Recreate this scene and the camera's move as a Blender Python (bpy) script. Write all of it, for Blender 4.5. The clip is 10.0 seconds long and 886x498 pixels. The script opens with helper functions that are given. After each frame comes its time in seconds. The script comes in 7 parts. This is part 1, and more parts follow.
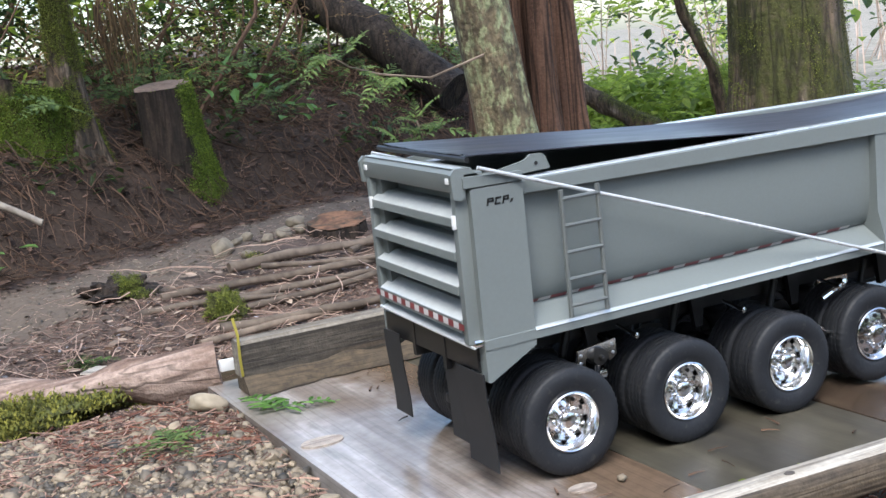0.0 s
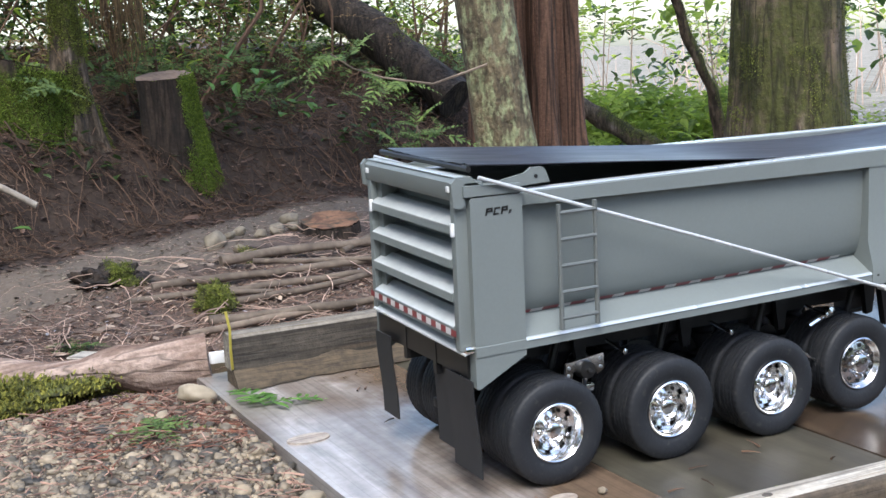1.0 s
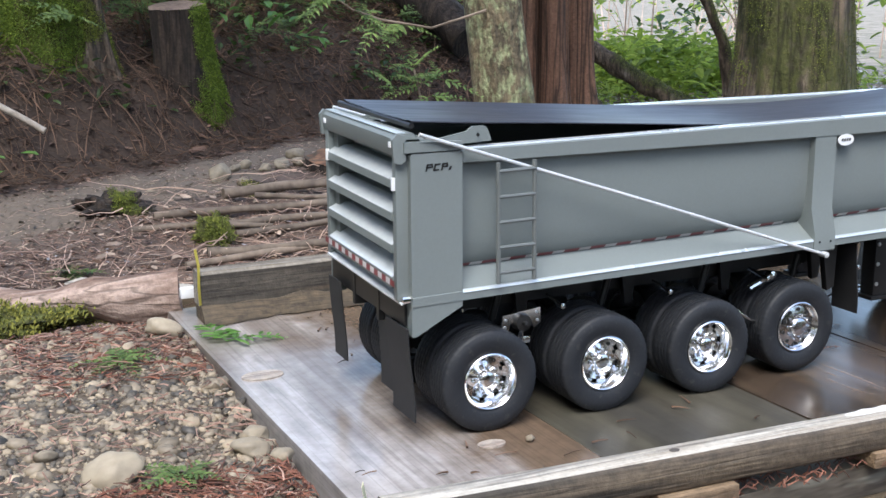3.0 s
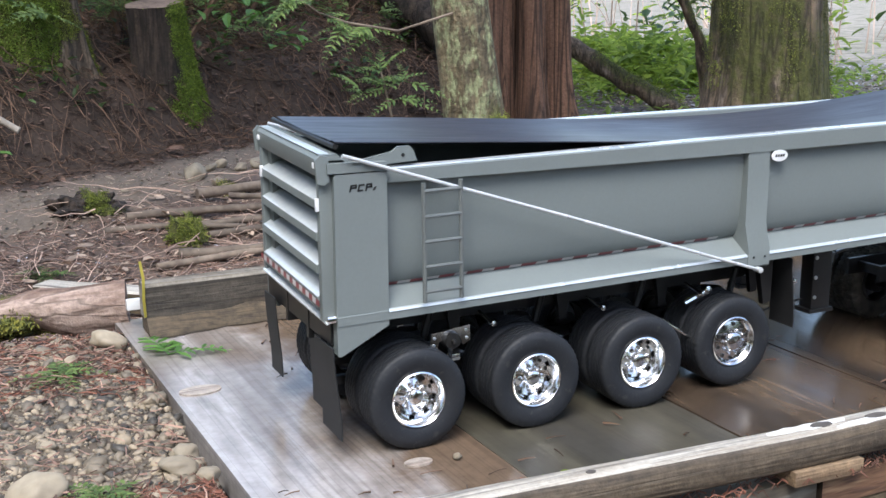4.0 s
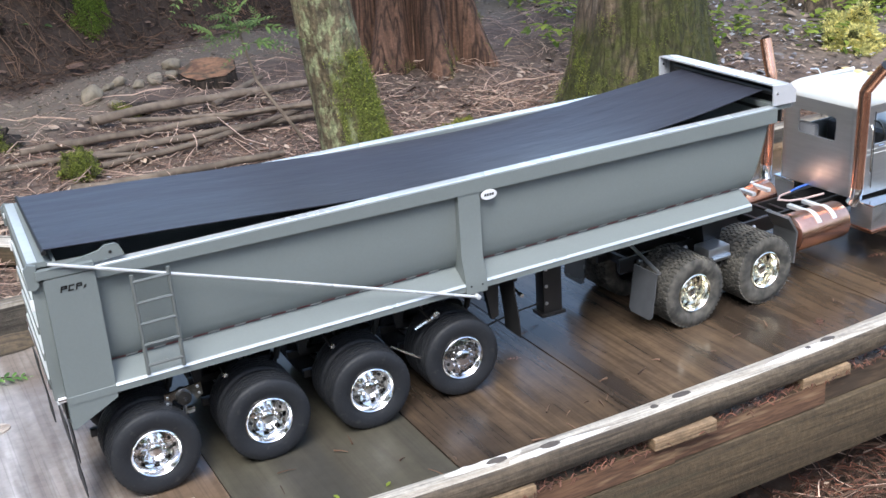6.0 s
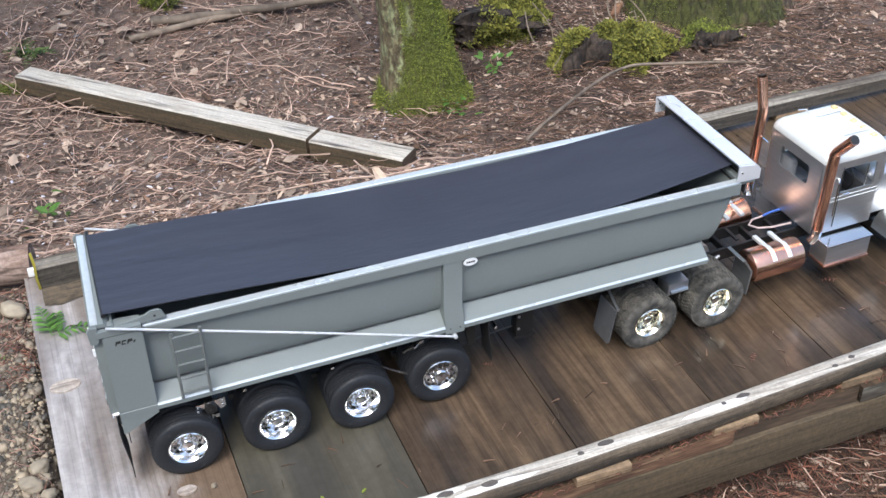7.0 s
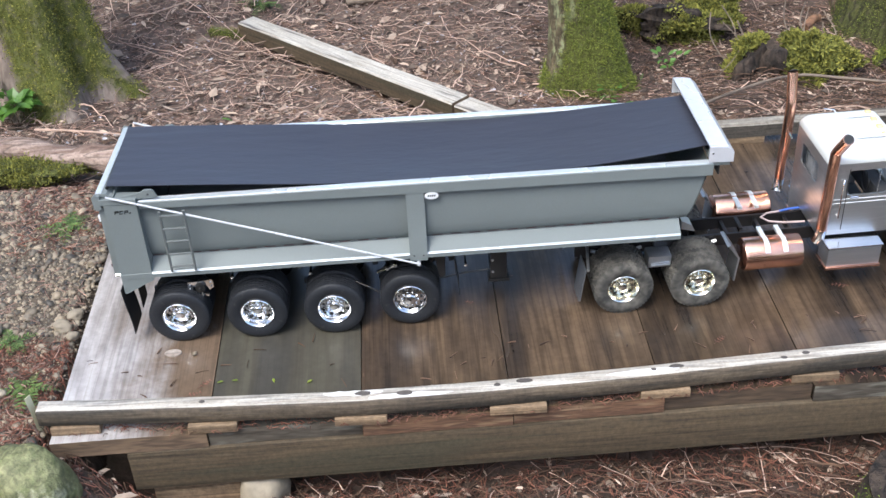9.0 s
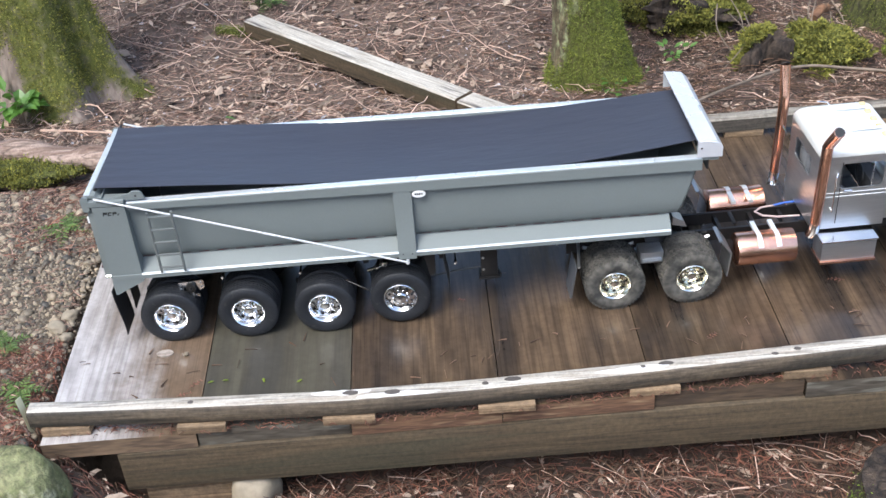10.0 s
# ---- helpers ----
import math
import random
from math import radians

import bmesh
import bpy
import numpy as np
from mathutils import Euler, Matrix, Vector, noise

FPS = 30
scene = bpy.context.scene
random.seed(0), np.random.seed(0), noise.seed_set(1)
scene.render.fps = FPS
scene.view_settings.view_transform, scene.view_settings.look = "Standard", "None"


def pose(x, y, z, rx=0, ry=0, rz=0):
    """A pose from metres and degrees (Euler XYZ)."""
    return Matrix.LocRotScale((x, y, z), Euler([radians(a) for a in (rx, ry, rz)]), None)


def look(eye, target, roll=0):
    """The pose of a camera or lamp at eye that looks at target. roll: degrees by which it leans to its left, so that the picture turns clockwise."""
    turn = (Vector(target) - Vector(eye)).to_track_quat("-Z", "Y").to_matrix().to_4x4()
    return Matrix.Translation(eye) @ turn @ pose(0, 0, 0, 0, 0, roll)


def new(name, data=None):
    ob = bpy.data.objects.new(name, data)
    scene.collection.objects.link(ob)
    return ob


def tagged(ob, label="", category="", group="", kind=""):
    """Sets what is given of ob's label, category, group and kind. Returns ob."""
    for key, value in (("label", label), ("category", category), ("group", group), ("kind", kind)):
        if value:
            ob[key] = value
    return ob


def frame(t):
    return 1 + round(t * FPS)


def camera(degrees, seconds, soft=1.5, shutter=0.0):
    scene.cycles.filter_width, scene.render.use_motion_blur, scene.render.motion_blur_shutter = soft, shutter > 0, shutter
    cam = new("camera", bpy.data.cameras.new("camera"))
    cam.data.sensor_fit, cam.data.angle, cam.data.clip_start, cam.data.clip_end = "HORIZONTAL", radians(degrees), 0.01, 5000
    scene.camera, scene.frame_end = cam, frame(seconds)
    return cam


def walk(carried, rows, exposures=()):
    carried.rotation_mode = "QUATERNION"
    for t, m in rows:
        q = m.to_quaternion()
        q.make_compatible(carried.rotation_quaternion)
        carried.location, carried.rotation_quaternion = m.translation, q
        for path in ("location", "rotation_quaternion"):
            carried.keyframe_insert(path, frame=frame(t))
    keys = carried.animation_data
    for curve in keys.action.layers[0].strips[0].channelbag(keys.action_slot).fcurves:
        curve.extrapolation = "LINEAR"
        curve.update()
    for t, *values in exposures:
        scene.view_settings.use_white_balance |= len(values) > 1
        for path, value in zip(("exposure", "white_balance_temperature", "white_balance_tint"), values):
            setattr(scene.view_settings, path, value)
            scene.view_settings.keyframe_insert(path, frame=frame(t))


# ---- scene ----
cam = camera(42.1, 10.0)
PATH = [
    (0, (-0.647, -1.094, 0.492), (0.189, 0.691, 0.155), -5.9),
    (0.5, (-0.659, -1.101, 0.495), (0.211, 0.67, 0.168), -4.1),
    (1, (-0.662, -1.108, 0.497), (0.191, 0.671, 0.168), -2.5),
    (1.5, (-0.621, -1.138, 0.526), (0.204, 0.65, 0.171), -1.3),
    (2, (-0.602, -1.163, 0.527), (0.188, 0.631, 0.134), -0.6),
    (2.5, (-0.598, -1.178, 0.525), (0.178, 0.617, 0.106), -1.0),
    (2.7, (-0.601, -1.182, 0.52), (0.199, 0.6, 0.093), -0.4),
    (4, (-0.524, -1.22, 0.554), (0.292, 0.55, 0.105), -0.3),
    (4.5, (-0.448, -1.248, 0.603), (0.399, 0.496, 0.11), -1.1),
    (5, (-0.368, -1.338, 0.716), (0.557, 0.349, 0.169), -1.5),
    (5.5, (-0.306, -1.415, 0.768), (0.615, 0.254, 0.161), -2.8),
    (5.7, (-0.283, -1.429, 0.791), (0.595, 0.255, 0.161), -3.7),
    (6.8, (-0.066, -1.484, 1.4), (0.526, 0.061, 0.276), -1.1),
    (7, (-0.069, -1.534, 1.546), (0.486, -0.012, 0.373), -0.7),
    (7.5, (-0.085, -1.688, 1.608), (0.367, -0.143, 0.421), 0.2),
    (8, (0.124, -1.791, 1.551), (0.436, -0.164, 0.43), -1.9),
    (8.5, (0.413, -1.891, 1.542), (0.479, -0.236, 0.421), -1.6),
    (9, (0.56, -1.921, 1.532), (0.558, -0.281, 0.389), -3.2),
    (9.5, (0.62, -1.923, 1.53), (0.587, -0.28, 0.389), -3.6),
    (10, (0.637, -1.911, 1.531), (0.588, -0.276, 0.381), -4.7),
]
walk(cam, [(t, look(eye, target, roll)) for t, eye, target, roll in PATH], exposures=[(0, 2.09), (2.5, 2.06), (4.5, 2.10), (5.5, 2.17), (7.0, 1.94), (8.5, 2.02), (10, 2.08)])

# ---- light ----
world = bpy.data.worlds.new("world")
scene.world = world
world.use_nodes = True
wn = world.node_tree
sky = wn.nodes.new("ShaderNodeTexSky")
sky.sky_type, sky.sun_disc = "NISHITA", False
SUN_EL, SUN_AZ = 56.0, 216.0
sky.sun_elevation, sky.sun_rotation = radians(SUN_EL), radians(SUN_AZ)
sky.air_density, sky.dust_density, sky.ozone_density = 1.0, 2.2, 0.7
wn.links.new(sky.outputs["Color"], wn.nodes["Background"].inputs["Color"])
wn.nodes["Background"].inputs["Strength"].default_value = 0.12
sun = new("sun", bpy.data.lights.new("sun", "SUN"))
sun.data.energy, sun.data.angle, sun.data.color = 0.85, radians(30), (0.92, 0.98, 1.0)
sun_dir = Vector((math.sin(radians(SUN_AZ)) * math.cos(radians(SUN_EL)), math.cos(radians(SUN_AZ)) * math.cos(radians(SUN_EL)), math.sin(radians(SUN_EL))))
sun.matrix_basis = look(sun_dir * 30, (0, 0, 0))


# ---- materials ----
def material(name, base, second=None, rough=0.5, metal=0.0, fine=60.0, coarse=6.0, amount=0.5, bump=0.0, bump_scale=None,
             stretch=(1, 1, 1), coat=0.0, per_object=0.0, rough_var=0.1, wear=None, wear_at=0.62, wear_scale=9.0, spec=0.5, mossy=None):
    """A surface whose colour wanders between two tones at two scales, with grain, relief and an optional worn or stained third tone."""
    m = bpy.data.materials.new(name)
    m.use_nodes = True
    nt = m.node_tree
    b = nt.nodes["Principled BSDF"]
    N, K = nt.nodes.new, nt.links.new
    co = N("ShaderNodeTexCoord")
    mp = N("ShaderNodeMapping")
    mp.inputs["Scale"].default_value = stretch
    K(co.outputs["Object"], mp.inputs["Vector"])
    n1, n2 = N("ShaderNodeTexNoise"), N("ShaderNodeTexNoise")
    n1.inputs["Scale"].default_value, n2.inputs["Scale"].default_value = coarse, fine
    drawn = max(stretch) / min(stretch) > 4
    n1.inputs["Detail"].default_value, n2.inputs["Detail"].default_value = (2, 1.5) if drawn else (4, 5)
    if drawn:
        n1.inputs["Distortion"].default_value, n2.inputs["Distortion"].default_value = 0.9, 0.5
    for n in (n1, n2):
        K(mp.outputs["Vector"], n.inputs["Vector"])
    mean = N("ShaderNodeMath")
    mean.operation = "ADD"
    K(n1.outputs["Fac"], mean.inputs[0])
    K(n2.outputs["Fac"], mean.inputs[1])
    fac = N("ShaderNodeMapRange")
    fac.inputs["From Min"].default_value, fac.inputs["From Max"].default_value = 1 - 0.35, 1 + 0.35
    fac.inputs["To Min"].default_value, fac.inputs["To Max"].default_value = 0.5 - amount, 0.5 + amount
    K(mean.outputs[0], fac.inputs["Value"])
    mix = N("ShaderNodeMix")
    mix.data_type = "RGBA"
    mix.inputs["A"].default_value = (*base, 1)
    mix.inputs["B"].default_value = (*(second or [c * 0.7 for c in base]), 1)
    K(fac.outputs["Result"], mix.inputs["Factor"])
    colour = mix.outputs["Result"]
    if wear:
        n3 = N("ShaderNodeTexNoise")
        n3.inputs["Scale"].default_value, n3.inputs["Detail"].default_value, n3.inputs["Roughness"].default_value = wear_scale, 2 if drawn else 6, 0.65
        K(mp.outputs["Vector"], n3.inputs["Vector"])
        wr = N("ShaderNodeMapRange")
        wr.inputs["From Min"].default_value, wr.inputs["From Max"].default_value = wear_at - 0.06, wear_at + 0.06
        K(n3.outputs["Fac"], wr.inputs["Value"])
        mw = N("ShaderNodeMix")
        mw.data_type = "RGBA"
        mw.inputs["B"].default_value = (*wear, 1)
        K(wr.outputs["Result"], mw.inputs["Factor"])
        K(colour, mw.inputs["A"])
        colour = mw.outputs["Result"]
    if mossy:
        at, mn, cut, mm, mc = N("ShaderNodeAttribute"), N("ShaderNodeTexNoise"), N("ShaderNodeMapRange"), N("ShaderNodeMix"), N("ShaderNodeMix")
        at.attribute_name = "moss"
        mn.inputs["Scale"].default_value, mn.inputs["Detail"].default_value = 30, 6
        K(co.outputs["Object"], mn.inputs["Vector"])
        add = N("ShaderNodeMath")
        add.operation = "ADD"
        K(at.outputs["Fac"], add.inputs[0])
        K(mn.outputs["Fac"], add.inputs[1])
        cut.inputs["From Min"].default_value, cut.inputs["From Max"].default_value = 0.95, 1.5
        K(add.outputs[0], cut.inputs["Value"])
        mc.data_type = mm.data_type = "RGBA"
        mc.inputs["A"].default_value, mc.inputs["B"].default_value = (*(c * 0.28 for c in mossy), 1), (*mossy, 1)
        K(n2.outputs["Fac"], mc.inputs["Factor"])
        K(cut.outputs["Result"], mm.inputs["Factor"])
        K(colour, mm.inputs["A"])
        K(mc.outputs["Result"], mm.inputs["B"])
        colour = mm.outputs["Result"]
    if per_object:
        oi, hs, mr = N("ShaderNodeObjectInfo"), N("ShaderNodeHueSaturation"), N("ShaderNodeMapRange")
        mr.inputs["To Min"].default_value, mr.inputs["To Max"].default_value = 1 - per_object, 1 + per_object
        K(oi.outputs["Random"], mr.inputs["Value"])
        K(mr.outputs["Result"], hs.inputs["Value"])
        K(colour, hs.inputs["Color"])
        colour = hs.outputs["Color"]
    K(colour, b.inputs["Base Color"])
    rr = N("ShaderNodeMapRange")
    rr.inputs["To Min"].default_value, rr.inputs["To Max"].default_value = max(0.02, rough - rough_var), min(1.0, rough + rough_var)
    K(n1.outputs["Fac"], rr.inputs["Value"])
    K(rr.outputs["Result"], b.inputs["Roughness"])
    b.inputs["Metallic"].default_value = metal
    b.inputs["Specular IOR Level"].default_value = spec
    b.inputs["Coat Weight"].default_value = coat
    if bump:
        nb = N("ShaderNodeTexNoise")
        nb.inputs["Scale"].default_value, nb.inputs["Detail"].default_value = bump_scale or fine, 1.5 if drawn else 4
        K(mp.outputs["Vector"], nb.inputs["Vector"])
        bp = N("ShaderNodeBump")
        bp.inputs["Distance"].default_value = bump
        K(nb.outputs["Fac"], bp.inputs["Height"])
        K(bp.outputs["Normal"], b.inputs["Normal"])
    return m


def island_vary(m, dark, light, strength=1.0):
    """Lets every joined piece of a mesh take its own tone between two colours."""
    nt = m.node_tree
    b = nt.nodes["Principled BSDF"]
    link = b.inputs["Base Color"].links[0]
    old = link.from_socket
    geo, ramp, mix = nt.nodes.new("ShaderNodeNewGeometry"), nt.nodes.new("ShaderNodeMix"), nt.nodes.new("ShaderNodeMix")
    ramp.data_type = mix.data_type = "RGBA"
    mix.blend_type = "MULTIPLY"
    ramp.inputs["A"].default_value, ramp.inputs["B"].default_value = (*dark, 1), (*light, 1)
    nt.links.new(geo.outputs["Random Per Island"], ramp.inputs["Factor"])
    mix.inputs["Factor"].default_value = strength
    nt.links.new(old, mix.inputs["A"])
    nt.links.new(ramp.outputs["Result"], mix.inputs["B"])
    nt.links.new(mix.outputs["Result"], b.inputs["Base Color"])
    return m


def weathered(m, stretch, scale=1.0, width=0.03, depth=0.55, speckle=0.25, relief=0.0, speck_scale=150.0):
    """Adds fine dark cracks drawn out along the grain, small specks, and their relief."""
    nt = m.node_tree
    b = nt.nodes["Principled BSDF"]
    N, K = nt.nodes.new, nt.links.new
    co, mp, n1, n2 = nt.nodes["Texture Coordinate"], N("ShaderNodeMapping"), N("ShaderNodeTexNoise"), N("ShaderNodeTexNoise")
    mp.inputs["Scale"].default_value = stretch
    K(co.outputs["Object"], mp.inputs["Vector"])
    K(mp.outputs["Vector"], n1.inputs["Vector"])
    K(co.outputs["Object"], n2.inputs["Vector"])
    n1.inputs["Scale"].default_value, n1.inputs["Detail"].default_value, n1.inputs["Roughness"].default_value = scale, 1.5, 0.5
    n2.inputs["Scale"].default_value, n2.inputs["Detail"].default_value, n2.inputs["Roughness"].default_value = speck_scale, 3, 0.7
    off, line, spk, both, mix = N("ShaderNodeMath"), N("ShaderNodeMapRange"), N("ShaderNodeMapRange"), N("ShaderNodeMath"), N("ShaderNodeMix")
    ab = N("ShaderNodeMath")
    off.operation, ab.operation, both.operation = "SUBTRACT", "ABSOLUTE", "MULTIPLY"
    off.inputs[1].default_value = 0.5
    K(n1.outputs["Fac"], off.inputs[0])
    K(off.outputs[0], ab.inputs[0])
    K(ab.outputs[0], line.inputs["Value"])
    line.inputs["From Max"].default_value = width
    line.inputs["To Min"].default_value, line.inputs["To Max"].default_value = 1 - depth, 1.0
    spk.inputs["From Min"].default_value, spk.inputs["From Max"].default_value = 0.3, 0.7
    spk.inputs["To Min"].default_value, spk.inputs["To Max"].default_value = 1 - speckle, 1 + speckle
    K(n2.outputs["Fac"], spk.inputs["Value"])
    K(line.outputs["Result"], both.inputs[0])
    K(spk.outputs["Result"], both.inputs[1])
    mix.data_type, mix.blend_type = "RGBA", "MULTIPLY"
    mix.inputs["Factor"].default_value = 1.0
    K(b.inputs["Base Color"].links[0].from_socket, mix.inputs["A"])
    K(both.outputs[0], mix.inputs["B"])
    K(mix.outputs["Result"], b.inputs["Base Color"])
    if relief:
        bp = N("ShaderNodeBump")
        bp.inputs["Distance"].default_value = relief
        K(both.outputs[0], bp.inputs["Height"])
        if b.inputs["Normal"].is_linked:
            K(b.inputs["Normal"].links[0].from_socket, bp.inputs["Normal"])
        K(bp.outputs["Normal"], b.inputs["Normal"])
    return m


def leafy(name, base, second, through_it=0.35, rough=0.5, dark=(0.5, 0.55, 0.5), light=(1.5, 1.4, 1.2)):
    """A leaf: a thin sheet that lets some light pass."""
    m = island_vary(material(name, base, second, rough, fine=40, coarse=8), dark, light)
    nt = m.node_tree
    b, out = nt.nodes["Principled BSDF"], nt.nodes["Material Output"]
    tr, ms = nt.nodes.new("ShaderNodeBsdfTranslucent"), nt.nodes.new("ShaderNodeMixShader")
    nt.links.new(b.inputs["Base Color"].links[0].from_socket, tr.inputs["Color"])
    ms.inputs[0].default_value = through_it
    nt.links.new(b.outputs[0], ms.inputs[1])
    nt.links.new(tr.outputs[0], ms.inputs[2])
    nt.links.new(ms.outputs[0], out.inputs["Surface"])
    return m


def wood(name, light, dark, rough=0.6, axis="y", scale=1.0, bump=0.0012, knots=0.0, per_object=0.0, stain=None):
    """Sawn boards: grain drawn out along one axis, growth rings and stains."""
    st = {"x": (1.2, 22, 22), "y": (22, 1.2, 22), "z": (22, 22, 1.2)}[axis]
    m = material(name, light, dark, rough, fine=9 * scale, coarse=2.2 * scale, amount=0.75, bump=bump, bump_scale=12 * scale,
                 stretch=st, per_object=per_object, rough_var=0.12, wear=stain, wear_at=0.6, wear_scale=1.1)
    return weathered(m, tuple(c * 4 if c > 2 else c * 0.9 for c in st), 1.0, 0.035, 0.34, 0.3, 0.0008, 90)


M_PAINT = material("grey_paint", (0.174, 0.197, 0.195), (0.162, 0.183, 0.18), 0.4, fine=260, coarse=7, amount=0.5, spec=0.25, coat=0.03, rough_var=0.06, bump=0.00004, bump_scale=900)
# Sky glint along the grey paint's edges, put into a pale colour.
M_PAINT_EDGE = material("edge_sky_glint", (0.62, 0.66, 0.68), (0.5, 0.55, 0.56), 0.28, metal=0.4, fine=90)
M_TARP = material("tarp_cloth", (0.028, 0.030, 0.042), (0.036, 0.038, 0.052), 0.4, fine=500, coarse=9, spec=0.62, bump=0.0012, bump_scale=16, stretch=(1, 3, 1))
M_BLACK = material("black_paint", (0.009, 0.009, 0.01), (0.016, 0.015, 0.014), 0.4, fine=60)
M_RUBBER = material("rubber", (0.015, 0.0167, 0.0205), (0.022, 0.0235, 0.027), 0.55, spec=0.3, fine=70, coarse=14, bump=0.0004, bump_scale=200, wear=(0.042, 0.041, 0.04), wear_at=0.64, wear_scale=110)
M_RUBBER_DUSTY = material("dusty_rubber", (0.032, 0.031, 0.028), (0.105, 0.097, 0.083), 0.85, fine=60, coarse=16, amount=0.9, bump=0.0006, bump_scale=220, wear=(0.13, 0.12, 0.1), wear_at=0.62, wear_scale=30)
M_FLAP = material("mud_flap_rubber", (0.01, 0.01, 0.011), (0.016, 0.016, 0.017), 0.6, fine=70)
M_CHROME = material("chrome", (0.9, 0.9, 0.9), (0.84, 0.84, 0.84), 0.13, metal=1.0, fine=40, rough_var=0.03)
M_GOLDCHROME = material("warm_chrome", (0.88, 0.85, 0.74), (0.8, 0.77, 0.66), 0.15, metal=1.0, fine=40, rough_var=0.04)
M_STEEL = material("brushed_steel", (0.62, 0.63, 0.64), (0.52, 0.53, 0.54), 0.33, metal=0.92, fine=220, coarse=10, stretch=(1, 1, 14), bump=0.00005, bump_scale=300)
M_COPPER = material("copper", (0.86, 0.50, 0.36), (0.74, 0.38, 0.26), 0.24, metal=1.0, fine=120, coarse=18, rough_var=0.06)
M_WHITE = material("white_metal", (0.78, 0.79, 0.8), (0.68, 0.69, 0.7), 0.3, fine=60)
M_RED = material("red_tape", (0.22, 0.03, 0.035), (0.17, 0.025, 0.03), 0.35, fine=80)
M_TAPEW = material("white_tape", (0.62, 0.6, 0.6), (0.5, 0.48, 0.48), 0.35, fine=80)
M_INK = material("dark_ink", (0.012, 0.012, 0.012), (0.02, 0.02, 0.02), 0.5)
M_AMBER = material("amber_plastic", (0.78, 0.62, 0.36), (0.66, 0.48, 0.24), 0.25)
M_CABIN = material("cab_interior", (0.05, 0.05, 0.055), (0.03, 0.03, 0.03), 0.7)

def deck_wood(name, light, dark, stain, rough, per_object=0.0, damp=None, crack=0.34):
    """Wide planed boards: soft broad figure, faint grain, damp stains."""
    m = material(name, light, dark, rough, fine=6, coarse=0.9, amount=0.75, stretch=(9, 1.1, 9), bump=0.0003, bump_scale=10, per_object=per_object, rough_var=0.2, wear=stain, wear_at=0.57, wear_scale=0.9)
    if damp:
        nt = m.node_tree
        b = nt.nodes["Principled BSDF"]
        N, K = nt.nodes.new, nt.links.new
        sx, nz, mul, add, cut, mix = N("ShaderNodeSeparateXYZ"), N("ShaderNodeTexNoise"), N("ShaderNodeMath"), N("ShaderNodeMath"), N("ShaderNodeMapRange"), N("ShaderNodeMix")
        K(nt.nodes["Texture Coordinate"].outputs["Object"], sx.inputs[0])
        K(nt.nodes["Texture Coordinate"].outputs["Object"], nz.inputs["Vector"])
        nz.inputs["Scale"].default_value, nz.inputs["Detail"].default_value, nz.inputs["Roughness"].default_value = 6, 6, 0.65
        mul.operation, add.operation = "MULTIPLY", "ADD"
        mul.inputs[1].default_value = 0.45
        K(nz.outputs["Fac"], mul.inputs[0])
        K(sx.outputs["X"], add.inputs[0])
        K(mul.outputs[0], add.inputs[1])
        cut.inputs["From Min"].default_value, cut.inputs["From Max"].default_value = damp[0] + 0.225, damp[1] + 0.225
        K(add.outputs[0], cut.inputs["Value"])
        mix.data_type = "RGBA"
        mix.inputs["B"].default_value = (*damp[2], 1)
        K(cut.outputs["Result"], mix.inputs["Factor"])
        K(b.inputs["Base Color"].links[0].from_socket, mix.inputs["A"])
        K(mix.outputs["Result"], b.inputs["Base Color"])
    return weathered(m, (60, 0.5, 60), 1.0, 0.03, crack, 0.14, 0.0002, 45)


M_PLANK_GREY = deck_wood("weathered_grey_plank", (0.43, 0.40, 0.385), (0.26, 0.236, 0.222), (0.2, 0.17, 0.15), 0.15, damp=(-0.13, 0.02, (0.135, 0.094, 0.064)), crack=0.2)
M_PLANK_DARK = deck_wood("dark_damp_plank", (0.085, 0.078, 0.058), (0.06, 0.053, 0.04), (0.05, 0.046, 0.038), 0.36, crack=0.14)
M_PLANK_BROWN = deck_wood("brown_damp_plank", (0.112, 0.076, 0.048), (0.048, 0.034, 0.024), (0.034, 0.026, 0.021), 0.18, 0.15, crack=0.26)
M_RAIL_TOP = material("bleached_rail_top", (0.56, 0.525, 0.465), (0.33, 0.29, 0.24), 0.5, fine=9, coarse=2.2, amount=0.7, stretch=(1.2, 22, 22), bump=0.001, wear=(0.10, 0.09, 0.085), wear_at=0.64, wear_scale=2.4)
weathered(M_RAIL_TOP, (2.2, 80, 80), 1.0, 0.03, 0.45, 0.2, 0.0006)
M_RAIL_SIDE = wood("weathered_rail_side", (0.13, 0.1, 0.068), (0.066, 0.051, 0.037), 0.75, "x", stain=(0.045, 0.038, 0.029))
M_BLOCK = wood("pale_offcut", (0.29, 0.2, 0.12), (0.17, 0.115, 0.07), 0.7, "x", per_object=0.3)
M_BEAM = wood("brown_beam", (0.097, 0.07, 0.04), (0.053, 0.038, 0.023), 0.75, "x", stain=(0.06, 0.05, 0.03))
M_PLANK_END = material("plank_end_grain", (0.16, 0.108, 0.068), (0.07, 0.047, 0.032), 0.7, fine=24, coarse=5, amount=0.85, stretch=(1, 1, 7), per_object=0.35, bump=0.001, wear=(0.09, 0.062, 0.042), wear_at=0.63)
M_PLANK_END_RED = material("reddish_end_grain", (0.19, 0.105, 0.06), (0.09, 0.048, 0.03), 0.7, fine=30, coarse=6, amount=0.85, stretch=(1, 1, 9), bump=0.001, wear=(0.26, 0.17, 0.10), wear_at=0.6)
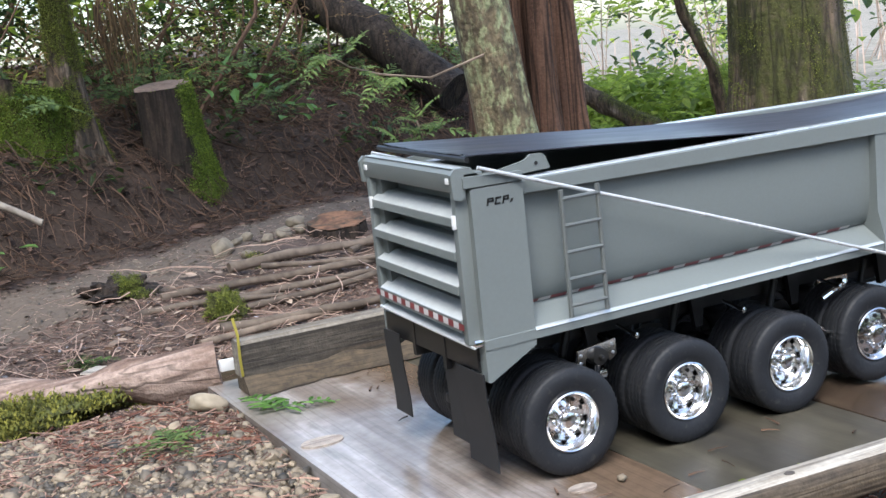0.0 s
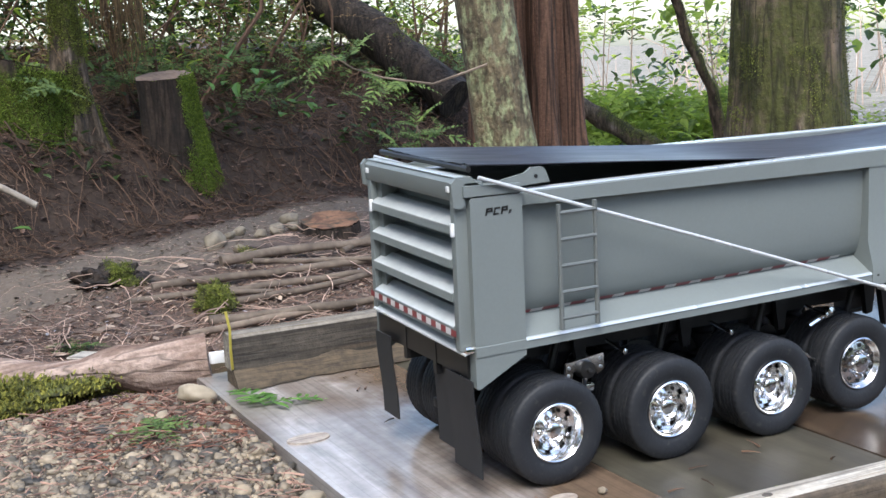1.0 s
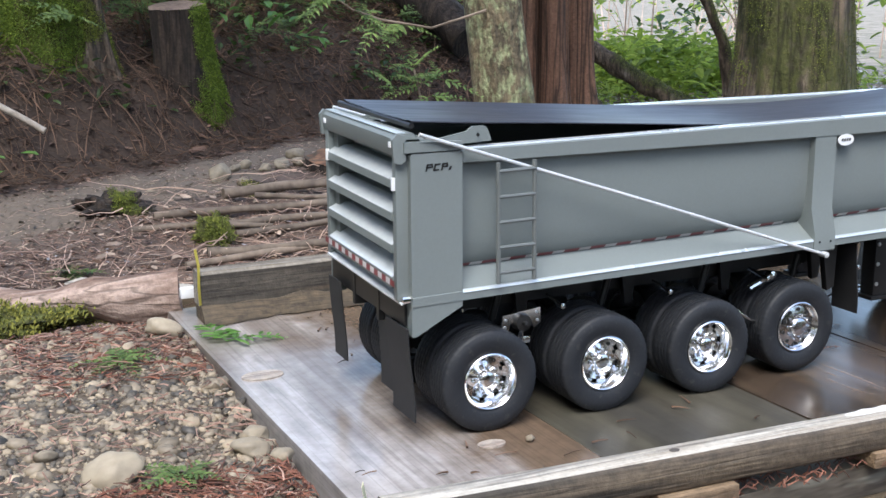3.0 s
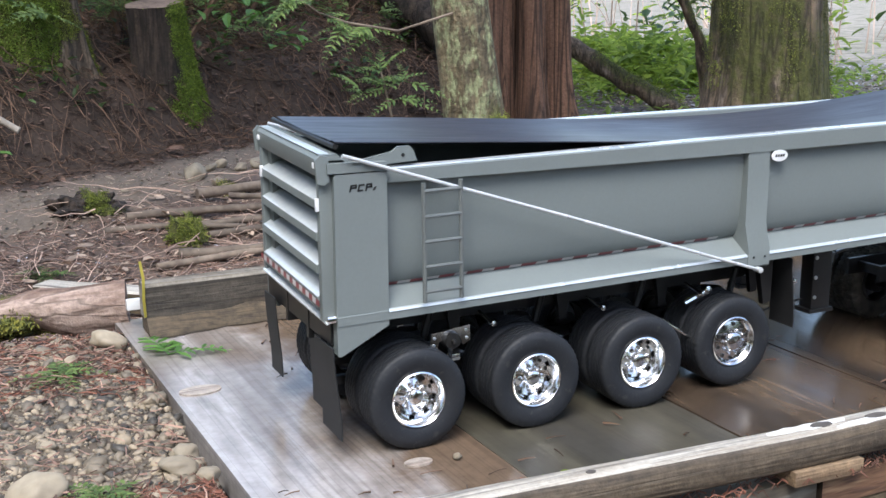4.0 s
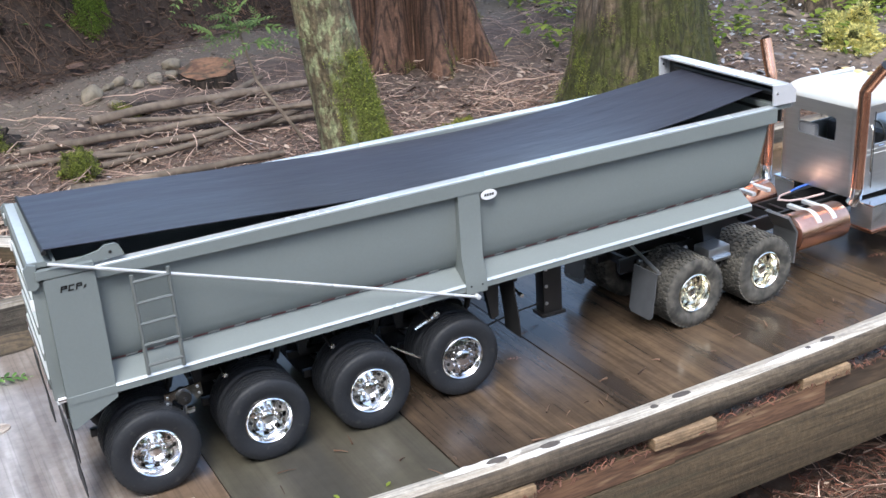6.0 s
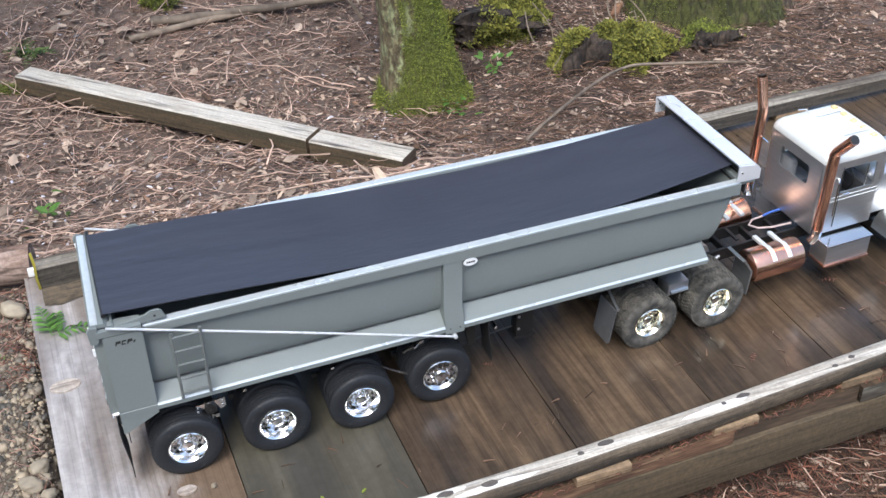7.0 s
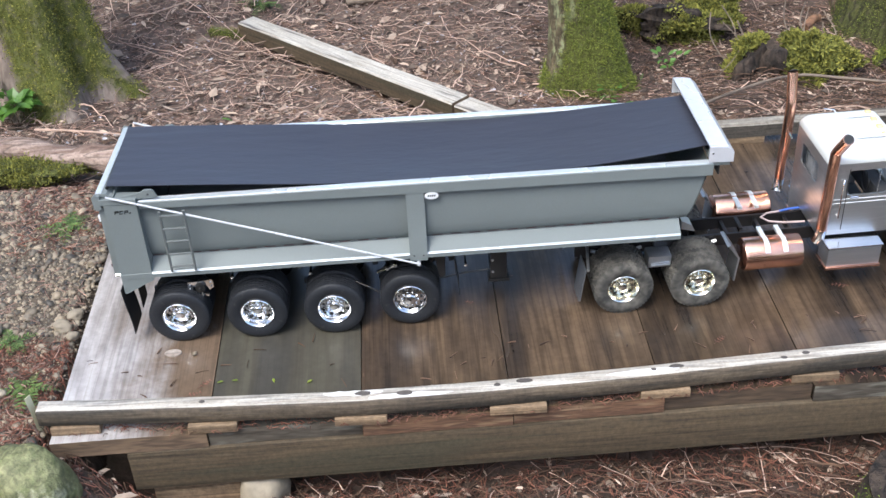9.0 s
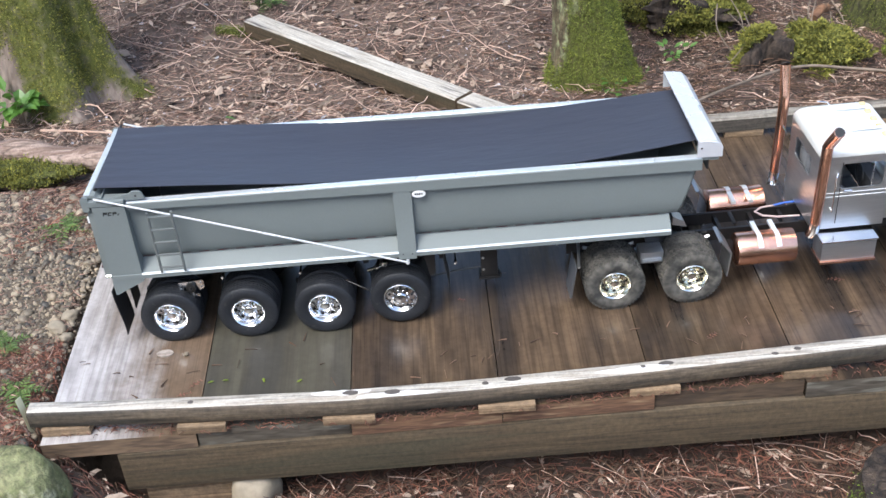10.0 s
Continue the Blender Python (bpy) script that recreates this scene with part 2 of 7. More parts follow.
M_PLANK_END_DARK = material("dark_end_grain", (0.10, 0.085, 0.065), (0.045, 0.036, 0.027), 0.75, fine=26, coarse=5, amount=0.85, stretch=(1, 1, 6), bump=0.001, wear=(0.17, 0.16, 0.13), wear_at=0.62)
M_KERB_SIDE = wood("dark_kerb_timber", (0.085, 0.073, 0.058), (0.04, 0.034, 0.028), 0.75, "x", stain=(0.1, 0.07, 0.045))
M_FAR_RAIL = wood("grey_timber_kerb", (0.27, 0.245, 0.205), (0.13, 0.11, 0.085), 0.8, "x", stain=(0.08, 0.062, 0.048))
M_OLD_LOG = material("rotten_log", (0.38, 0.285, 0.235), (0.19, 0.128, 0.1), 0.85, fine=14, coarse=3, amount=0.8, stretch=(1, 9, 9), bump=0.004, bump_scale=9, wear=(0.16, 0.10, 0.075), wear_at=0.6, wear_scale=3)
weathered(M_OLD_LOG, (2.0, 40, 40), 1.0, 0.04, 0.5, 0.25, 0.002)
M_STICK = island_vary(material("dead_twig", (0.40, 0.30, 0.245), (0.24, 0.165, 0.13), 0.8, fine=40), (0.16, 0.11, 0.1), (2.3, 2.25, 2.2))
M_ROOT = island_vary(material("bare_root", (0.135, 0.085, 0.058), (0.066, 0.042, 0.028), 0.85, fine=40), (0.2, 0.17, 0.15), (1.9, 1.75, 1.65))
M_BANK_LEAF = island_vary(material("bank_leaf", (0.14, 0.09, 0.066), (0.07, 0.045, 0.033), 0.7, fine=50), (0.2, 0.18, 0.17), (2.0, 1.9, 1.9))
M_POLE = material("bare_pole", (0.22, 0.17, 0.128), (0.11, 0.083, 0.063), 0.75, fine=30, coarse=6, amount=0.8, bump=0.002, per_object=0.25)
M_POLE_PALE = material("peeled_branch", (0.42, 0.37, 0.31), (0.24, 0.2, 0.165), 0.75, fine=30, coarse=6, amount=0.8, bump=0.002)
M_NEEDLE = island_vary(material("red_brown_litter", (0.32, 0.205, 0.16), (0.2, 0.125, 0.1), 0.8, fine=40), (0.25, 0.25, 0.26), (1.7, 1.65, 1.6))
M_STONE = material("river_stone", (0.32, 0.27, 0.195), (0.195, 0.16, 0.115), 0.6, fine=70, coarse=12, bump=0.001, per_object=0.25)
M_STONE_MOSS = material("mossy_stone", (0.235, 0.235, 0.115), (0.1, 0.112, 0.043), 0.7, fine=45, coarse=9, amount=0.9, bump=0.003, wear=(0.38, 0.37, 0.27), wear_at=0.64)
weathered(M_STONE_MOSS, (25, 25, 25), 1.0, 0.05, 0.3, 0.5, 0.002, 70)
M_PEBBLE = island_vary(material("pebbles", (0.285, 0.25, 0.203), (0.19, 0.165, 0.13), 0.55, fine=60, coarse=30), (0.15, 0.16, 0.18), (1.5, 1.38, 1.2))
M_MOSS = island_vary(material("moss", (0.21, 0.245, 0.05), (0.11, 0.14, 0.03), 0.9, fine=90), (0.4, 0.45, 0.4), (1.5, 1.4, 1.1))
M_MOSS_BRIGHT = island_vary(material("bright_moss", (0.19, 0.27, 0.04), (0.10, 0.16, 0.026), 0.9, fine=90), (0.5, 0.55, 0.5), (1.5, 1.4, 1.1))
M_MOSS_OLIVE = island_vary(material("olive_moss", (0.25, 0.25, 0.06), (0.13, 0.14, 0.035), 0.9, fine=90), (0.35, 0.4, 0.35), (1.6, 1.5, 1.2))
# Darker moss copy: the backlit trunk's shade is put into its colour.
M_MOSS_DARK = island_vary(material("shaded_velvet_moss", (0.08, 0.085, 0.022), (0.035, 0.04, 0.012), 0.95, fine=90), (0.35, 0.4, 0.35), (1.7, 1.55, 1.2))
# Yellow moss with the sun on its mound painted into the tone.
M_MOSS_SUNNY = leafy("sunny_yellow_moss", (0.75, 0.70, 0.36), (0.52, 0.52, 0.2), 0.4, 0.7)
M_BARK_LICHEN = material("lichened_bark", (0.165, 0.13, 0.075), (0.07, 0.055, 0.032), 0.85, fine=70, coarse=13, amount=0.95, stretch=(1, 1, 0.5), bump=0.012, bump_scale=60, wear=(0.24, 0.26, 0.14), wear_at=0.55, wear_scale=38, mossy=(0.15, 0.165, 0.035))
M_BARK_CEDAR = material("red_cedar_bark", (0.19, 0.102, 0.065), (0.11, 0.06, 0.04), 0.85, fine=70, coarse=7, amount=0.7, stretch=(1, 1, 0.05), bump=0.008, bump_scale=60, mossy=(0.15, 0.165, 0.035))
M_BARK_GREY = material("grey_root_bark", (0.31, 0.25, 0.21), (0.15, 0.115, 0.095), 0.85, fine=50, coarse=9, amount=0.9, stretch=(1, 1, 0.3), bump=0.01, bump_scale=40, mossy=(0.16, 0.175, 0.035))
# Its moss tone is lowered for the stout trunk's shade.
M_BARK_MOSSY = material("mossy_bark", (0.165, 0.118, 0.08), (0.06, 0.045, 0.03), 0.9, fine=60, coarse=12, amount=0.95, stretch=(1, 1, 0.3), bump=0.014, bump_scale=42, wear=(0.24, 0.19, 0.15), wear_at=0.6, wear_scale=20, mossy=(0.085, 0.09, 0.022))
M_BARK_DARK = material("dark_rotten_bark", (0.06, 0.042, 0.03), (0.02, 0.014, 0.011), 0.9, fine=40, coarse=10, amount=0.9, stretch=(1, 1, 0.25), bump=0.012, bump_scale=34, mossy=(0.15, 0.165, 0.035))
for bark_mat, dz, dep in ((M_BARK_LICHEN, 5, 0.22), (M_BARK_CEDAR, 1.2, 0.75), (M_BARK_MOSSY, 2.5, 0.6), (M_BARK_DARK, 2.5, 0.6)):
    weathered(bark_mat, (26, 26, dz), 1.0, 0.08, dep, 0.3, 0.005, 60)
M_CUT = material("fresh_cut_wood", (0.33, 0.17, 0.09), (0.14, 0.07, 0.04), 0.75, fine=40, coarse=9, amount=0.9, bump=0.002, wear=(0.06, 0.05, 0.03), wear_at=0.58, wear_scale=14)
M_LEAF_BRIGHT = leafy("fresh_leaf", (0.13, 0.27, 0.06), (0.09, 0.2, 0.05), 0.35, 0.35)
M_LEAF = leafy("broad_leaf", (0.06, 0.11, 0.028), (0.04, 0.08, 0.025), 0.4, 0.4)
# Lit copy of M_LEAF: sunlight is put into the leaf colour.
M_LEAF_LIT = leafy("sunlit_leaf_tone", (0.36, 0.44, 0.09), (0.22, 0.34, 0.07), 0.62, 0.5)
M_FROND = leafy("cedar_frond", (0.14, 0.21, 0.06), (0.08, 0.14, 0.05), 0.3, 0.6)
M_DRY = leafy("dry_hanging_fronds", (0.22, 0.15, 0.08), (0.14, 0.09, 0.05), 0.3, 0.8)
M_NEEDLE_RED = island_vary(material("rust_red_litter", (0.2, 0.088, 0.058), (0.11, 0.055, 0.04), 0.8, fine=40), (0.3, 0.3, 0.3), (1.7, 1.5, 1.4))
M_FLAKE = island_vary(material("leaf_litter", (0.25, 0.195, 0.15), (0.15, 0.115, 0.088), 0.75, fine=60), (0.15, 0.13, 0.13), (2.8, 2.75, 2.75))
# Pale flakes whose colour stands in for highlights on the litter.
M_GLINT = island_vary(material("painted_glint", (0.5, 0.5, 0.52), (0.3, 0.29, 0.29), 0.3, fine=60), (0.3, 0.28, 0.26), (1.5, 1.5, 1.6))
M_BRUSH = material("bare_pink_brush", (0.52, 0.40, 0.33), (0.36, 0.27, 0.22), 0.8, fine=30)
M_STAKE = material("pale_ribbon", (0.7, 0.66, 0.42), (0.6, 0.55, 0.35), 0.6)
M_YELLOW = material("yellow_ribbon", (0.55, 0.45, 0.06), (0.42, 0.34, 0.05), 0.6)


def ground_material():
    """Forest soil, the trodden path, the gravel bed and the clearing paled for sunlight, mixed by what lies where."""
    m = material("forest_ground", (0.15, 0.105, 0.083), (0.06, 0.042, 0.033), 0.9, fine=34, coarse=5, amount=0.9, bump=0.012, bump_scale=28, wear=(0.15, 0.108, 0.086), wear_at=0.57, wear_scale=22)
    nt = m.node_tree
    b = nt.nodes["Principled BSDF"]
    colour = b.inputs["Base Color"].links[0].from_socket
    at = nt.nodes.new("ShaderNodeAttribute")
    at.attribute_name = "zone"
    sep = nt.nodes.new("ShaderNodeSeparateColor")
    nt.links.new(at.outputs["Color"], sep.inputs["Color"])
    nz = nt.nodes.new("ShaderNodeTexNoise")
    nz.inputs["Scale"].default_value, nz.inputs["Detail"].default_value = 55, 6
    nt.links.new(nt.nodes["Texture Coordinate"].outputs["Object"], nz.inputs["Vector"])
    nw = nt.nodes.new("ShaderNodeTexNoise")
    nw.inputs["Scale"].default_value, nw.inputs["Detail"].default_value, nw.inputs["Roughness"].default_value = 3.5, 9, 0.75
    nt.links.new(nt.nodes["Texture Coordinate"].outputs["Object"], nw.inputs["Vector"])
    wide = nt.nodes.new("ShaderNodeMapRange")
    wide.inputs["From Min"].default_value, wide.inputs["From Max"].default_value = 0.4, 0.62
    nt.links.new(nw.outputs["Fac"], wide.inputs["Value"])
    # Blue paints the clearing's sunlight; Bank also paints shade beside the bridge.
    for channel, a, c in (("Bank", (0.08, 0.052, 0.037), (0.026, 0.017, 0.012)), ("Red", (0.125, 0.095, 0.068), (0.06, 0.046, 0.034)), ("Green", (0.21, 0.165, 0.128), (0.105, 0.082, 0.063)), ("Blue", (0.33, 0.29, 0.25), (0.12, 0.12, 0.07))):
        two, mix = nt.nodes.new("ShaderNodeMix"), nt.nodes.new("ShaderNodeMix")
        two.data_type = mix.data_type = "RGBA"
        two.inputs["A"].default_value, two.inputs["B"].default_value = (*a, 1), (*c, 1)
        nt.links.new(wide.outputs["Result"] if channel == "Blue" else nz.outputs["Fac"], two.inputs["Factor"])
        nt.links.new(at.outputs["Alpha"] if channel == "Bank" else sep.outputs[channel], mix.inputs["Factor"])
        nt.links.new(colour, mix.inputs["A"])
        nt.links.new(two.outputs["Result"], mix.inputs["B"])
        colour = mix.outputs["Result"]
    nt.links.new(colour, b.inputs["Base Color"])
    return m


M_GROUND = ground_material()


# ---- builders ----
def thing(name, label, category, at=(0, 0, 0), group="", kind=""):
    ob = new(name)
    ob.location = at
    ob.empty_display_size = 0.05
    return tagged(ob, label, category, group, kind)


def mesh_of(name, verts, faces, mats, smooth=35, slots=None):
    me = bpy.data.meshes.new(name)
    me.from_pydata([tuple(v) for v in verts], [], faces)
    for mm in mats if isinstance(mats, (list, tuple)) else [mats]:
        me.materials.append(mm)
    if slots is not None:
        me.polygons.foreach_set("material_index", slots)
    me.update()
    if smooth:
        me.shade_smooth()
        me.set_sharp_from_angle(angle=radians(smooth))
    return me


class Soup:
    """Collects pieces of geometry into one mesh."""

    def __init__(self):
        self.v, self.f, self.s = [], [], []

    def add(self, verts, faces, slot=0):
        o = len(self.v)
        self.v += [tuple(p) for p in verts]
        self.f += [tuple(i + o for i in f) for f in faces]
        self.s += [slot] * len(faces)
        return self

    def box(self, lo, hi, bevel=0.0, turn=None, slot=0):
        bm = bmesh.new()
        bmesh.ops.create_cube(bm, size=1)
        for v in bm.verts:
            v.co = Vector([(a + b) / 2 + c * (b - a) for a, b, c in zip(lo, hi, v.co)])
        if bevel:
            bmesh.ops.bevel(bm, geom=bm.edges[:], offset=bevel, segments=2, affect="EDGES", profile=0.6)
        if turn is not None:
            bmesh.ops.transform(bm, matrix=turn, verts=bm.verts[:])
        self.bm(bm, slot)
        return self

    def bm(self, bm, slot=0):
        bm.verts.index_update()
        self.add([v.co for v in bm.verts], [[v.index for v in f.verts] for f in bm.faces], slot)
        bm.free()
        return self

    def prism(self, outline, axis, lo, hi, slot=0):
        """A flat outline of two coordinates, drawn out along an axis."""
        n = len(outline)
        put = {"x": lambda a, b, c: (c, a, b), "y": lambda a, b, c: (a, c, b), "z": lambda a, b, c: (a, b, c)}[axis]
        vs = [put(a, b, lo) for a, b in outline] + [put(a, b, hi) for a, b in outline]
        bm = bmesh.new()
        bv = [bm.verts.new(v) for v in vs]
        bm.faces.new(bv[:n]), bm.faces.new(bv[n:])
        for i in range(n):
            bm.faces.new((bv[i], bv[(i + 1) % n], bv[n + (i + 1) % n], bv[n + i]))
        bmesh.ops.recalc_face_normals(bm, faces=bm.faces[:])
        return self.bm(bm, slot)

    def loft(self, rings, closed=True, caps=True, slot=0):
        n = len(rings[0])
        vs = [p for r in rings for p in r]
        fs = []
        for i in range(len(rings) - 1):
            for j in range(n if closed else n - 1):
                k = (j + 1) % n
                fs.append((i * n + j, i * n + k, (i + 1) * n + k, (i + 1) * n + j))
        if caps and closed:
            fs += [tuple(range(n))[::-1], tuple(range((len(rings) - 1) * n, len(rings) * n))]
        return self.add(vs, fs, slot)

    def tube(self, pts, r, n=6, slot=0, taper=None):
        pts = [Vector(p) for p in pts]
        rings = []
        for i, p in enumerate(pts):
            d = (pts[min(i + 1, len(pts) - 1)] - pts[max(i - 1, 0)]).normalized()
            a = d.orthogonal().normalized() if i == 0 else (a - d * a.dot(d)).normalized()
            b = d.cross(a)
            rr = (r if taper is None else r + (taper - r) * i / (len(pts) - 1))
            rings.append([p + (a * math.cos(q) + b * math.sin(q)) * rr for q in (2 * math.pi * j / n for j in range(n))])
        return self.loft(rings, slot=slot)

    def lathe(self, prof, n=40, slot=0, at=(0, 0, 0), closed=False):
        """A profile of (radius, y) turned about the y axis."""
        rings = [[(at[0] + r * math.cos(q), at[1] + y, at[2] + r * math.sin(q)) for r, y in prof] for q in (2 * math.pi * j / n for j in range(n))]
        m = len(prof)
        vs = [p for ring in rings for p in ring]
        fs = []
        for i in range(n):
            for j in range(m if closed else m - 1):
                k, o, p = (j + 1) % m, i * m, ((i + 1) % n) * m
                fs.append((o + j, p + j, p + k, o + k))
        return self.add(vs, fs, slot)

    def rock(self, at, size, rng, rough=0.18, sub=1, slot=0):
        bm = bmesh.new()
        bmesh.ops.create_icosphere(bm, subdivisions=sub, radius=1)
        off = Vector((rng.uniform(-50, 50), rng.uniform(-50, 50), rng.uniform(-50, 50)))
        turn = Euler((rng.uniform(-0.4, 0.4), rng.uniform(-0.4, 0.4), rng.uniform(0, 6.28))).to_matrix()
        for v in bm.verts:
            q = v.co * (1 + rough * noise.noise(v.co * 1.3 + off) * 1.6)
            v.co = Vector(at) + turn @ Vector((q.x * size[0], q.y * size[1], q.z * size[2]))
        return self.bm(bm, slot)

    def leaf(self, at, along, up, length, width, slot=0, fold=0.15):
        along = Vector(along).normalized()
        side = along.cross(Vector(up))
        side = side.normalized() if side.length > 1e-4 else along.orthogonal().normalized()
        up = side.cross(along)
        at = Vector(at)
        q = lambda a, s, z: at + along * (a * length) + side * (s * width) + up * (z * width)
        return self.add([q(0, 0, 0), q(0.35, -0.5, fold), q(0.8, -0.3, fold), q(1, 0, -0.1), q(0.8, 0.3, fold), q(0.35, 0.5, fold), q(0.5, 0, 0)],
                        [(0, 1, 6), (1, 2, 6), (2, 3, 6), (3, 4, 6), (4, 5, 6), (5, 0, 6)], slot)

    def frond(self, at, along, up, length, rng, width=0.5, pairs=9, slot=0, droop=0.25):
        """A flat spray: a stem with paired narrow leaflets."""
        at, along = Vector(at), Vector(along).normalized()
        up = Vector(up)
        side = along.cross(up).normalized()
        pts = [at + along * (length * k / pairs) - Vector((0, 0, droop * length * (k / pairs) ** 2)) for k in range(pairs + 1)]
        self.tube(pts[::2] if len(pts[::2]) > 1 else pts, length * 0.008, 3, slot, taper=length * 0.003)
        for k in range(1, pairs + 1):
            w = width * length * (1 - (k / (pairs + 1)) ** 1.5) * rng.uniform(0.7, 1.1)
            for sg in (-1, 1):
                d = (side * sg + along * rng.uniform(0.5, 0.9) - Vector((0, 0, rng.uniform(0, 0.35))))
                self.leaf(pts[k], d, up, w * 0.5, w * 0.16 + length * 0.012, slot)
        return self

    def mesh(self, name, mats, smooth=35):
        many = isinstance(mats, (list, tuple))
        return mesh_of(name, self.v, self.f, mats, smooth, self.s if many else None)


def part(name, soup, mat, parent, label="", smooth=35, at=None, turn=None):
    """One mesh object under a thing or part; its geometry is given in the parent's own frame unless the parent stands elsewhere."""
    ob = new(name, soup if isinstance(soup, bpy.types.Mesh) else soup.mesh(name, mat, smooth))
    ob.parent = parent
    if at is not None:
        ob.location = at
    if turn is not None:
        ob.rotation_euler = turn
    return tagged(ob, label)


def lone(name, soup, mat, label, category, group="", kind="", smooth=35):
    ob = new(name, soup.mesh(name, mat, smooth))
    return tagged(ob, label, category, group, kind)


def smoothstep(a, b, x):
    t = np.clip((x - a) / (b - a), 0, 1)
    return t * t * (3 - 2 * t)


# ---- ground ----
FAR_Y = [0.66, 0.8, 1.0, 1.2, 1.4, 1.8, 2.1, 2.5, 3.0, 3.6, 4.2, 5.0, 30.0]
FAR_Z = [-0.03, -0.05, -0.19, -0.3, -0.36, -0.43, -0.46, -0.45, -0.37, -0.27, -0.23, -0.2, -0.2]
FOOT_X = [-8.0, -2.0, -0.3, 0.25, 0.5, 0.8, 1.14, 1.5, 1.95, 3.0, 4.0, 5.2, 30.0]
FOOT_Y = [2.4, 3.2, 3.85, 4.13, 4.25, 4.43, 4.62, 4.74, 4.9, 5.0, 6.6, 14.0, 80.0]


def lie(x, y):
    """The height of the ground without its small unevenness."""
    x, y = np.asarray(x, float), np.asarray(y, float)
    far = np.interp(y, FAR_Y, FAR_Z)
    right = smoothstep(-0.25, -0.19, x)
    left = np.where(y < 0.66, -0.008, far)
    near = -0.05 - 0.15 * smoothstep(-0.2, 0.0, x) - 0.05 * smoothstep(0.6, 1.6, x) - 0.12 * smoothstep(-0.5, -1.6, y)
    under = -0.24 + 0 * x
    mid = np.where(y < -0.30, near, np.where(y < 0.66, under, far))
    wide_right = np.where(y < -0.33, smoothstep(-0.45, -0.05, x), right)
    z = left * (1 - wide_right) + mid * wide_right
    d = np.maximum(0, y - np.interp(x, FOOT_X, FOOT_Y)) * 0.85
    bank = 0.68 * (1 - np.exp(-d * 1.9)) + 0.05 * np.minimum(d, 6)
    dip = 0.08 * smoothstep(1.4, 2.0, x) * (1 - smoothstep(3.2, 4.2, x)) * smoothstep(2.7, 3.3, y) * (1 - smoothstep(4.4, 5.2, y))
    return z + bank - dip


def rough(x, y):
    d = max(0.0, y - float(np.interp(x, FOOT_X, FOOT_Y)))
    a = 0.012 + (0.02 if y > 0.9 else 0) + 0.07 * min(1, d * 1.5)
    if x < -0.2 and y < 0.7:
        a = 0.005
    if -0.4 < x < 3.5 and -0.34 < y < 0.72 and x > -0.26:
        a = 0.004
    return a * noise.noise((x * 2.3, y * 2.3, 0.3)) + a * 0.6 * noise.noise((x * 7, y * 7, 4.0))


def ground_z(x, y):
    return float(lie(x, y)) + rough(x, y)


def build_ground():
    xs = np.concatenate([[-300, -80, -30, -14, -8, -5, -3.5], np.arange(-2.6, -0.6, 0.1), np.arange(-0.6, 2.6, 0.045), np.arange(2.6, 6, 0.12), np.arange(6, 14, 0.6), [16, 22, 40, 90, 300]])
    ys = np.concatenate([[-300, -80, -30, -12, -6, -3.5, -2.4], np.arange(-1.6, -1.1, 0.1), np.arange(-1.1, -0.42, 0.035), np.arange(-0.4, 2.6, 0.045), np.arange(2.6, 8, 0.09), np.arange(8, 14, 0.5), [16, 20, 30, 50, 90, 300]])
    gx, gy = np.meshgrid(xs, ys)
    gz = lie(gx, gy)
    vs = [(x, y, z + (rough(x, y) if abs(x) < 15 and abs(y) < 15 else 0)) for x, y, z in zip(gx.ravel(), gy.ravel(), gz.ravel())]
    w, h = len(xs), len(ys)
    fs = [(j * w + i, j * w + i + 1, (j + 1) * w + i + 1, (j + 1) * w + i) for j in range(h - 1) for i in range(w - 1)]
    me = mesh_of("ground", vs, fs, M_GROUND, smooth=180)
    zone = me.color_attributes.new("zone", "FLOAT_COLOR", "POINT")
    flat = []
    for x, y, z in vs:
        n = noise.noise((x * 3, y * 3, 7)) * 0.12
        gravel = (1 - smoothstep(0.55, 0.72, y + n)) * (1 - smoothstep(-0.24, -0.1, x + n * 0.3)) if y < 1 else 0
        foot = float(np.interp(x, FOOT_X, FOOT_Y))
        path = smoothstep(foot - 0.95, foot - 0.65, y + n * 2) * (1 - smoothstep(foot - 0.28, foot - 0.1, y + n)) * (1 - smoothstep(2.9, 4.2, x))
        # Sunlight on the open clearing is put into a paler floor colour.
        pale = max(smoothstep(3.4, 5.6, x + n * 5), 0) * 0.9
        damp = smoothstep(1.0, 1.5, x + n) * (1 - smoothstep(2.6, 3.2, x + n)) * smoothstep(0.8, 1.1, y + n) * (1 - smoothstep(2.4, 2.9, y + n)) * 0.8
        bank = smoothstep(foot - 0.2, foot + 0.05, y + n) * (1 - smoothstep(foot + 2.6, foot + 3.6, y)) * (1 - pale)
        # Near-side soil takes the dark bank tone as painted shade.
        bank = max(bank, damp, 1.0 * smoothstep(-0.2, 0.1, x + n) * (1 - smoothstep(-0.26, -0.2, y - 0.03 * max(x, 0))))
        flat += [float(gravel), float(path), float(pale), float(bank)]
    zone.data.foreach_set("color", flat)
    tagged(new("ground", me), "brown forest floor with a trodden path and gravel bed", "ground", kind="structure")


build_ground()

# ---- footbridge deck ----
DECK = pose(0, 0, 0, 0, 0, 1.7)
SEAMS = [-0.226, 0.076, 0.374, 0.668, 0.964, 1.256, 1.552, 1.85, 2.146, 2.44, 2.735]


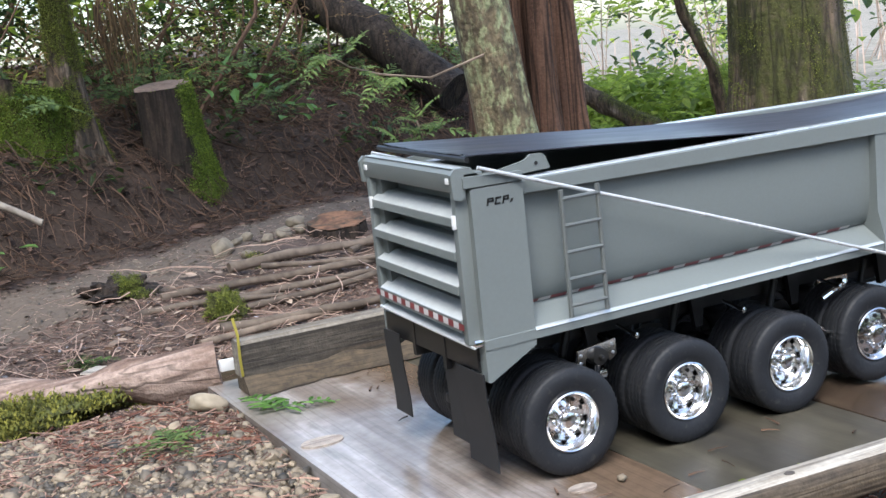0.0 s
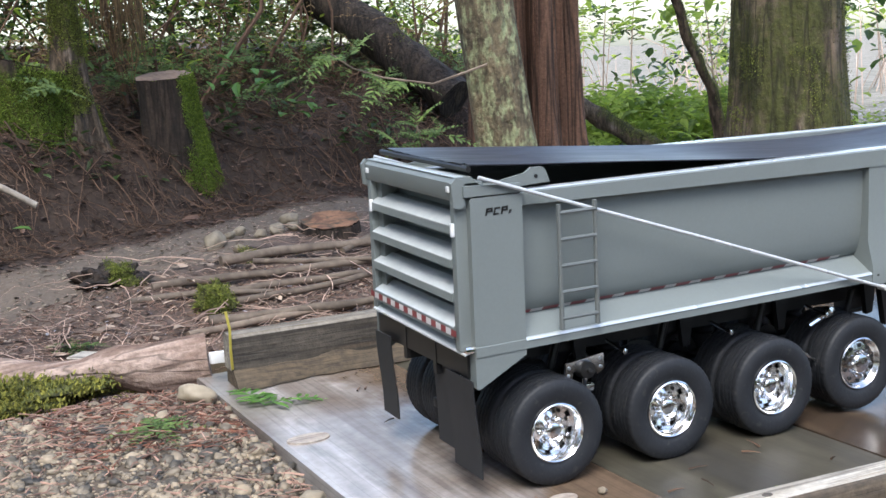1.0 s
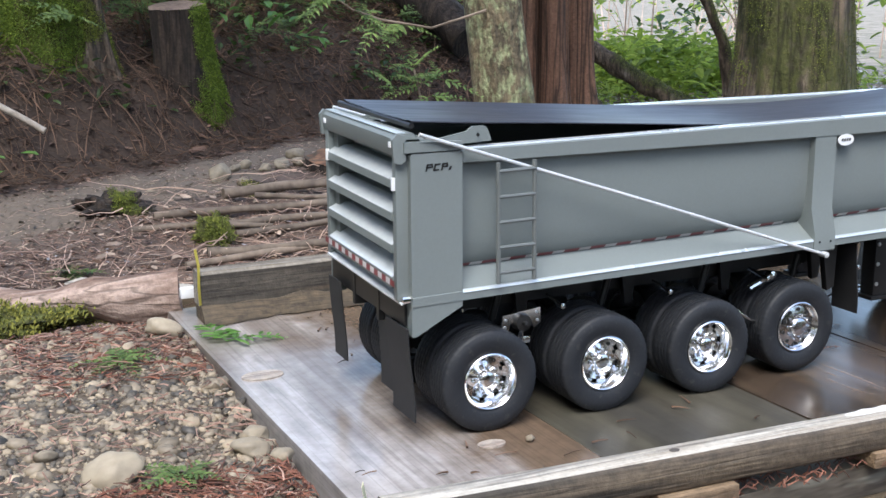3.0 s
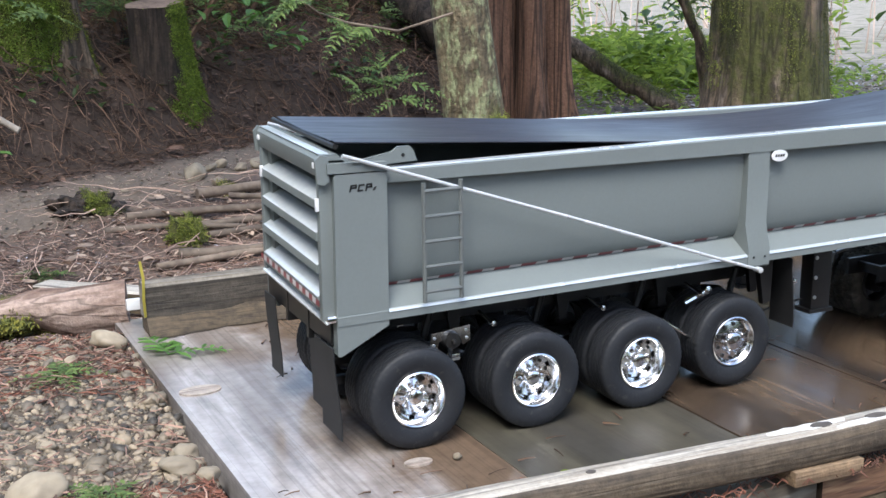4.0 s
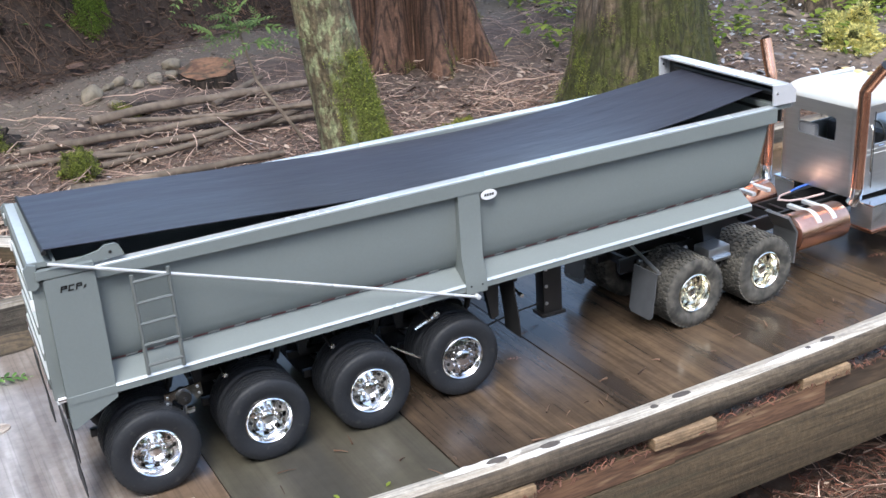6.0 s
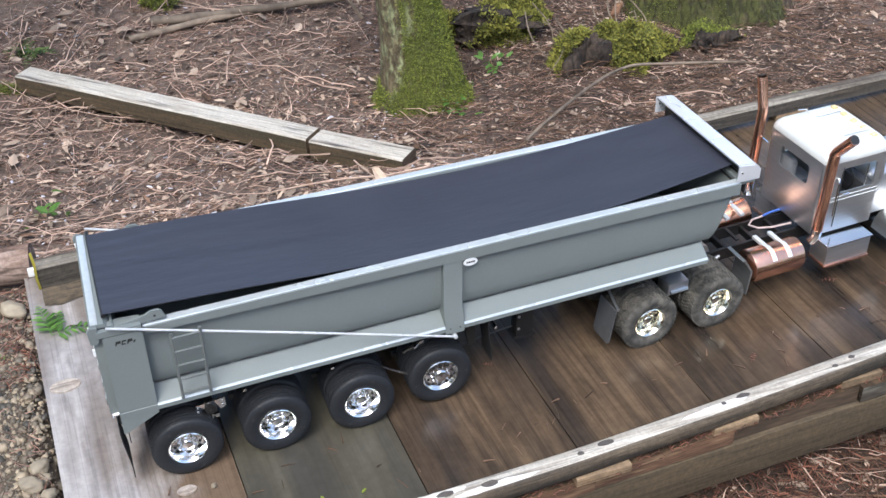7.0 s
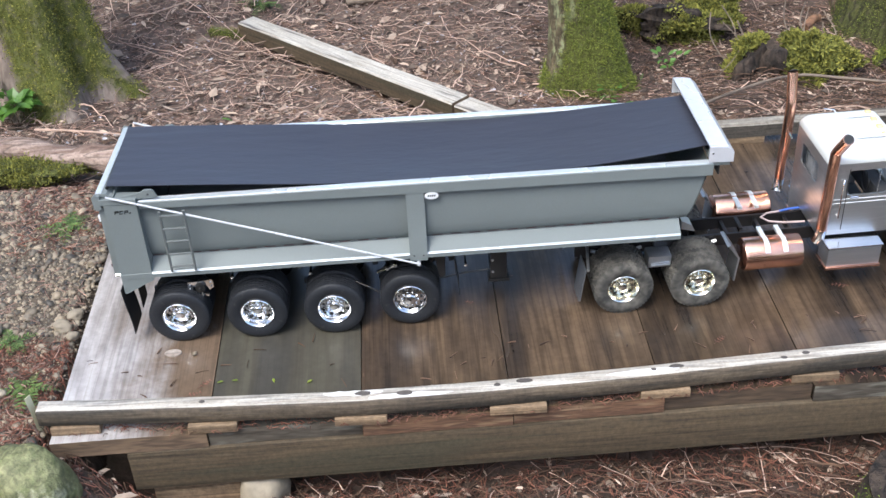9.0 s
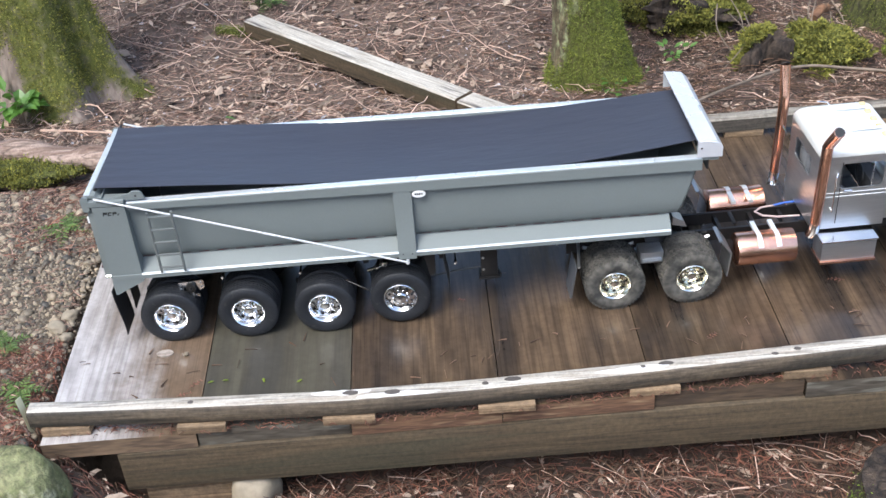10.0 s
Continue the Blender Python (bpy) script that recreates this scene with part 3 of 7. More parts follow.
def build_bridge():
    bridge = thing("footbridge", "low timber footbridge of wide damp planks on beams", "footbridge", kind="structure")
    bridge.matrix_basis = DECK
    rng = random.Random(3)
    for i in range(len(SEAMS) - 1):
        a, b = SEAMS[i] + 0.001, SEAMS[i + 1] - 0.001
        end = -0.294 + rng.uniform(-0.006, 0.006)
        s = Soup()
        bm = bmesh.new()
        bmesh.ops.create_grid(bm, x_segments=5, y_segments=24, size=0.5)
        lift = rng.uniform(-0.0012, 0.0012)
        cup = rng.uniform(-0.0015, 0.0015)
        for v in bm.verts:
            px = v.co.x
            v.co = Vector((a + (px + 0.5) * (b - a), end + (v.co.y + 0.5) * (0.72 - end), lift + cup * (4 * px * px) + 0.0008 * noise.noise((px * 6 + i, v.co.y * 9, 2))))
        top = bm.faces[:]
        ex = bmesh.ops.extrude_face_region(bm, geom=top)
        for v in [g for g in ex["geom"] if isinstance(g, bmesh.types.BMVert)]:
            v.co.z -= 0.038
        bmesh.ops.recalc_face_normals(bm, faces=bm.faces[:])
        bm.normal_update()
        slots = [1 if (abs(f.normal.y) > 0.8) else 0 for f in bm.faces]
        bm.verts.index_update()
        s.v, s.f, s.s = [tuple(v.co) for v in bm.verts], [tuple(v.index for v in f.verts) for f in bm.faces], slots
        bm.free()
        kind = M_PLANK_GREY if i == 0 else M_PLANK_DARK if i == 1 else M_PLANK_BROWN
        part("plank", s, [kind, (M_PLANK_END, M_PLANK_END_RED, M_PLANK_END_DARK)[(i * 2 + i // 3) % 3]], bridge, "silvery weathered plank with wood plugs" if i == 0 else "dark greenish damp plank" if i == 1 else "")
    for y in (-0.30, 0.16, 0.62):
        part("beam", Soup().box((-0.085, y, -0.138), (2.7, y + 0.088, -0.0395), 0.004), M_BEAM, bridge)
    part("sill", Soup().box((-0.06, -0.272, -0.26), (0.13, -0.2, -0.1385), 0.004), M_BLOCK, bridge, "short brown sill under the beam")
    # oval repair plugs let into the first plank
    for x, y, r in ((-0.185, 0.315, 0.03), (-0.02, -0.05, 0.018)):
        s = Soup()
        ring = [(x + r * math.cos(q), y + r * 0.62 * math.sin(q)) for q in (2 * math.pi * k / 20 for k in range(20))]
        s.prism(ring, "z", -0.004, 0.0022)
        part("wood_plug", s, M_PLUG, bridge, "pale oval wood plug")
    return bridge


M_PLUG = wood("plug_wood", (0.44, 0.39, 0.34), (0.3, 0.24, 0.2), 0.45, "x")
bridge = build_bridge()

RAIL_X = [-0.236, 0.10, 0.377, 0.65, 0.922, 1.2, 1.43, 1.9, 2.6]
RAIL_Y = [-0.240, -0.254, -0.260, -0.252, -0.235, -0.214, -0.196, -0.168, -0.13]


def build_near_rail():
    rail = thing("kerb_rail", "slender weathered timber rail with a bleached top on offcut blocks", "rail", group="bridge rails")
    rng = random.Random(8)
    rings = []
    for x in np.linspace(RAIL_X[0], RAIL_X[-1], 60):
        y = float(np.interp(x, RAIL_X, RAIL_Y))
        c, w, z0, z1 = 0.0035, 0.036, 0.0195, 0.0575 + 0.0008 * noise.noise((x * 5, 0, 0))
        rings.append([(x, y, z1 - c), (x, y - c, z1), (x, y - w + c, z1), (x, y - w, z1 - c), (x, y - w, z0 + c), (x, y - w + c, z0), (x, y - c, z0), (x, y, z0 + c)])
    s = Soup().loft(rings)
    n = len(rings[0])
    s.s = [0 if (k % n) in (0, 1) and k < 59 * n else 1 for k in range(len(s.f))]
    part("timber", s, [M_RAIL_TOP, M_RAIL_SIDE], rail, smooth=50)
    for a, b in ((-0.215, -0.120), (0.052, 0.146), (0.333, 0.433), (0.631, 0.740), (0.924, 1.02), (1.222, 1.315), (1.52, 1.61), (1.82, 1.92), (2.11, 2.2), (2.4, 2.5)):
        y = float(np.interp((a + b) / 2, RAIL_X, RAIL_Y)) - 0.039 - rng.uniform(0, 0.006)
        part("block", Soup().box((a, y, 0.0015), (b, y + 0.042, 0.0195), 0.0012), M_BLOCK, rail, "pale offcut block")
    for x, r in ((0.082, 0.0045), (0.39, 0.007), (0.47, 0.008), (0.647, 0.005), (0.70, 0.007), (0.95, 0.0045), (0.995, 0.006), (1.205, 0.0045), (1.25, 0.0045), (1.5, 0.005)):
        y = float(np.interp(x, RAIL_X, RAIL_Y)) - 0.017 + rng.uniform(-0.005, 0.005)
        long = rng.uniform(1.2, 1.6) if r < 0.006 else rng.uniform(1.8, 2.8)
        ring = [(x + r * long * rng.uniform(0.9, 1.1) * math.cos(q), y + r * rng.uniform(0.8, 1.0) * math.sin(q)) for q in (2 * math.pi * k / 12 for k in range(12))]
        part("knot", Soup().prism(ring, "z", 0.055, 0.0586), M_INK_WOOD, rail, "black knot")
    for a, b, side in ((0.315, 0.43, 0.3), (0.40, 0.56, 0.72), (0.86, 1.0, 0.55)):
        edge = []
        for k in range(24):
            q = 2 * math.pi * k / 24
            x = (a + b) / 2 + (b - a) / 2 * math.cos(q) * (1 + 0.12 * noise.noise((a * 9, k * 0.8, 0)))
            edge.append((x, float(np.interp(x, RAIL_X, RAIL_Y)) - 0.036 * side + 0.0065 * math.sin(q) * (1 + 0.6 * noise.noise((a * 9, k * 0.8, 5)))))
        part("bleached_patch", Soup().prism(edge, "z", 0.055, 0.0584), M_BLEACH, rail, "chalky white worn patch")
    return rail


M_BLEACH = material("chalky_worn_wood", (0.80, 0.80, 0.80), (0.52, 0.49, 0.45), 0.6, fine=30, coarse=5, amount=0.9, stretch=(1.2, 14, 14))
M_INK_WOOD = material("black_knot", (0.05, 0.044, 0.04), (0.11, 0.095, 0.085), 0.6, fine=120)
build_near_rail()


def build_far_rail():
    rail = thing("timber_kerb", "grey weathered square timber lying along the deck edge", "rail", group="bridge rails")
    for x0, x1, zl, zh, w, name in ((-0.212, 0.52, 0.026, 0.083, 0.040, "timber"), (0.526, 2.75, 0.021, 0.060, 0.037, "slender_timber")):
        rings = []
        for x in np.linspace(x0, x1, 24):
            y = 0.612 + (x + 0.21) * 0.042
            z1, c = zh + 0.002 * noise.noise((x * 3, 1, 0)), 0.005
            rings.append([(x, y, z1 - c), (x, y + c, z1), (x, y + w - c, z1), (x, y + w, z1 - c), (x, y + w, zl), (x, y, zl)])
        s = Soup().loft(rings)
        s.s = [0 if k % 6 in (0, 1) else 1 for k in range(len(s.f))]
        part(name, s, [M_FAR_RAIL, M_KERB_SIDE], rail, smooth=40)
    for x in (0.60, 0.98, 1.36, 1.75, 2.15, 2.6):
        y = 0.612 + (x + 0.21) * 0.042
        part("offcut_block", Soup().box((x - 0.05, y + 0.001, 0.001), (x + 0.05, y + 0.036, 0.021), 0.002), M_BLOCK, rail)
    rings = []
    for x in np.linspace(-0.21, 0.54, 44):
        y = 0.612 + (x + 0.21) * 0.042
        f = 0.024 + 0.022 * noise.noise((x * 9, 3, 0)) + 0.008 * noise.noise((x * 31, 3, 0))
        h = 0.021 + 0.012 * noise.noise((x * 14, 8, 0))
        rings.append([(x, y - f, 0.002), (x, y - f * 0.6, 0.008 + 0.3 * h), (x, y - 0.001, h + 0.006), (x, y + 0.038, 0.026), (x, y + 0.038, 0.002)])
    part("rotten_sill", Soup().loft(rings), M_BEAM, rail, "crumbling dark wood under the timber", smooth=20)
    part("splinter_board", Soup().box((0.56, 0.596, 0.0015), (0.82, 0.611, 0.009), 0.003, turn=pose(0, 0, 0, 0, 0, 2.2)), M_BEAM, rail, "strip of rotten wood along the foot")
    return rail


build_far_rail()

# ---- dump trailer ----
W = 0.265


def top_z(x, y=0.0):
    """The height of the body's rim: the body leans a little towards its near side."""
    near, far = 0.3472 + 0.0135 * x, 0.3565 + 0.007 * (x - 0.25)
    return near + (far - near) * y / W


def low_z(x):
    return 0.167 + 0.026 * (x + 0.12) / 1.2


def at_s(x, s, y=0.0):
    return low_z(x) + s * (top_z(x, y) - low_z(x))


def settle(ob, move):
    """Shifts every point of a part and its own parts by a small skew."""
    for o in (ob, *ob.children_recursive):
        for v in o.data.vertices:
            v.co = v.co + Vector(move(v.co.y / W))
    return ob


SIDE = [(0.009, 0.93), (0.009, 0.72), (0.010, 0.52), (0.0115, 0.38), (0.0145, 0.28), (0.0195, 0.21), (0.026, 0.175)]


def front_x(s):
    return 1.040 + 0.052 * s ** 0.8


trailer = thing("dump_trailer", "grey half-round dump trailer model with a black tarp on damp planks", "trailer")


def build_trailer_body():
    belly = [(0.075, 0.13), (W / 2, 0.10)]
    half = SIDE + belly
    outer = half + [(W - y, s) for y, s in half[-2::-1]]
    inner = [(min(max(y, 0.013 + 0.004), W - 0.017) if 0.45 < s else y + (0.004 if y < W / 2 else -0.004), s + (0.0 if s > 0.45 else 0.02)) for y, s in outer]
    rings = []
    for k in range(13):
        f = k / 12
        ring = []
        for y, s in outer + inner[::-1]:
            x = -0.100 + f * (front_x(s) + 0.100)
            ring.append((x, y, at_s(x, s, y)))
        rings.append(ring)
    part("tub", Soup().loft(rings), M_PAINT, trailer, smooth=50)
    s = Soup()
    s.add([(front_x(q) - 0.002, y, at_s(front_x(q), q, y)) for y, q in outer], [tuple(range(len(outer)))])
    s.add([(front_x(q) + 0.002, y, at_s(front_x(q), q, y)) for y, q in outer], [tuple(range(len(outer)))[::-1]])
    part("front_wall", s, M_PAINT, trailer)
    for sg in (0, 1):
        tz = lambda x: top_z(x, sg * W)
        az = lambda x, f: at_s(x, f, sg * W)
        under = lambda x: (0.3308 + 0.008 * max(0.0, x - 0.45)) if sg == 0 else top_z(x, W) - 0.022
        lean = 0.006 * sg
        Y = (lambda y: y) if sg == 0 else (lambda y: W - y)
        flip = 1 if sg == 0 else -1

        def bar(x0, x1, outline, n=8):
            """A section of (y, z) drawn along the body, lifted by a height function."""
            rr = []
            for k in range(n + 1):
                x = x0 + (x1 - x0) * k / n
                rr.append([(x, Y(y), zf(x)) for y, zf in outline][::flip])
            return Soup().loft(rr)

        part("top_rail", bar(-0.0345, 1.094, [(-0.003, lambda x: tz(x) - 0.002), (-0.001, lambda x: tz(x) - 0.0004), (0.0145, lambda x: tz(x) - 0.0004), (0.016, lambda x: tz(x) - 0.002), (0.016, lambda x: tz(x) - 0.02), (-0.003, under)]), M_PAINT, trailer, smooth=30)
        # Pale strip stands for the glint on the rail's top.
        part("rail_cap", bar(-0.034, 1.092, [(-0.0015, lambda x: tz(x) - 0.0004), (-0.0005, lambda x: tz(x) + 0.0012), (0.013, lambda x: tz(x) + 0.0012), (0.0145, lambda x: tz(x) - 0.0004)]), M_PAINT_EDGE, trailer, "rail edge painted with its sky glint", smooth=30)
        part("apron", bar(-0.100, 1.040, [(0.026, lambda x: az(x, 0.186)), (0.027, lambda x: az(x, 0.172)), (-0.007, lambda x: az(x, 0.045)), (-0.007, lambda x: low_z(x)), (-0.010, lambda x: low_z(x)), (-0.010, lambda x: az(x, 0.06))]), M_PAINT, trailer, smooth=30)
        # Pale strip stands for the glint along the fold.
        part("apron_edge", bar(-0.036, 1.039, [(-0.011, lambda x: low_z(x) + 0.0095), (-0.009, lambda x: low_z(x) + 0.0122), (-0.007, lambda x: low_z(x) + 0.0128), (-0.0095, lambda x: low_z(x) + 0.0085)]), M_PAINT_EDGE, trailer, "fold painted with its sky glint")
        # reflective tape along the fold, in two runs
        for xa, xb in ((-0.034, 0.462), (0.537, 1.036)):
            s = Soup()
            n = 13
            for k in range(2 * n):
                cell, step = (xb - xa) / n, k // 2
                x = xa + cell * (step + (0.56 if k % 2 else 0.0))
                e = xa + cell * (step + (1.0 if k % 2 else 0.56))
                s.add([(x, Y(0.0235), az(x, 0.183)), (e, Y(0.0235), az(e, 0.183)), (e, Y(0.0188), az(e, 0.208)), (x, Y(0.0188), az(x, 0.208))][::flip], [(0, 1, 2, 3)], k % 2)
            part("reflective_tape", s, [M_RED, M_TAPEW], trailer, "red and white reflective tape", smooth=0)
        post = Soup()
        for x0, x1 in ((0.490, 0.526),):
            z0, z1 = low_z(0.5) - 0.006, tz(0.5) - 0.018
            post.prism([(Y(-0.002), z1), (Y(0.010), z1), (Y(0.011), az(0.5, 0.5)), (Y(0.024), az(0.5, 0.19)), (Y(0.02), z0), (Y(-0.010), z0), (Y(-0.012), z0 + 0.002), (Y(-0.012), az(0.5, 0.10)), (Y(-0.002), az(0.5, 0.30))], "x", x0, x1)
        part("side_post", post, M_PAINT, trailer)
        for x in (0.499, 0.518):
            part("bolt", Soup().lathe([(0, -0.0008), (0.0015, -0.0006), (0.0017, 0.0006)], 10, at=(x, -0.0122 if sg == 0 else W + 0.0122, low_z(0.5) + 0.008)), M_INK, trailer)
        # rear corner box panel with its cut-off foot
        out = [(-0.1005, 0.132), (-0.0985, 0.1305), (-0.095, 0.131), (-0.036, 0.162), (-0.036, 0.3452), (-0.0985, 0.3448), (-0.1005, 0.3428)]
        lo, hi = min(Y(-0.009), Y(0.030)), max(Y(-0.009), Y(0.030))
        part("corner_panel", Soup().prism(out, "y", lo, hi), M_PAINT, trailer, smooth=25)
        lid = [(-0.108, 0.3466), (-0.108, 0.3585), (-0.036, 0.3565), (-0.036, 0.3468)]
        part("corner_cap", Soup().prism(lid, "y", min(Y(-0.0095), Y(0.02)), max(Y(-0.0095), Y(0.02))), M_PAINT, trailer, smooth=25)
        ear = [(-0.074, 0.3572), (-0.026, 0.366), (-0.018, 0.3715), (-0.004, 0.3715), (0.0005, 0.368), (0.006, 0.354), (-0.07, 0.350)]
        e = part("hinge_plate", Soup().prism(ear, "y", min(Y(0.0), Y(0.004)), max(Y(0.0), Y(0.004))), M_PAINT, trailer, smooth=25)
        part("pin_hole", Soup().lathe([(0.0, 0), (0.0022, 0), (0.0022, 0.003)], 12, at=(-0.012, Y(-0.0006), 0.3615)), M_INK, e)
        # pull rod of the tarp
        a, b = Vector((-0.095, Y(-0.013), 0.3685 + lean)), Vector((0.507, Y(-0.016), 0.171 + lean))
        part("tarp_rod", Soup().tube([a + (a - b).normalized() * -0.004, a.lerp(b, 0.5) + Vector((0, 0, 0.0012)), b], 0.0022, 10).lathe([(0, -0.004), (0.004, -0.003), (0.004, 0.01), (0, 0.011)], 12, at=tuple(b)), M_ROD, trailer, "bright metal tarp rod")
        # ladder
        part("ladder_rail", Soup().tube([(0.0065, Y(-0.016), 0.3295), (0.0075, Y(-0.016), 0.1855)], 0.0029, 8), M_PAINT_LADDER, trailer)
        part("ladder_rail", Soup().tube([(0.0545, Y(-0.016), 0.3305), (0.0555, Y(-0.016), 0.1865)], 0.0029, 8), M_PAINT_LADDER, trailer)
        for k in range(5):
            z = 0.3195 - k * 0.0302
            xa = 0.0065 + (0.329 - z) * 0.007
            part("rung", Soup().tube([(xa, Y(-0.017), z), (xa + 0.048, Y(-0.017), z + 0.001)], 0.0024, 8), M_PAINT_LADDER, trailer)


M_ROD = material("bright_rod", (0.68, 0.69, 0.70), (0.55, 0.56, 0.57), 0.3, metal=0.3, fine=60)
M_PAINT_LADDER = material("ladder_paint", (0.13, 0.143, 0.14), (0.11, 0.12, 0.117), 0.35, fine=120)
build_trailer_body()


def build_marks():
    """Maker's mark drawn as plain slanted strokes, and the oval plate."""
    s = Soup()
    x, z = -0.0825, 0.3245
    for k, (w, h) in enumerate(((0.0075, 0.0085), (0.007, 0.0085), (0.007, 0.0088), (0.003, 0.0045))):
        sl = 0.0018
        q = [(x, z), (x + w, z + 0.0004), (x + w + sl, z + h), (x + sl, z + h - 0.0004)]
        if k < 3:
            s.prism([(q[0]), (q[0][0] + 0.002, q[0][1]), (q[3][0] + 0.002, q[3][1]), q[3]], "y", -0.0096, -0.0089)
            s.prism([(q[3][0], q[3][1] - 0.002), (q[2][0], q[2][1] - 0.002), q[2], q[3]], "y", -0.0096, -0.0089)
            if k != 1:
                s.prism([(q[0][0] + 0.001, z + 0.0035), (q[1][0] + 0.001, z + 0.0037), (q[1][0] + 0.0015, z + 0.0055), (q[0][0] + 0.001, z + 0.0053)], "y", -0.0096, -0.0089)
                s.prism([(q[1][0], z + 0.0037), (q[1][0] + 0.002, z + 0.0037), (q[2][0], q[2][1]), (q[2][0] - 0.002, q[2][1])], "y", -0.0096, -0.0089)
            else:
                s.prism([q[0], q[1], (q[1][0], z + 0.002), (q[0][0], z + 0.002)], "y", -0.0096, -0.0089)
        else:
            s.prism(q, "y", -0.0096, -0.0089)
        x += w + 0.0024
    part("makers_mark", s, M_INK, trailer, "small dark maker's mark", smooth=0)
    s = Soup()
    for r, y0, y1, slot in ((1.0, -0.0038, -0.0024, 0),):
        s.prism([(0.541 + 0.0135 * r * math.cos(q), 0.3245 + 0.0078 * r * math.sin(q)) for q in (2 * math.pi * k / 28 for k in range(28))], "y", y0, y1, slot)
    for k in range(4):
        x0 = 0.533 + k * 0.0042
        s.prism([(x0, 0.3230), (x0 + 0.0028, 0.3230), (x0 + 0.0035, 0.3265), (x0 + 0.0007, 0.3265)], "y", -0.0044, -0.0037, 1)
    part("oval_plate", s, [M_WHITE, M_INK], trailer, "white oval maker's plate", smooth=25)


build_marks()


def build_tailgate():
    gate = part("tailgate", Soup().box((-0.090, 0.004, 0.176), (-0.086, W - 0.004, 0.362), 0.001), M_PAINT, trailer, "ribbed tailgate")
    for y0, y1 in ((0.0, 0.012), (W - 0.012, W)):
        part("gate_post", Soup().box((-0.122, y0, 0.174), (-0.086, y1, 0.362), 0.0015), M_PAINT, gate)
    part("gate_top", Soup().prism([(-0.122, 0.342), (-0.124, 0.346), (-0.124, 0.362), (-0.119, 0.3675), (-0.100, 0.3675), (-0.088, 0.355), (-0.088, 0.342)], "y", 0.0, W), M_PAINT, gate)
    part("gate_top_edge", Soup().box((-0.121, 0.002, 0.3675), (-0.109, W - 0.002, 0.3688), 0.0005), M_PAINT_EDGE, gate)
    for z in (0.3125, 0.2745, 0.2365):
        rib = part("rib", Soup().prism([(-0.0905, z + 0.0130), (-0.103, z + 0.0120), (-0.1235, z + 0.0015), (-0.124, z - 0.0075), (-0.122, z - 0.008), (-0.0905, z + 0.003)], "y", 0.0115, W - 0.0115), M_PAINT, gate)
        # Thin plate carries the painted sheen of the rib's upper slope.
        part("rib_face", Soup().prism([(-0.1028, z + 0.0129), (-0.1236, z + 0.0023), (-0.1236, z + 0.0012), (-0.1028, z + 0.0118)], "y", 0.013, W - 0.013), M_RIB, rib, "slanted face paled for sky sheen")
    rib = part("rib", Soup().prism([(-0.0905, 0.2125), (-0.1025, 0.2125), (-0.124, 0.200), (-0.124, 0.187), (-0.0905, 0.186)], "y", 0.0115, W - 0.0115), M_PAINT, gate)
    part("rib_face", Soup().prism([(-0.1023, 0.2135), (-0.1238, 0.2010), (-0.1238, 0.2000), (-0.1023, 0.2125)], "y", 0.013, W - 0.013), M_RIB, rib, "slanted face paled for sky sheen")
    settle(gate, lambda f: (0.007 + 0.006 * f, -0.003 * f, 0.004 * f))
    s = Soup()
    n = 19
    for k in range(n):
        y0, y1 = 0.003 + (W - 0.006) * k / n, 0.003 + (W - 0.006) * (k + 1) / n
        s.add([(-0.1248, y0, 0.1905), (-0.1248, y1, 0.1905), (-0.1248, y1, 0.1980), (-0.1248, y0, 0.1980)], [(0, 3, 2, 1)], k % 2)
    settle(part("reflective_tape", s, [M_RED, M_TAPEW], trailer, "red and white reflective tape", smooth=0), lambda f: (0.007 + 0.006 * f, 0, 0.004 * f))
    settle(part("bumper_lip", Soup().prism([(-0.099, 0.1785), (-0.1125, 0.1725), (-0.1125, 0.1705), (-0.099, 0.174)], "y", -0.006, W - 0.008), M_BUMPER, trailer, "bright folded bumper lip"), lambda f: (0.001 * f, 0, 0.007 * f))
    # Coloured black for the shade under the bumper lip.
    part("rear_apron", Soup().prism([(-0.100, 0.174), (-0.104, 0.170), (-0.104, 0.142), (-0.098, 0.140), (-0.096, 0.174)], "y", 0.006, W - 0.006), M_BLACK, trailer)
    for y in (-0.004, W + 0.004):
        settle(part("latch_pin", Soup().tube([(-0.118, y, 0.176), (-0.108, y, 0.176)], 0.0045, 10), M_CHROME, trailer), lambda f: (0.007 + 0.006 * f, 0, 0.004 * f))
        settle(part("corner_hook", Soup().prism([(-0.126, 0.336), (-0.128, 0.362), (-0.122, 0.3685), (-0.112, 0.366), (-0.112, 0.338), (-0.118, 0.334)], "y", y - 0.003, y + 0.003), M_PAINT, trailer), lambda f: (0.007 + 0.006 * f, -0.003 * f, 0.004 * f))
    for y in (0.006, W - 0.013):
        settle(part("marker_lamp", Soup().box((-0.1262, y, 0.3515), (-0.1238, y + 0.007, 0.358), 0.0008), M_WHITE, trailer, "small white marker lamp"), lambda f: (0.007 + 0.006 * f, -0.003 * f, 0.004 * f))
        settle(part("marker_lamp", Soup().box((-0.1262, y - 0.004, 0.303), (-0.1215, y, 0.318), 0.0008), M_WHITE, trailer, "small white marker lamp"), lambda f: (0.007 + 0.006 * f, -0.003 * f, 0.004 * f))


# Sky sheen on the slanted ribs, painted as a paler tone.
M_RIB = material("rib_sky_sheen", (0.50, 0.53, 0.53), (0.42, 0.45, 0.45), 0.18, coat=0.3, fine=80)
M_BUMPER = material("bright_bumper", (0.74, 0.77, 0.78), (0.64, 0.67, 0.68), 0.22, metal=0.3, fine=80)
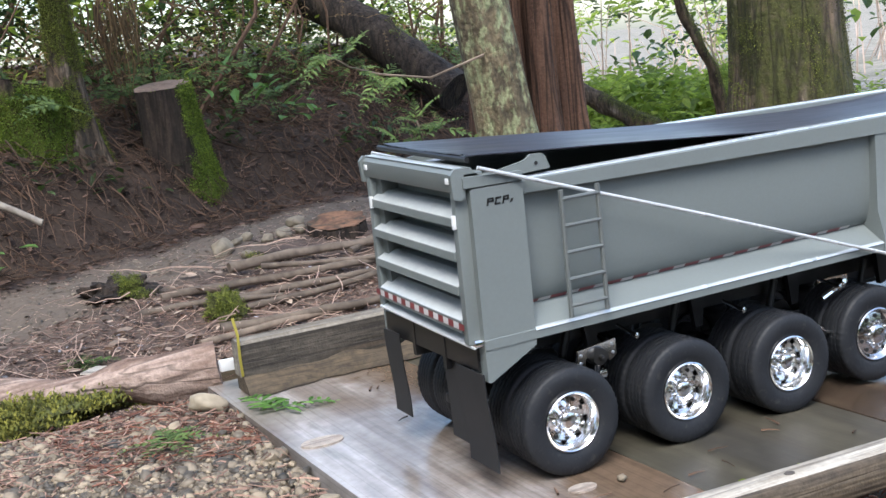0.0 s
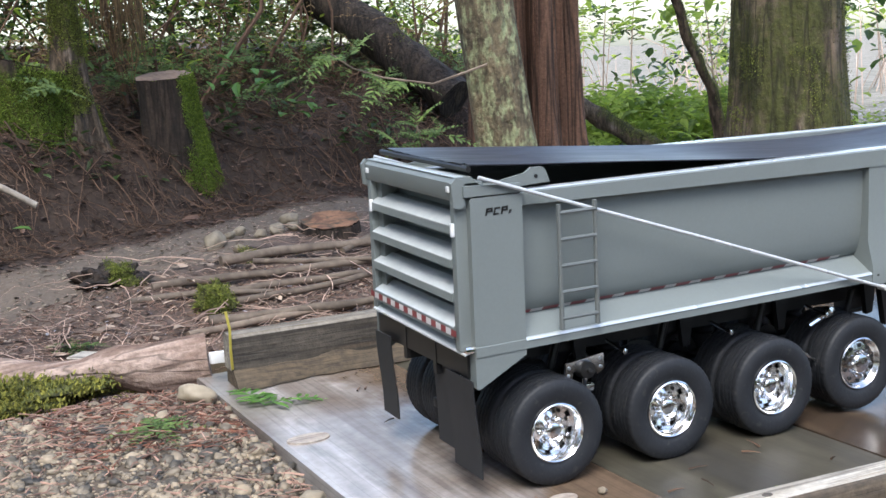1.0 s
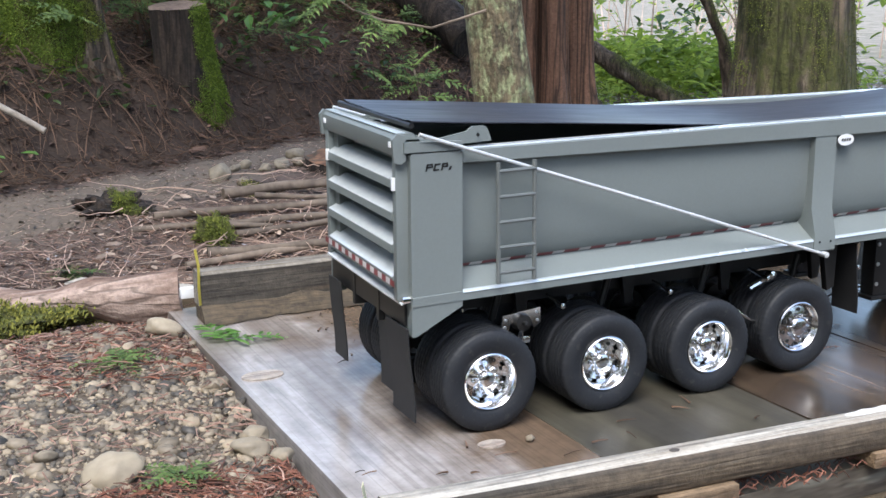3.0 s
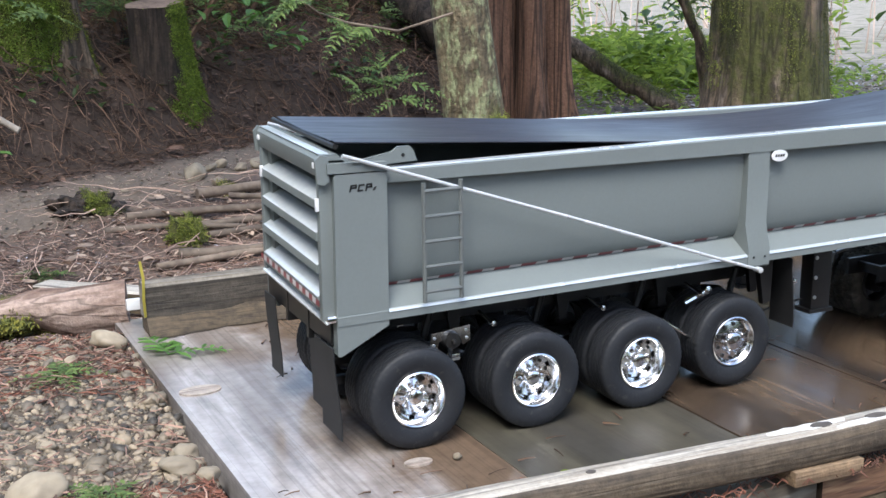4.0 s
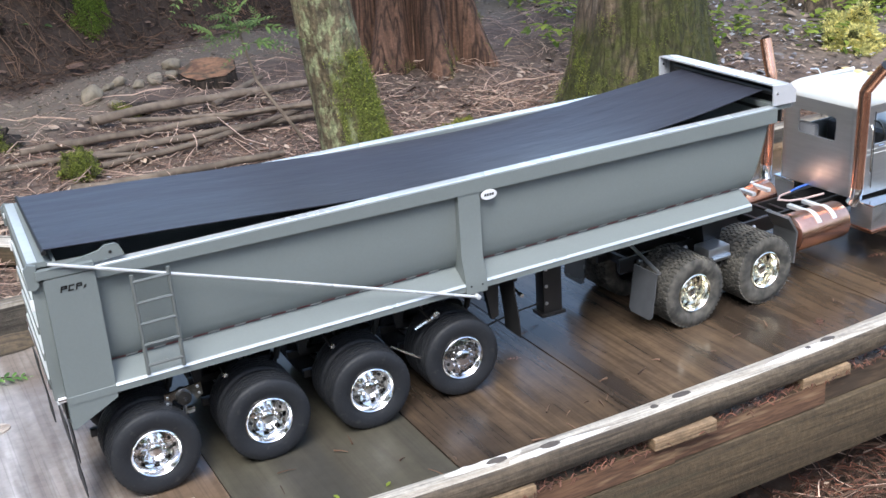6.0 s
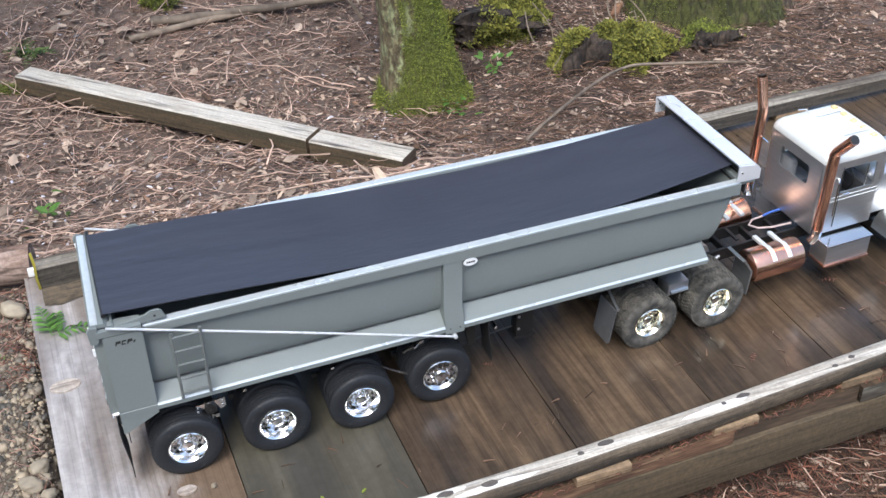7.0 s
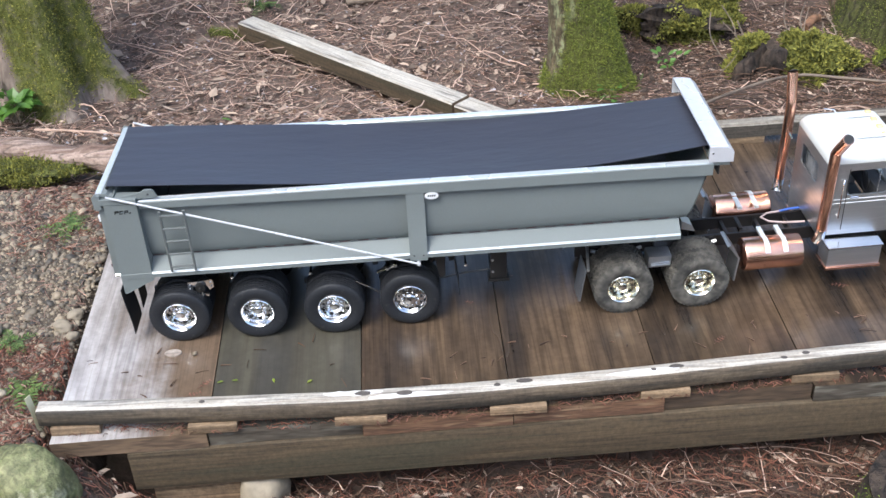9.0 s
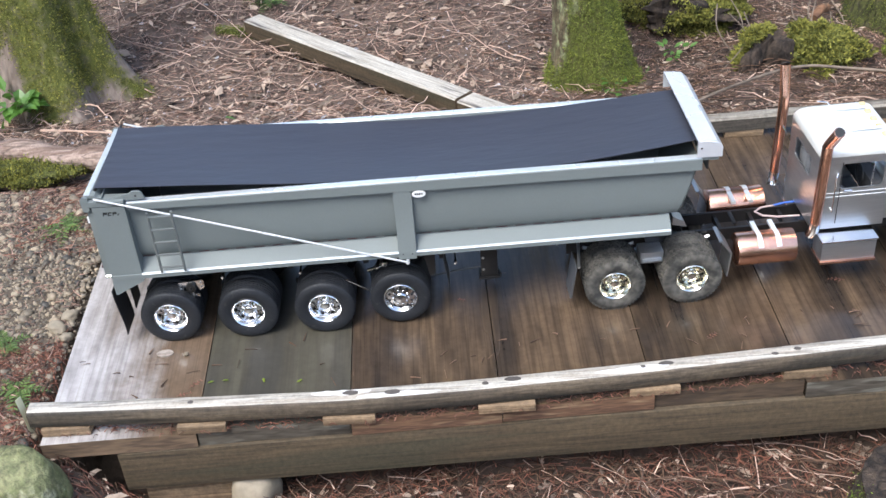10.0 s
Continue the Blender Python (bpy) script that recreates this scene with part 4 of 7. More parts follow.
build_tailgate()


TARP_LINE = np.polyfit([0, 0.08, 0.25, 0.5, 0.65, 0.8, 0.9, 1.0], [0.3800, 0.3745, 0.3620, 0.3485, 0.3485, 0.3605, 0.372, 0.387], 5)


def build_tarp():
    nx, ny = 70, 24
    top, bot = [], []
    for i in range(nx + 1):
        u = i / nx
        x = -0.091 + u * 1.179
        z0 = float(np.polyval(TARP_LINE, u))
        pinch = 0.013 * abs(2 * u - 1) ** 3
        y0, y1 = 0.016 + (pinch if u > 0.5 else -0.5 * pinch), W - 0.016 - pinch
        row = []
        for j in range(ny + 1):
            v = j / ny
            z = z0 - 0.007 * math.sin(math.pi * v) * (0.3 + 0.7 * math.sin(math.pi * u))
            crease = math.exp(-((u - 0.0) / 0.10) ** 2) + 0.25
            z += 0.0011 * crease * math.sin(v * 46 + 5 * noise.noise((u * 4, v * 3, 1))) * (0.4 + 0.6 * noise.noise((u * 5, v * 9, 3)))
            row.append((x, y0 + v * (y1 - y0), z + 0.006 * v * (1 - 0.5 * u)))
        top.append(row)
    s = Soup()
    s.loft(top, closed=False)
    s.loft([[(x, y, z - 0.0012) for x, y, z in r[::-1]] for r in top], closed=False)
    for j in (0, ny):
        s.loft([[r[j], (r[j][0], r[j][1], r[j][2] - 0.0012)] for r in top], closed=False)
    part("tarp", s, M_TARP, trailer, "taut black cloth tarp sagging in the middle", smooth=80)
    part("tarp_bar", Soup().tube([(-0.091, 0.010, 0.3745), (-0.090, W - 0.010, 0.3805)], 0.0034, 10), M_BLACK, trailer, "black tarp end bar")
    part("tarp_roller", Soup().tube([(1.096, 0.006, 0.386), (1.085, W - 0.006, 0.390)], 0.0065, 12), M_BLACK, trailer)
    # sheet-metal wind deflector over the roller
    skew = lambda f: (-0.016 * f, 0.018 * f, 0.005 * f)
    sec = [(1.083, 0.402), (1.106, 0.4005), (1.120, 0.3985), (1.131, 0.388), (1.131, 0.367), (1.128, 0.367), (1.128, 0.387), (1.118, 0.3955), (1.083, 0.399)]
    settle(part("wind_deflector", Soup().prism(sec, "y", 0.0, W), M_DEFLECT, trailer, "bare bright sheet-metal tarp deflector"), skew)
    side = [(1.083, 0.3655), (1.083, 0.4005), (1.106, 0.399), (1.120, 0.397), (1.131, 0.387), (1.131, 0.3655)]
    for y0 in (-0.004, W + 0.001):
        e = part("deflector_end", Soup().prism(side, "y", y0, y0 + 0.003), M_DEFLECT, trailer)
        part("bolt", Soup().lathe([(0, -0.0015), (0.0022, -0.001), (0.0022, 0.0035), (0, 0.004)], 10, at=(1.09, y0, 0.386)), M_CHROME, e)
        settle(e, skew)
    # Black inner skin paints the shade inside the deflector.
    inner_shade = [(1.0835, 0.3986), (1.117, 0.395), (1.1276, 0.3866), (1.1276, 0.367), (1.126, 0.367), (1.126, 0.386), (1.116, 0.3935), (1.0835, 0.397)]
    settle(part("deflector_lining", Soup().prism(inner_shade, "y", 0.001, W - 0.001), M_BLACK, trailer, "deflector inside painted black for its shade"), skew)
    # Added black plate for the dark gap behind the roller.
    settle(part("roller_board", Soup().prism([(1.104, 0.335), (1.104, 0.396), (1.107, 0.3955), (1.107, 0.335)], "y", 0.001, W - 0.001), M_BLACK, trailer, "black board added as the dark gap behind the tarp roller"), skew)
    part("deflector_bracket", Soup().box((1.09, 0.0, 0.356), (1.126, W, 0.3655), 0.001), M_PAINT, trailer)


M_DEFLECT = material("bare_sheet_metal", (0.78, 0.80, 0.84), (0.7, 0.72, 0.76), 0.26, metal=0.45, fine=50, rough_var=0.08)
build_tarp()

# ---- wheels ----
R = 0.0635


def tyre_mesh(r, w, rim_r, knobby):
    s = Soup()
    g = 0.0022
    prof = [(rim_r - 0.001, 0.004), (rim_r + 0.002, 0.0012), (rim_r + 0.006, -0.0005), (r * 0.80, -0.0022), (r * 0.865, -0.0015), (r * 0.885, -0.0012), (r * 0.955, 0.0004), (r * 0.985, 0.0018), (r, 0.0042)]
    tread = []
    ribs = 5
    a, b = 0.0042, w - 0.0042
    for k in range(ribs):
        y0, y1 = a + (b - a) * k / ribs, a + (b - a) * (k + 1) / ribs
        if k:
            tread += [(r, y0 + g * 0.4)]
        tread += [(r + 0.0004, (y0 + y1) / 2), (r, y1 - g * 0.4)]
        if k < ribs - 1:
            tread += [(r - 0.0022, y1 - g * 0.2), (r - 0.0022, y1 + g * 0.2)]
    back = [(q, w - y) for q, y in prof[::-1]]
    s.lathe(prof + tread + back, 144, closed=True)
    for i, (vx, vy, vz) in enumerate(s.v):
        d = math.hypot(vx, vz)
        if d > r * 0.95 and round(math.atan2(vz, vx) / (2 * math.pi / 144)) % 3 == 0:
            s.v[i] = (vx * 0.988, vy, vz * 0.988)
    if knobby:
        n = 46
        for k in range(n):
            for row, (y0, y1) in enumerate(((0.0015, 0.013), (0.0145, 0.0215), (0.0215, w - 0.0145), (w - 0.013, w - 0.0015))):
                q = 2 * math.pi * (k + 0.5 * (row % 2)) / n
                m = Matrix.Rotation(-q, 4, "Y")
                s.box((r - 0.004, y0, -0.0028), (r + 0.0016, y1, 0.0028), 0.0006, turn=m)
    return s.mesh("tyre", M_RUBBER_DUSTY if knobby else M_RUBBER, 40)


def rim_mesh(rim_r, deep, mat):
    s = Soup()
    if deep:
        prof = [(rim_r + 0.0005, 0.003), (rim_r, 0.0005), (rim_r - 0.0015, -0.0006), (rim_r - 0.003, 0.0006), (rim_r - 0.0038, 0.004), (rim_r - 0.0055, 0.006), (rim_r - 0.006, 0.019), (rim_r - 0.0085, 0.0225), (0.0265, 0.0225), (0.0205, 0.0180), (0.0130, 0.0165), (0.0112, 0.0150), (0.0105, 0.0095), (0.0088, 0.0078), (0.0045, 0.0070), (0.0, 0.0068)]
        ring, yy, nut = 0.0236, 0.0200, (0.0165, 0.0172, 0.0024, 0.0075)
    else:
        prof = [(rim_r + 0.0005, 0.003), (rim_r, 0.0005), (rim_r - 0.0015, -0.0006), (rim_r - 0.003, 0.0006), (rim_r - 0.0045, 0.0045), (rim_r - 0.007, 0.0065), (0.0225, 0.0045), (0.017, 0.0035), (0.0145, 0.003), (0.013, -0.001), (0.0105, -0.003), (0.008, -0.0034), (0.0, -0.005)]
        ring, yy, nut = 0.0245, 0.0045, (0.0172, 0.0034, 0.0019, 0.0050)
    s.lathe(prof, 56)
    s.lathe([(rim_r + 0.0004, 0.003), (rim_r - 0.003, 0.02), (rim_r - 0.003, 0.042)], 40)
    for k in range(10):
        q = 2 * math.pi * k / 10
        c, t = math.cos(q), math.sin(q)
        s.lathe([(0.0, -0.0003), (0.0027, -0.0003), (0.003, 0.0006)], 10, slot=1, at=(ring * c, yy - 0.0007, ring * t))
        q += math.pi / 10
        s.lathe([(0.0, -nut[3]), (nut[2] * 0.7, -nut[3] + 0.0004), (nut[2], -nut[3] * 0.7), (nut[2] * 1.1, 0.0)], 6, at=(nut[0] * math.cos(q), nut[1], nut[0] * math.sin(q)))
    return s.mesh("rim", [mat, M_INK], 40)


M_DARKCHROME = material("dull_chrome", (0.72, 0.72, 0.73), (0.62, 0.62, 0.63), 0.16, metal=1.0, fine=40, rough_var=0.04)
WHEEL_MESH = {}


def wheel(parent, x, y, outward, style, z=R, label=""):
    """A wheel standing with its outer face at y; outward -1 faces the near side."""
    knobby, deep, mat, w = {"trailer": (False, True, M_CHROME, 0.044), "lift": (False, False, M_DARKCHROME, 0.040), "drive": (True, True, M_GOLDCHROME, 0.042), "steer": (False, False, M_CHROME, 0.045), "inner": (False, True, M_STEEL, 0.044), "inner_drive": (True, True, M_STEEL, 0.042)}[style]
    if style not in WHEEL_MESH:
        hub = Soup().lathe([(0.0, 0.024), (0.018, 0.0245), (0.019, 0.04), (0.0, 0.041)], 24).mesh("wheel", M_BLACK, 40)
        WHEEL_MESH[style] = (hub, tyre_mesh(R - (0.0015 if knobby else 0), w, 0.0355 if style != "drive" else 0.034, knobby), rim_mesh(0.0355 if style != "drive" else 0.034, deep, mat))
    hub, ty, rm = WHEEL_MESH[style]
    ob = part("wheel", hub, None, parent, label)
    ob.location = (x, y, z)
    ob.rotation_euler = (0, random.Random(hash((round(x * 1000), round(y * 1000))) % 1000).uniform(0, 6), 0 if outward < 0 else math.pi)
    ob.rotation_mode = "XYZ"
    part("tyre", ty, None, ob)
    part("rim", rm, None, ob)
    return ob


for k, x in enumerate((0.0, 0.163, 0.324)):
    wheel(trailer, x, -0.013, -1, "trailer", label="black ribbed tyre on a deep chrome rim")
    wheel(trailer, x, 0.036, -1, "inner")
    wheel(trailer, x, W + 0.013, 1, "trailer", label="black ribbed tyre on a deep chrome rim")
    wheel(trailer, x, W - 0.036, 1, "inner")
wheel(trailer, 0.483, 0.0, -1, "lift", z=R + 0.004, label="black tyre on a flat-faced chrome rim")
wheel(trailer, 0.483, 0.042, -1, "inner", z=R + 0.004)
wheel(trailer, 0.483, W, 1, "lift", z=R + 0.004, label="black tyre on a flat-faced chrome rim")
wheel(trailer, 0.483, W - 0.042, 1, "inner", z=R + 0.004)


def build_trailer_chassis():
    for y in (0.086, W - 0.094):
        part("frame_rail", Soup().prism([(-0.105, 0.128), (-0.105, 0.175), (1.03, 0.200), (1.03, 0.172), (0.62, 0.150), (0.56, 0.132)], "y", y, y + 0.008), M_BLACK, trailer)
    for x in (-0.09, 0.08, 0.245, 0.405, 0.56, 0.70, 0.85, 1.0):
        part("cross_member", Soup().box((x, 0.09, 0.146), (x + 0.01, W - 0.09, 0.166), 0.001), M_BLACK, trailer)
    part("floor_pan", Soup().prism([(-0.1, 0.158), (-0.1, 0.165), (1.03, 0.195), (1.03, 0.188)], "y", 0.045, W - 0.045), M_BLACK, trailer)
    for x in (0.0, 0.163, 0.324, 0.486):
        part("axle", Soup().tube([(x, 0.02, R), (x, W - 0.02, R)], 0.008, 12), M_BLACK, trailer)
        for y in (0.095, W - 0.095):
            part("air_bag", Soup().lathe([(0, 0.0), (0.014, 0.0), (0.017, 0.004), (0.015, 0.009), (0.018, 0.014), (0.018, 0.02), (0.014, 0.024), (0.0, 0.024)], 20, at=(0, 0, 0)).mesh("air_bag", M_RUBBER), None, trailer, at=(x + 0.03, y, 0.096), turn=(math.pi / 2, 0, 0))
            part("trailing_arm", Soup().box((x - 0.07, y - 0.005, R - 0.004), (x + 0.035, y + 0.005, R + 0.008), 0.0015), M_BLACK, trailer)
        part("hanger", Soup().prism([(x + 0.076, 0.16), (x + 0.1, 0.16), (x + 0.094, 0.112), (x + 0.083, 0.11)], "y", 0.074, 0.082), M_BLACK, trailer)
        part("hanger", Soup().prism([(x + 0.072, 0.16), (x + 0.105, 0.16), (x + 0.098, 0.092), (x + 0.083, 0.09)], "y", W - 0.036, W - 0.028), M_BLACK, trailer)
        part("shock_absorber", Soup().tube([(x + 0.055, 0.075, 0.15), (x + 0.045, 0.075, 0.115)], 0.005, 10).tube([(x + 0.045, 0.075, 0.116), (x + 0.038, 0.075, 0.085)], 0.003, 8), M_BLACK, trailer)
        s = Soup().lathe([(0, -0.006), (0.0035, -0.005), (0.0035, 0.004), (0, 0.004)], 12, at=(x + 0.117, 0.024, 0.136))
        s.tube([(x + 0.117, 0.026, 0.136), (x + 0.117, 0.06, 0.142)], 0.0022, 8)
        part("bolt", s, M_CHROME, trailer)
    # bright slotted bracket between the rear axles
    s = Soup().prism([(0.024, 0.119), (0.026, 0.137), (0.078, 0.143), (0.079, 0.124), (0.069, 0.118), (0.065, 0.129), (0.036, 0.126), (0.034, 0.116)], "y", 0.008, 0.011)
    br = part("suspension_bracket", s, M_CHROME, trailer, "bright bolted suspension bracket")
    for x, z in ((0.030, 0.131), (0.029, 0.122), (0.073, 0.137), (0.074, 0.127)):
        part("bolt", Soup().lathe([(0, -0.003), (0.002, -0.0025), (0.002, 0.001), (0, 0.001)], 8, at=(x, 0.0095, z)), M_STEEL, br)
    part("brake_chamber", Soup().lathe([(0, -0.004), (0.010, -0.003), (0.0115, 0.004), (0.0115, 0.012), (0.009, 0.02), (0, 0.021)], 20, at=(0.052, 0.004, 0.127)).lathe([(0, -0.010), (0.0028, -0.009), (0.0034, -0.004)], 10, at=(0.052, 0.004, 0.127)), M_BLACK, trailer)
    part("clevis", Soup().box((0.040, 0.010, 0.098), (0.066, 0.016, 0.107), 0.002).tube([(0.052, 0.008, 0.118), (0.052, 0.012, 0.098)], 0.003, 8), M_CHROME, trailer)
    # mud flaps
    def flap(x, y0, y1, z0, z1, bow, cut=0.0):
        rings = []
        for k in range(9):
            f = k / 8
            z = z1 + (z0 - z1) * f
            xx = x + bow * math.sin(f * 2.2) * f
            rings.append([(xx, y0 + cut * f, z), (xx, y1, z), (xx + 0.0016, y1, z), (xx + 0.0016, y0 + cut * f, z)])
        return Soup().loft(rings)
    part("mud_flap", flap(-0.108, -0.012, 0.056, 0.027, 0.142, 0.010), M_FLAP, trailer, "black rubber mud flap")
    part("mud_flap", flap(-0.098, 0.062, 0.108, 0.040, 0.150, 0.004), M_FLAP, trailer, "black rubber mud flap")
    part("mud_flap", flap(-0.112, W - 0.060, W - 0.012, 0.040, 0.150, 0.008), M_FLAP, trailer, "black rubber mud flap")
    part("mud_flap", flap(0.578, 0.0, 0.050, 0.074, 0.176, 0.010), M_FLAP, trailer, "black rubber mud flap")
    part("mud_flap", flap(0.578, W - 0.05, W, 0.074, 0.176, 0.010), M_FLAP, trailer, "black rubber mud flap")
    # folded landing legs
    for y in (0.040, W - 0.066):
        leg = part("landing_leg", Soup().box((0.655, y, 0.082), (0.690, y + 0.026, 0.185), 0.002), M_BLACK, trailer, "black landing leg")
        part("foot", Soup().box((0.650, y - 0.003, 0.076), (0.695, y + 0.029, 0.082), 0.001), M_BLACK, leg)
        for z in (0.1, 0.13, 0.16):
            part("bolt", Soup().lathe([(0, -0.002), (0.003, -0.0015), (0.003, 0.001), (0, 0.001)], 8, at=(0.660, y, z)), M_STEEL, leg)
    part("hanger", Soup().prism([(0.535, 0.178), (0.562, 0.184), (0.560, 0.112), (0.548, 0.108)], "y", 0.02, 0.03), M_BLACK, trailer)
    part("air_hose", Soup().tube([(0.50, 0.05, 0.09), (0.54, 0.06, 0.075), (0.60, 0.06, 0.088), (0.66, 0.06, 0.094)], 0.0016, 6), M_BLACK, trailer)
    part("drawbar_link", Soup().tube([(0.372, 0.02, 0.11), (0.425, 0.02, 0.075)], 0.0022, 8), M_CHROME, trailer)
    part("chrome_valve", Soup().tube([(0.418, 0.03, 0.123), (0.455, 0.03, 0.137)], 0.004, 8).lathe([(0, -0.006), (0.006, -0.004), (0.006, 0.006), (0, 0.008)], 12, at=(0.455, 0.03, 0.138)), M_CHROME, trailer)


build_trailer_chassis()

# ---- tractor ----
truck = thing("semi_truck", "bare-metal model semi truck with copper stacks and tanks", "truck")
truck.matrix_basis = pose(0.925, W / 2 - 0.003, 0, 0, 0, 3.0) @ pose(-0.928, -W / 2, 0)
CY0, CY1 = 0.047, 0.234


def shell(x0, x1, z0, z1, y0, y1, r, n=5):
    """A box with rounded upright and roof edges."""
    bm = bmesh.new()
    bmesh.ops.create_cube(bm, size=1)
    for v in bm.verts:
        v.co = Vector(((x0 + x1) / 2 + v.co.x * (x1 - x0), (y0 + y1) / 2 + v.co.y * (y1 - y0), (z0 + z1) / 2 + v.co.z * (z1 - z0)))
    es = [e for e in bm.edges if not all(abs(v.co.z - z0) < 1e-5 for v in e.verts)]
    bmesh.ops.bevel(bm, geom=es, offset=r, segments=n, affect="EDGES", profile=0.5)
    return bm


def build_cab():
    x0, x1, z0, zr = 1.347, 1.497, 0.128, 0.322
    # walls with real openings, built as framed panels
    def panel(name, put, u0, u1, v0, v1, hole, label="", d=0.003):
        a0, a1, b0, b1 = hole
        s = Soup()
        n = 8
        inner = []
        cr = min(a1 - a0, b1 - b0) * 0.16
        for cx, cz, q0 in ((a1 - cr, b1 - cr, 0), (a0 + cr, b1 - cr, 90), (a0 + cr, b0 + cr, 180), (a1 - cr, b0 + cr, 270)):
            inner += [(cx + cr * math.cos(radians(q0 + 90 * k / n)), cz + cr * math.sin(radians(q0 + 90 * k / n))) for k in range(n + 1)]
        corner = [(u1, v1), (u0, v1), (u0, v0), (u1, v0)]
        m = n + 1
        for lay, off in ((0, 0.0), (1, d)):
            vs = [put(u, v, off) for u, v in inner] + [put(u, v, off) for u, v in corner]
            fs = []
            for c in range(4):
                for k in range(n):
                    fs.append((c * m + k, c * m + k + 1, 4 * m + c))
                fs.append((c * m + n, ((c + 1) * m) % (4 * m), 4 * m + (c + 1) % 4, 4 * m + c))
            s.add(vs, [f if lay == 0 else f[::-1] for f in fs])
        k = len(inner)
        s.add([put(u, v, 0) for u, v in inner] + [put(u, v, d) for u, v in inner], [(i, (i + 1) % k, k + (i + 1) % k, k + i) for i in range(k)])
        return part(name, s, M_STEEL, truck, label, smooth=30)
    zt = zr - 0.022
    panel("cab_back", lambda u, v, o: (x0 + o, u, v), CY0 + 0.012, CY1 - 0.012, z0, zt, (CY0 + 0.048, CY0 + 0.142, 0.229, 0.275), "bare-metal back wall with a window opening")
    panel("door", lambda u, v, o: (u, CY0 + o, v), x0 + 0.012, x1, z0, zt, (x0 + 0.046, x1 - 0.014, 0.224, 0.283), "bare-metal door with an open window")
    panel("door", lambda u, v, o: (u, CY1 - o, v), x0 + 0.012, x1, z0, zt, (x0 + 0.046, x1 - 0.014, 0.224, 0.283), "bare-metal door with an open window")
    # rounded rear corners and roof
    for y, q0 in ((CY0 + 0.012, 180), (CY1 - 0.012, 90)):
        rr = []
        for z in (z0, zt):
            rr.append([(x0 + 0.012 + 0.012 * math.cos(radians(q0 + 90 * k / 8)), y + 0.012 * math.sin(radians(q0 + 90 * k / 8)), z) for k in range(9)])
        part("cab_corner", Soup().loft(rr, closed=False), M_STEEL, truck, smooth=60)
    rings = []
    for k in range(9):
        q = math.pi / 2 * k / 8
        i, h = 0.024 * (1 - math.cos(q)), 0.022 * math.sin(q)
        xa, xb, ya, yb, c = x0 + i, x1 + 0.012 - i * 0.4, CY0 + i, CY1 - i, 0.012 + 0.006 * k / 8
        ring = []
        for cx, cy, a0 in ((xb - c, yb - c, 0), (xa + c, yb - c, 90), (xa + c, ya + c, 180), (xb - c, ya + c, 270)):
            ring += [(cx + c * math.cos(radians(a0 + 30 * j)), cy + c * math.sin(radians(a0 + 30 * j)), zt + h + 0.004 * math.sin(q)) for j in range(4)]
        rings.append(ring)
    roof = part("roof", Soup().loft(rings), M_ROOF, truck, "rounded bright metal roof", smooth=50)
    for k in range(5):
        y = CY0 + 0.03 + k * (CY1 - CY0 - 0.06) / 4
        part("marker_lamp", Soup().box((x1 - 0.018, y - 0.006, zr + 0.003), (x1 - 0.006, y + 0.006, zr + 0.009), 0.002), M_AMBER, roof, "amber roof lamp")
    for y in (CY0 + 0.05, CY1 - 0.05):
        part("air_horn", Soup().tube([(x1 - 0.075, y, zr + 0.010), (x1 - 0.02, y, zr + 0.010), (x1 - 0.012, y, zr + 0.010)], 0.0016, 8, taper=0.0034), M_WHITE, roof)
    part("antenna", Soup().tube([(x0 + 0.075, CY1 - 0.03, zr), (x0 + 0.062, CY1 - 0.03, zr + 0.018), (x0 + 0.04, CY1 - 0.03, zr + 0.022)], 0.0012, 6), M_CHROME, roof)
    part("cab_floor", Soup().box((x0 + 0.004, CY0 + 0.004, z0), (x1, CY1 - 0.004, z0 + 0.006)), M_CABIN, truck)
    part("dashboard", Soup().box((x1 - 0.03, CY0 + 0.006, z0 + 0.05), (x1 - 0.002, CY1 - 0.006, z0 + 0.095), 0.006), M_CABIN, truck)
    for y in (CY0 + 0.045, CY1 - 0.045):
        seat = part("seat", Soup().box((x0 + 0.025, y - 0.026, z0 + 0.03), (x0 + 0.085, y + 0.026, z0 + 0.06), 0.006), M_SEAT, truck, "grey seat")
        part("backrest", Soup().box((x0 + 0.018, y - 0.024, z0 + 0.055), (x0 + 0.034, y + 0.024, z0 + 0.115), 0.006), M_SEAT, seat)
    t = [(x1 - 0.045 + 0.006 * math.cos(q) * 0.3, CY0 + 0.045 + 0.022 * math.cos(q), z0 + 0.1 + 0.022 * math.sin(q)) for q in (2 * math.pi * k / 20 for k in range(21))]
    part("steering_wheel", Soup().tube(t, 0.0018, 6), M_BLACK, truck)
    for y, sg in ((CY0, -1), (CY1, 1)):
        part("trim_line", Soup().tube([(x0 + 0.02, y + sg * 0.0004, 0.206), (x1, y + sg * 0.0004, 0.206)], 0.0009, 6), M_ROOF, truck)
        part("trim_line", Soup().tube([(x0 + 0.02, y + sg * 0.0004, 0.215), (x1, y + sg * 0.0004, 0.215)], 0.0009, 6), M_ROOF, truck)
        part("door_seam", Soup().tube([(x0 + 0.048, y + sg * 0.0008, 0.140), (x0 + 0.048, y + sg * 0.0008, 0.287)], 0.0009, 4), M_CABIN, truck)
        part("door_handle", Soup().tube([(x0 + 0.056, y + sg * 0.004, 0.221), (x0 + 0.072, y + sg * 0.004, 0.221)], 0.0016, 6), M_CHROME, truck)
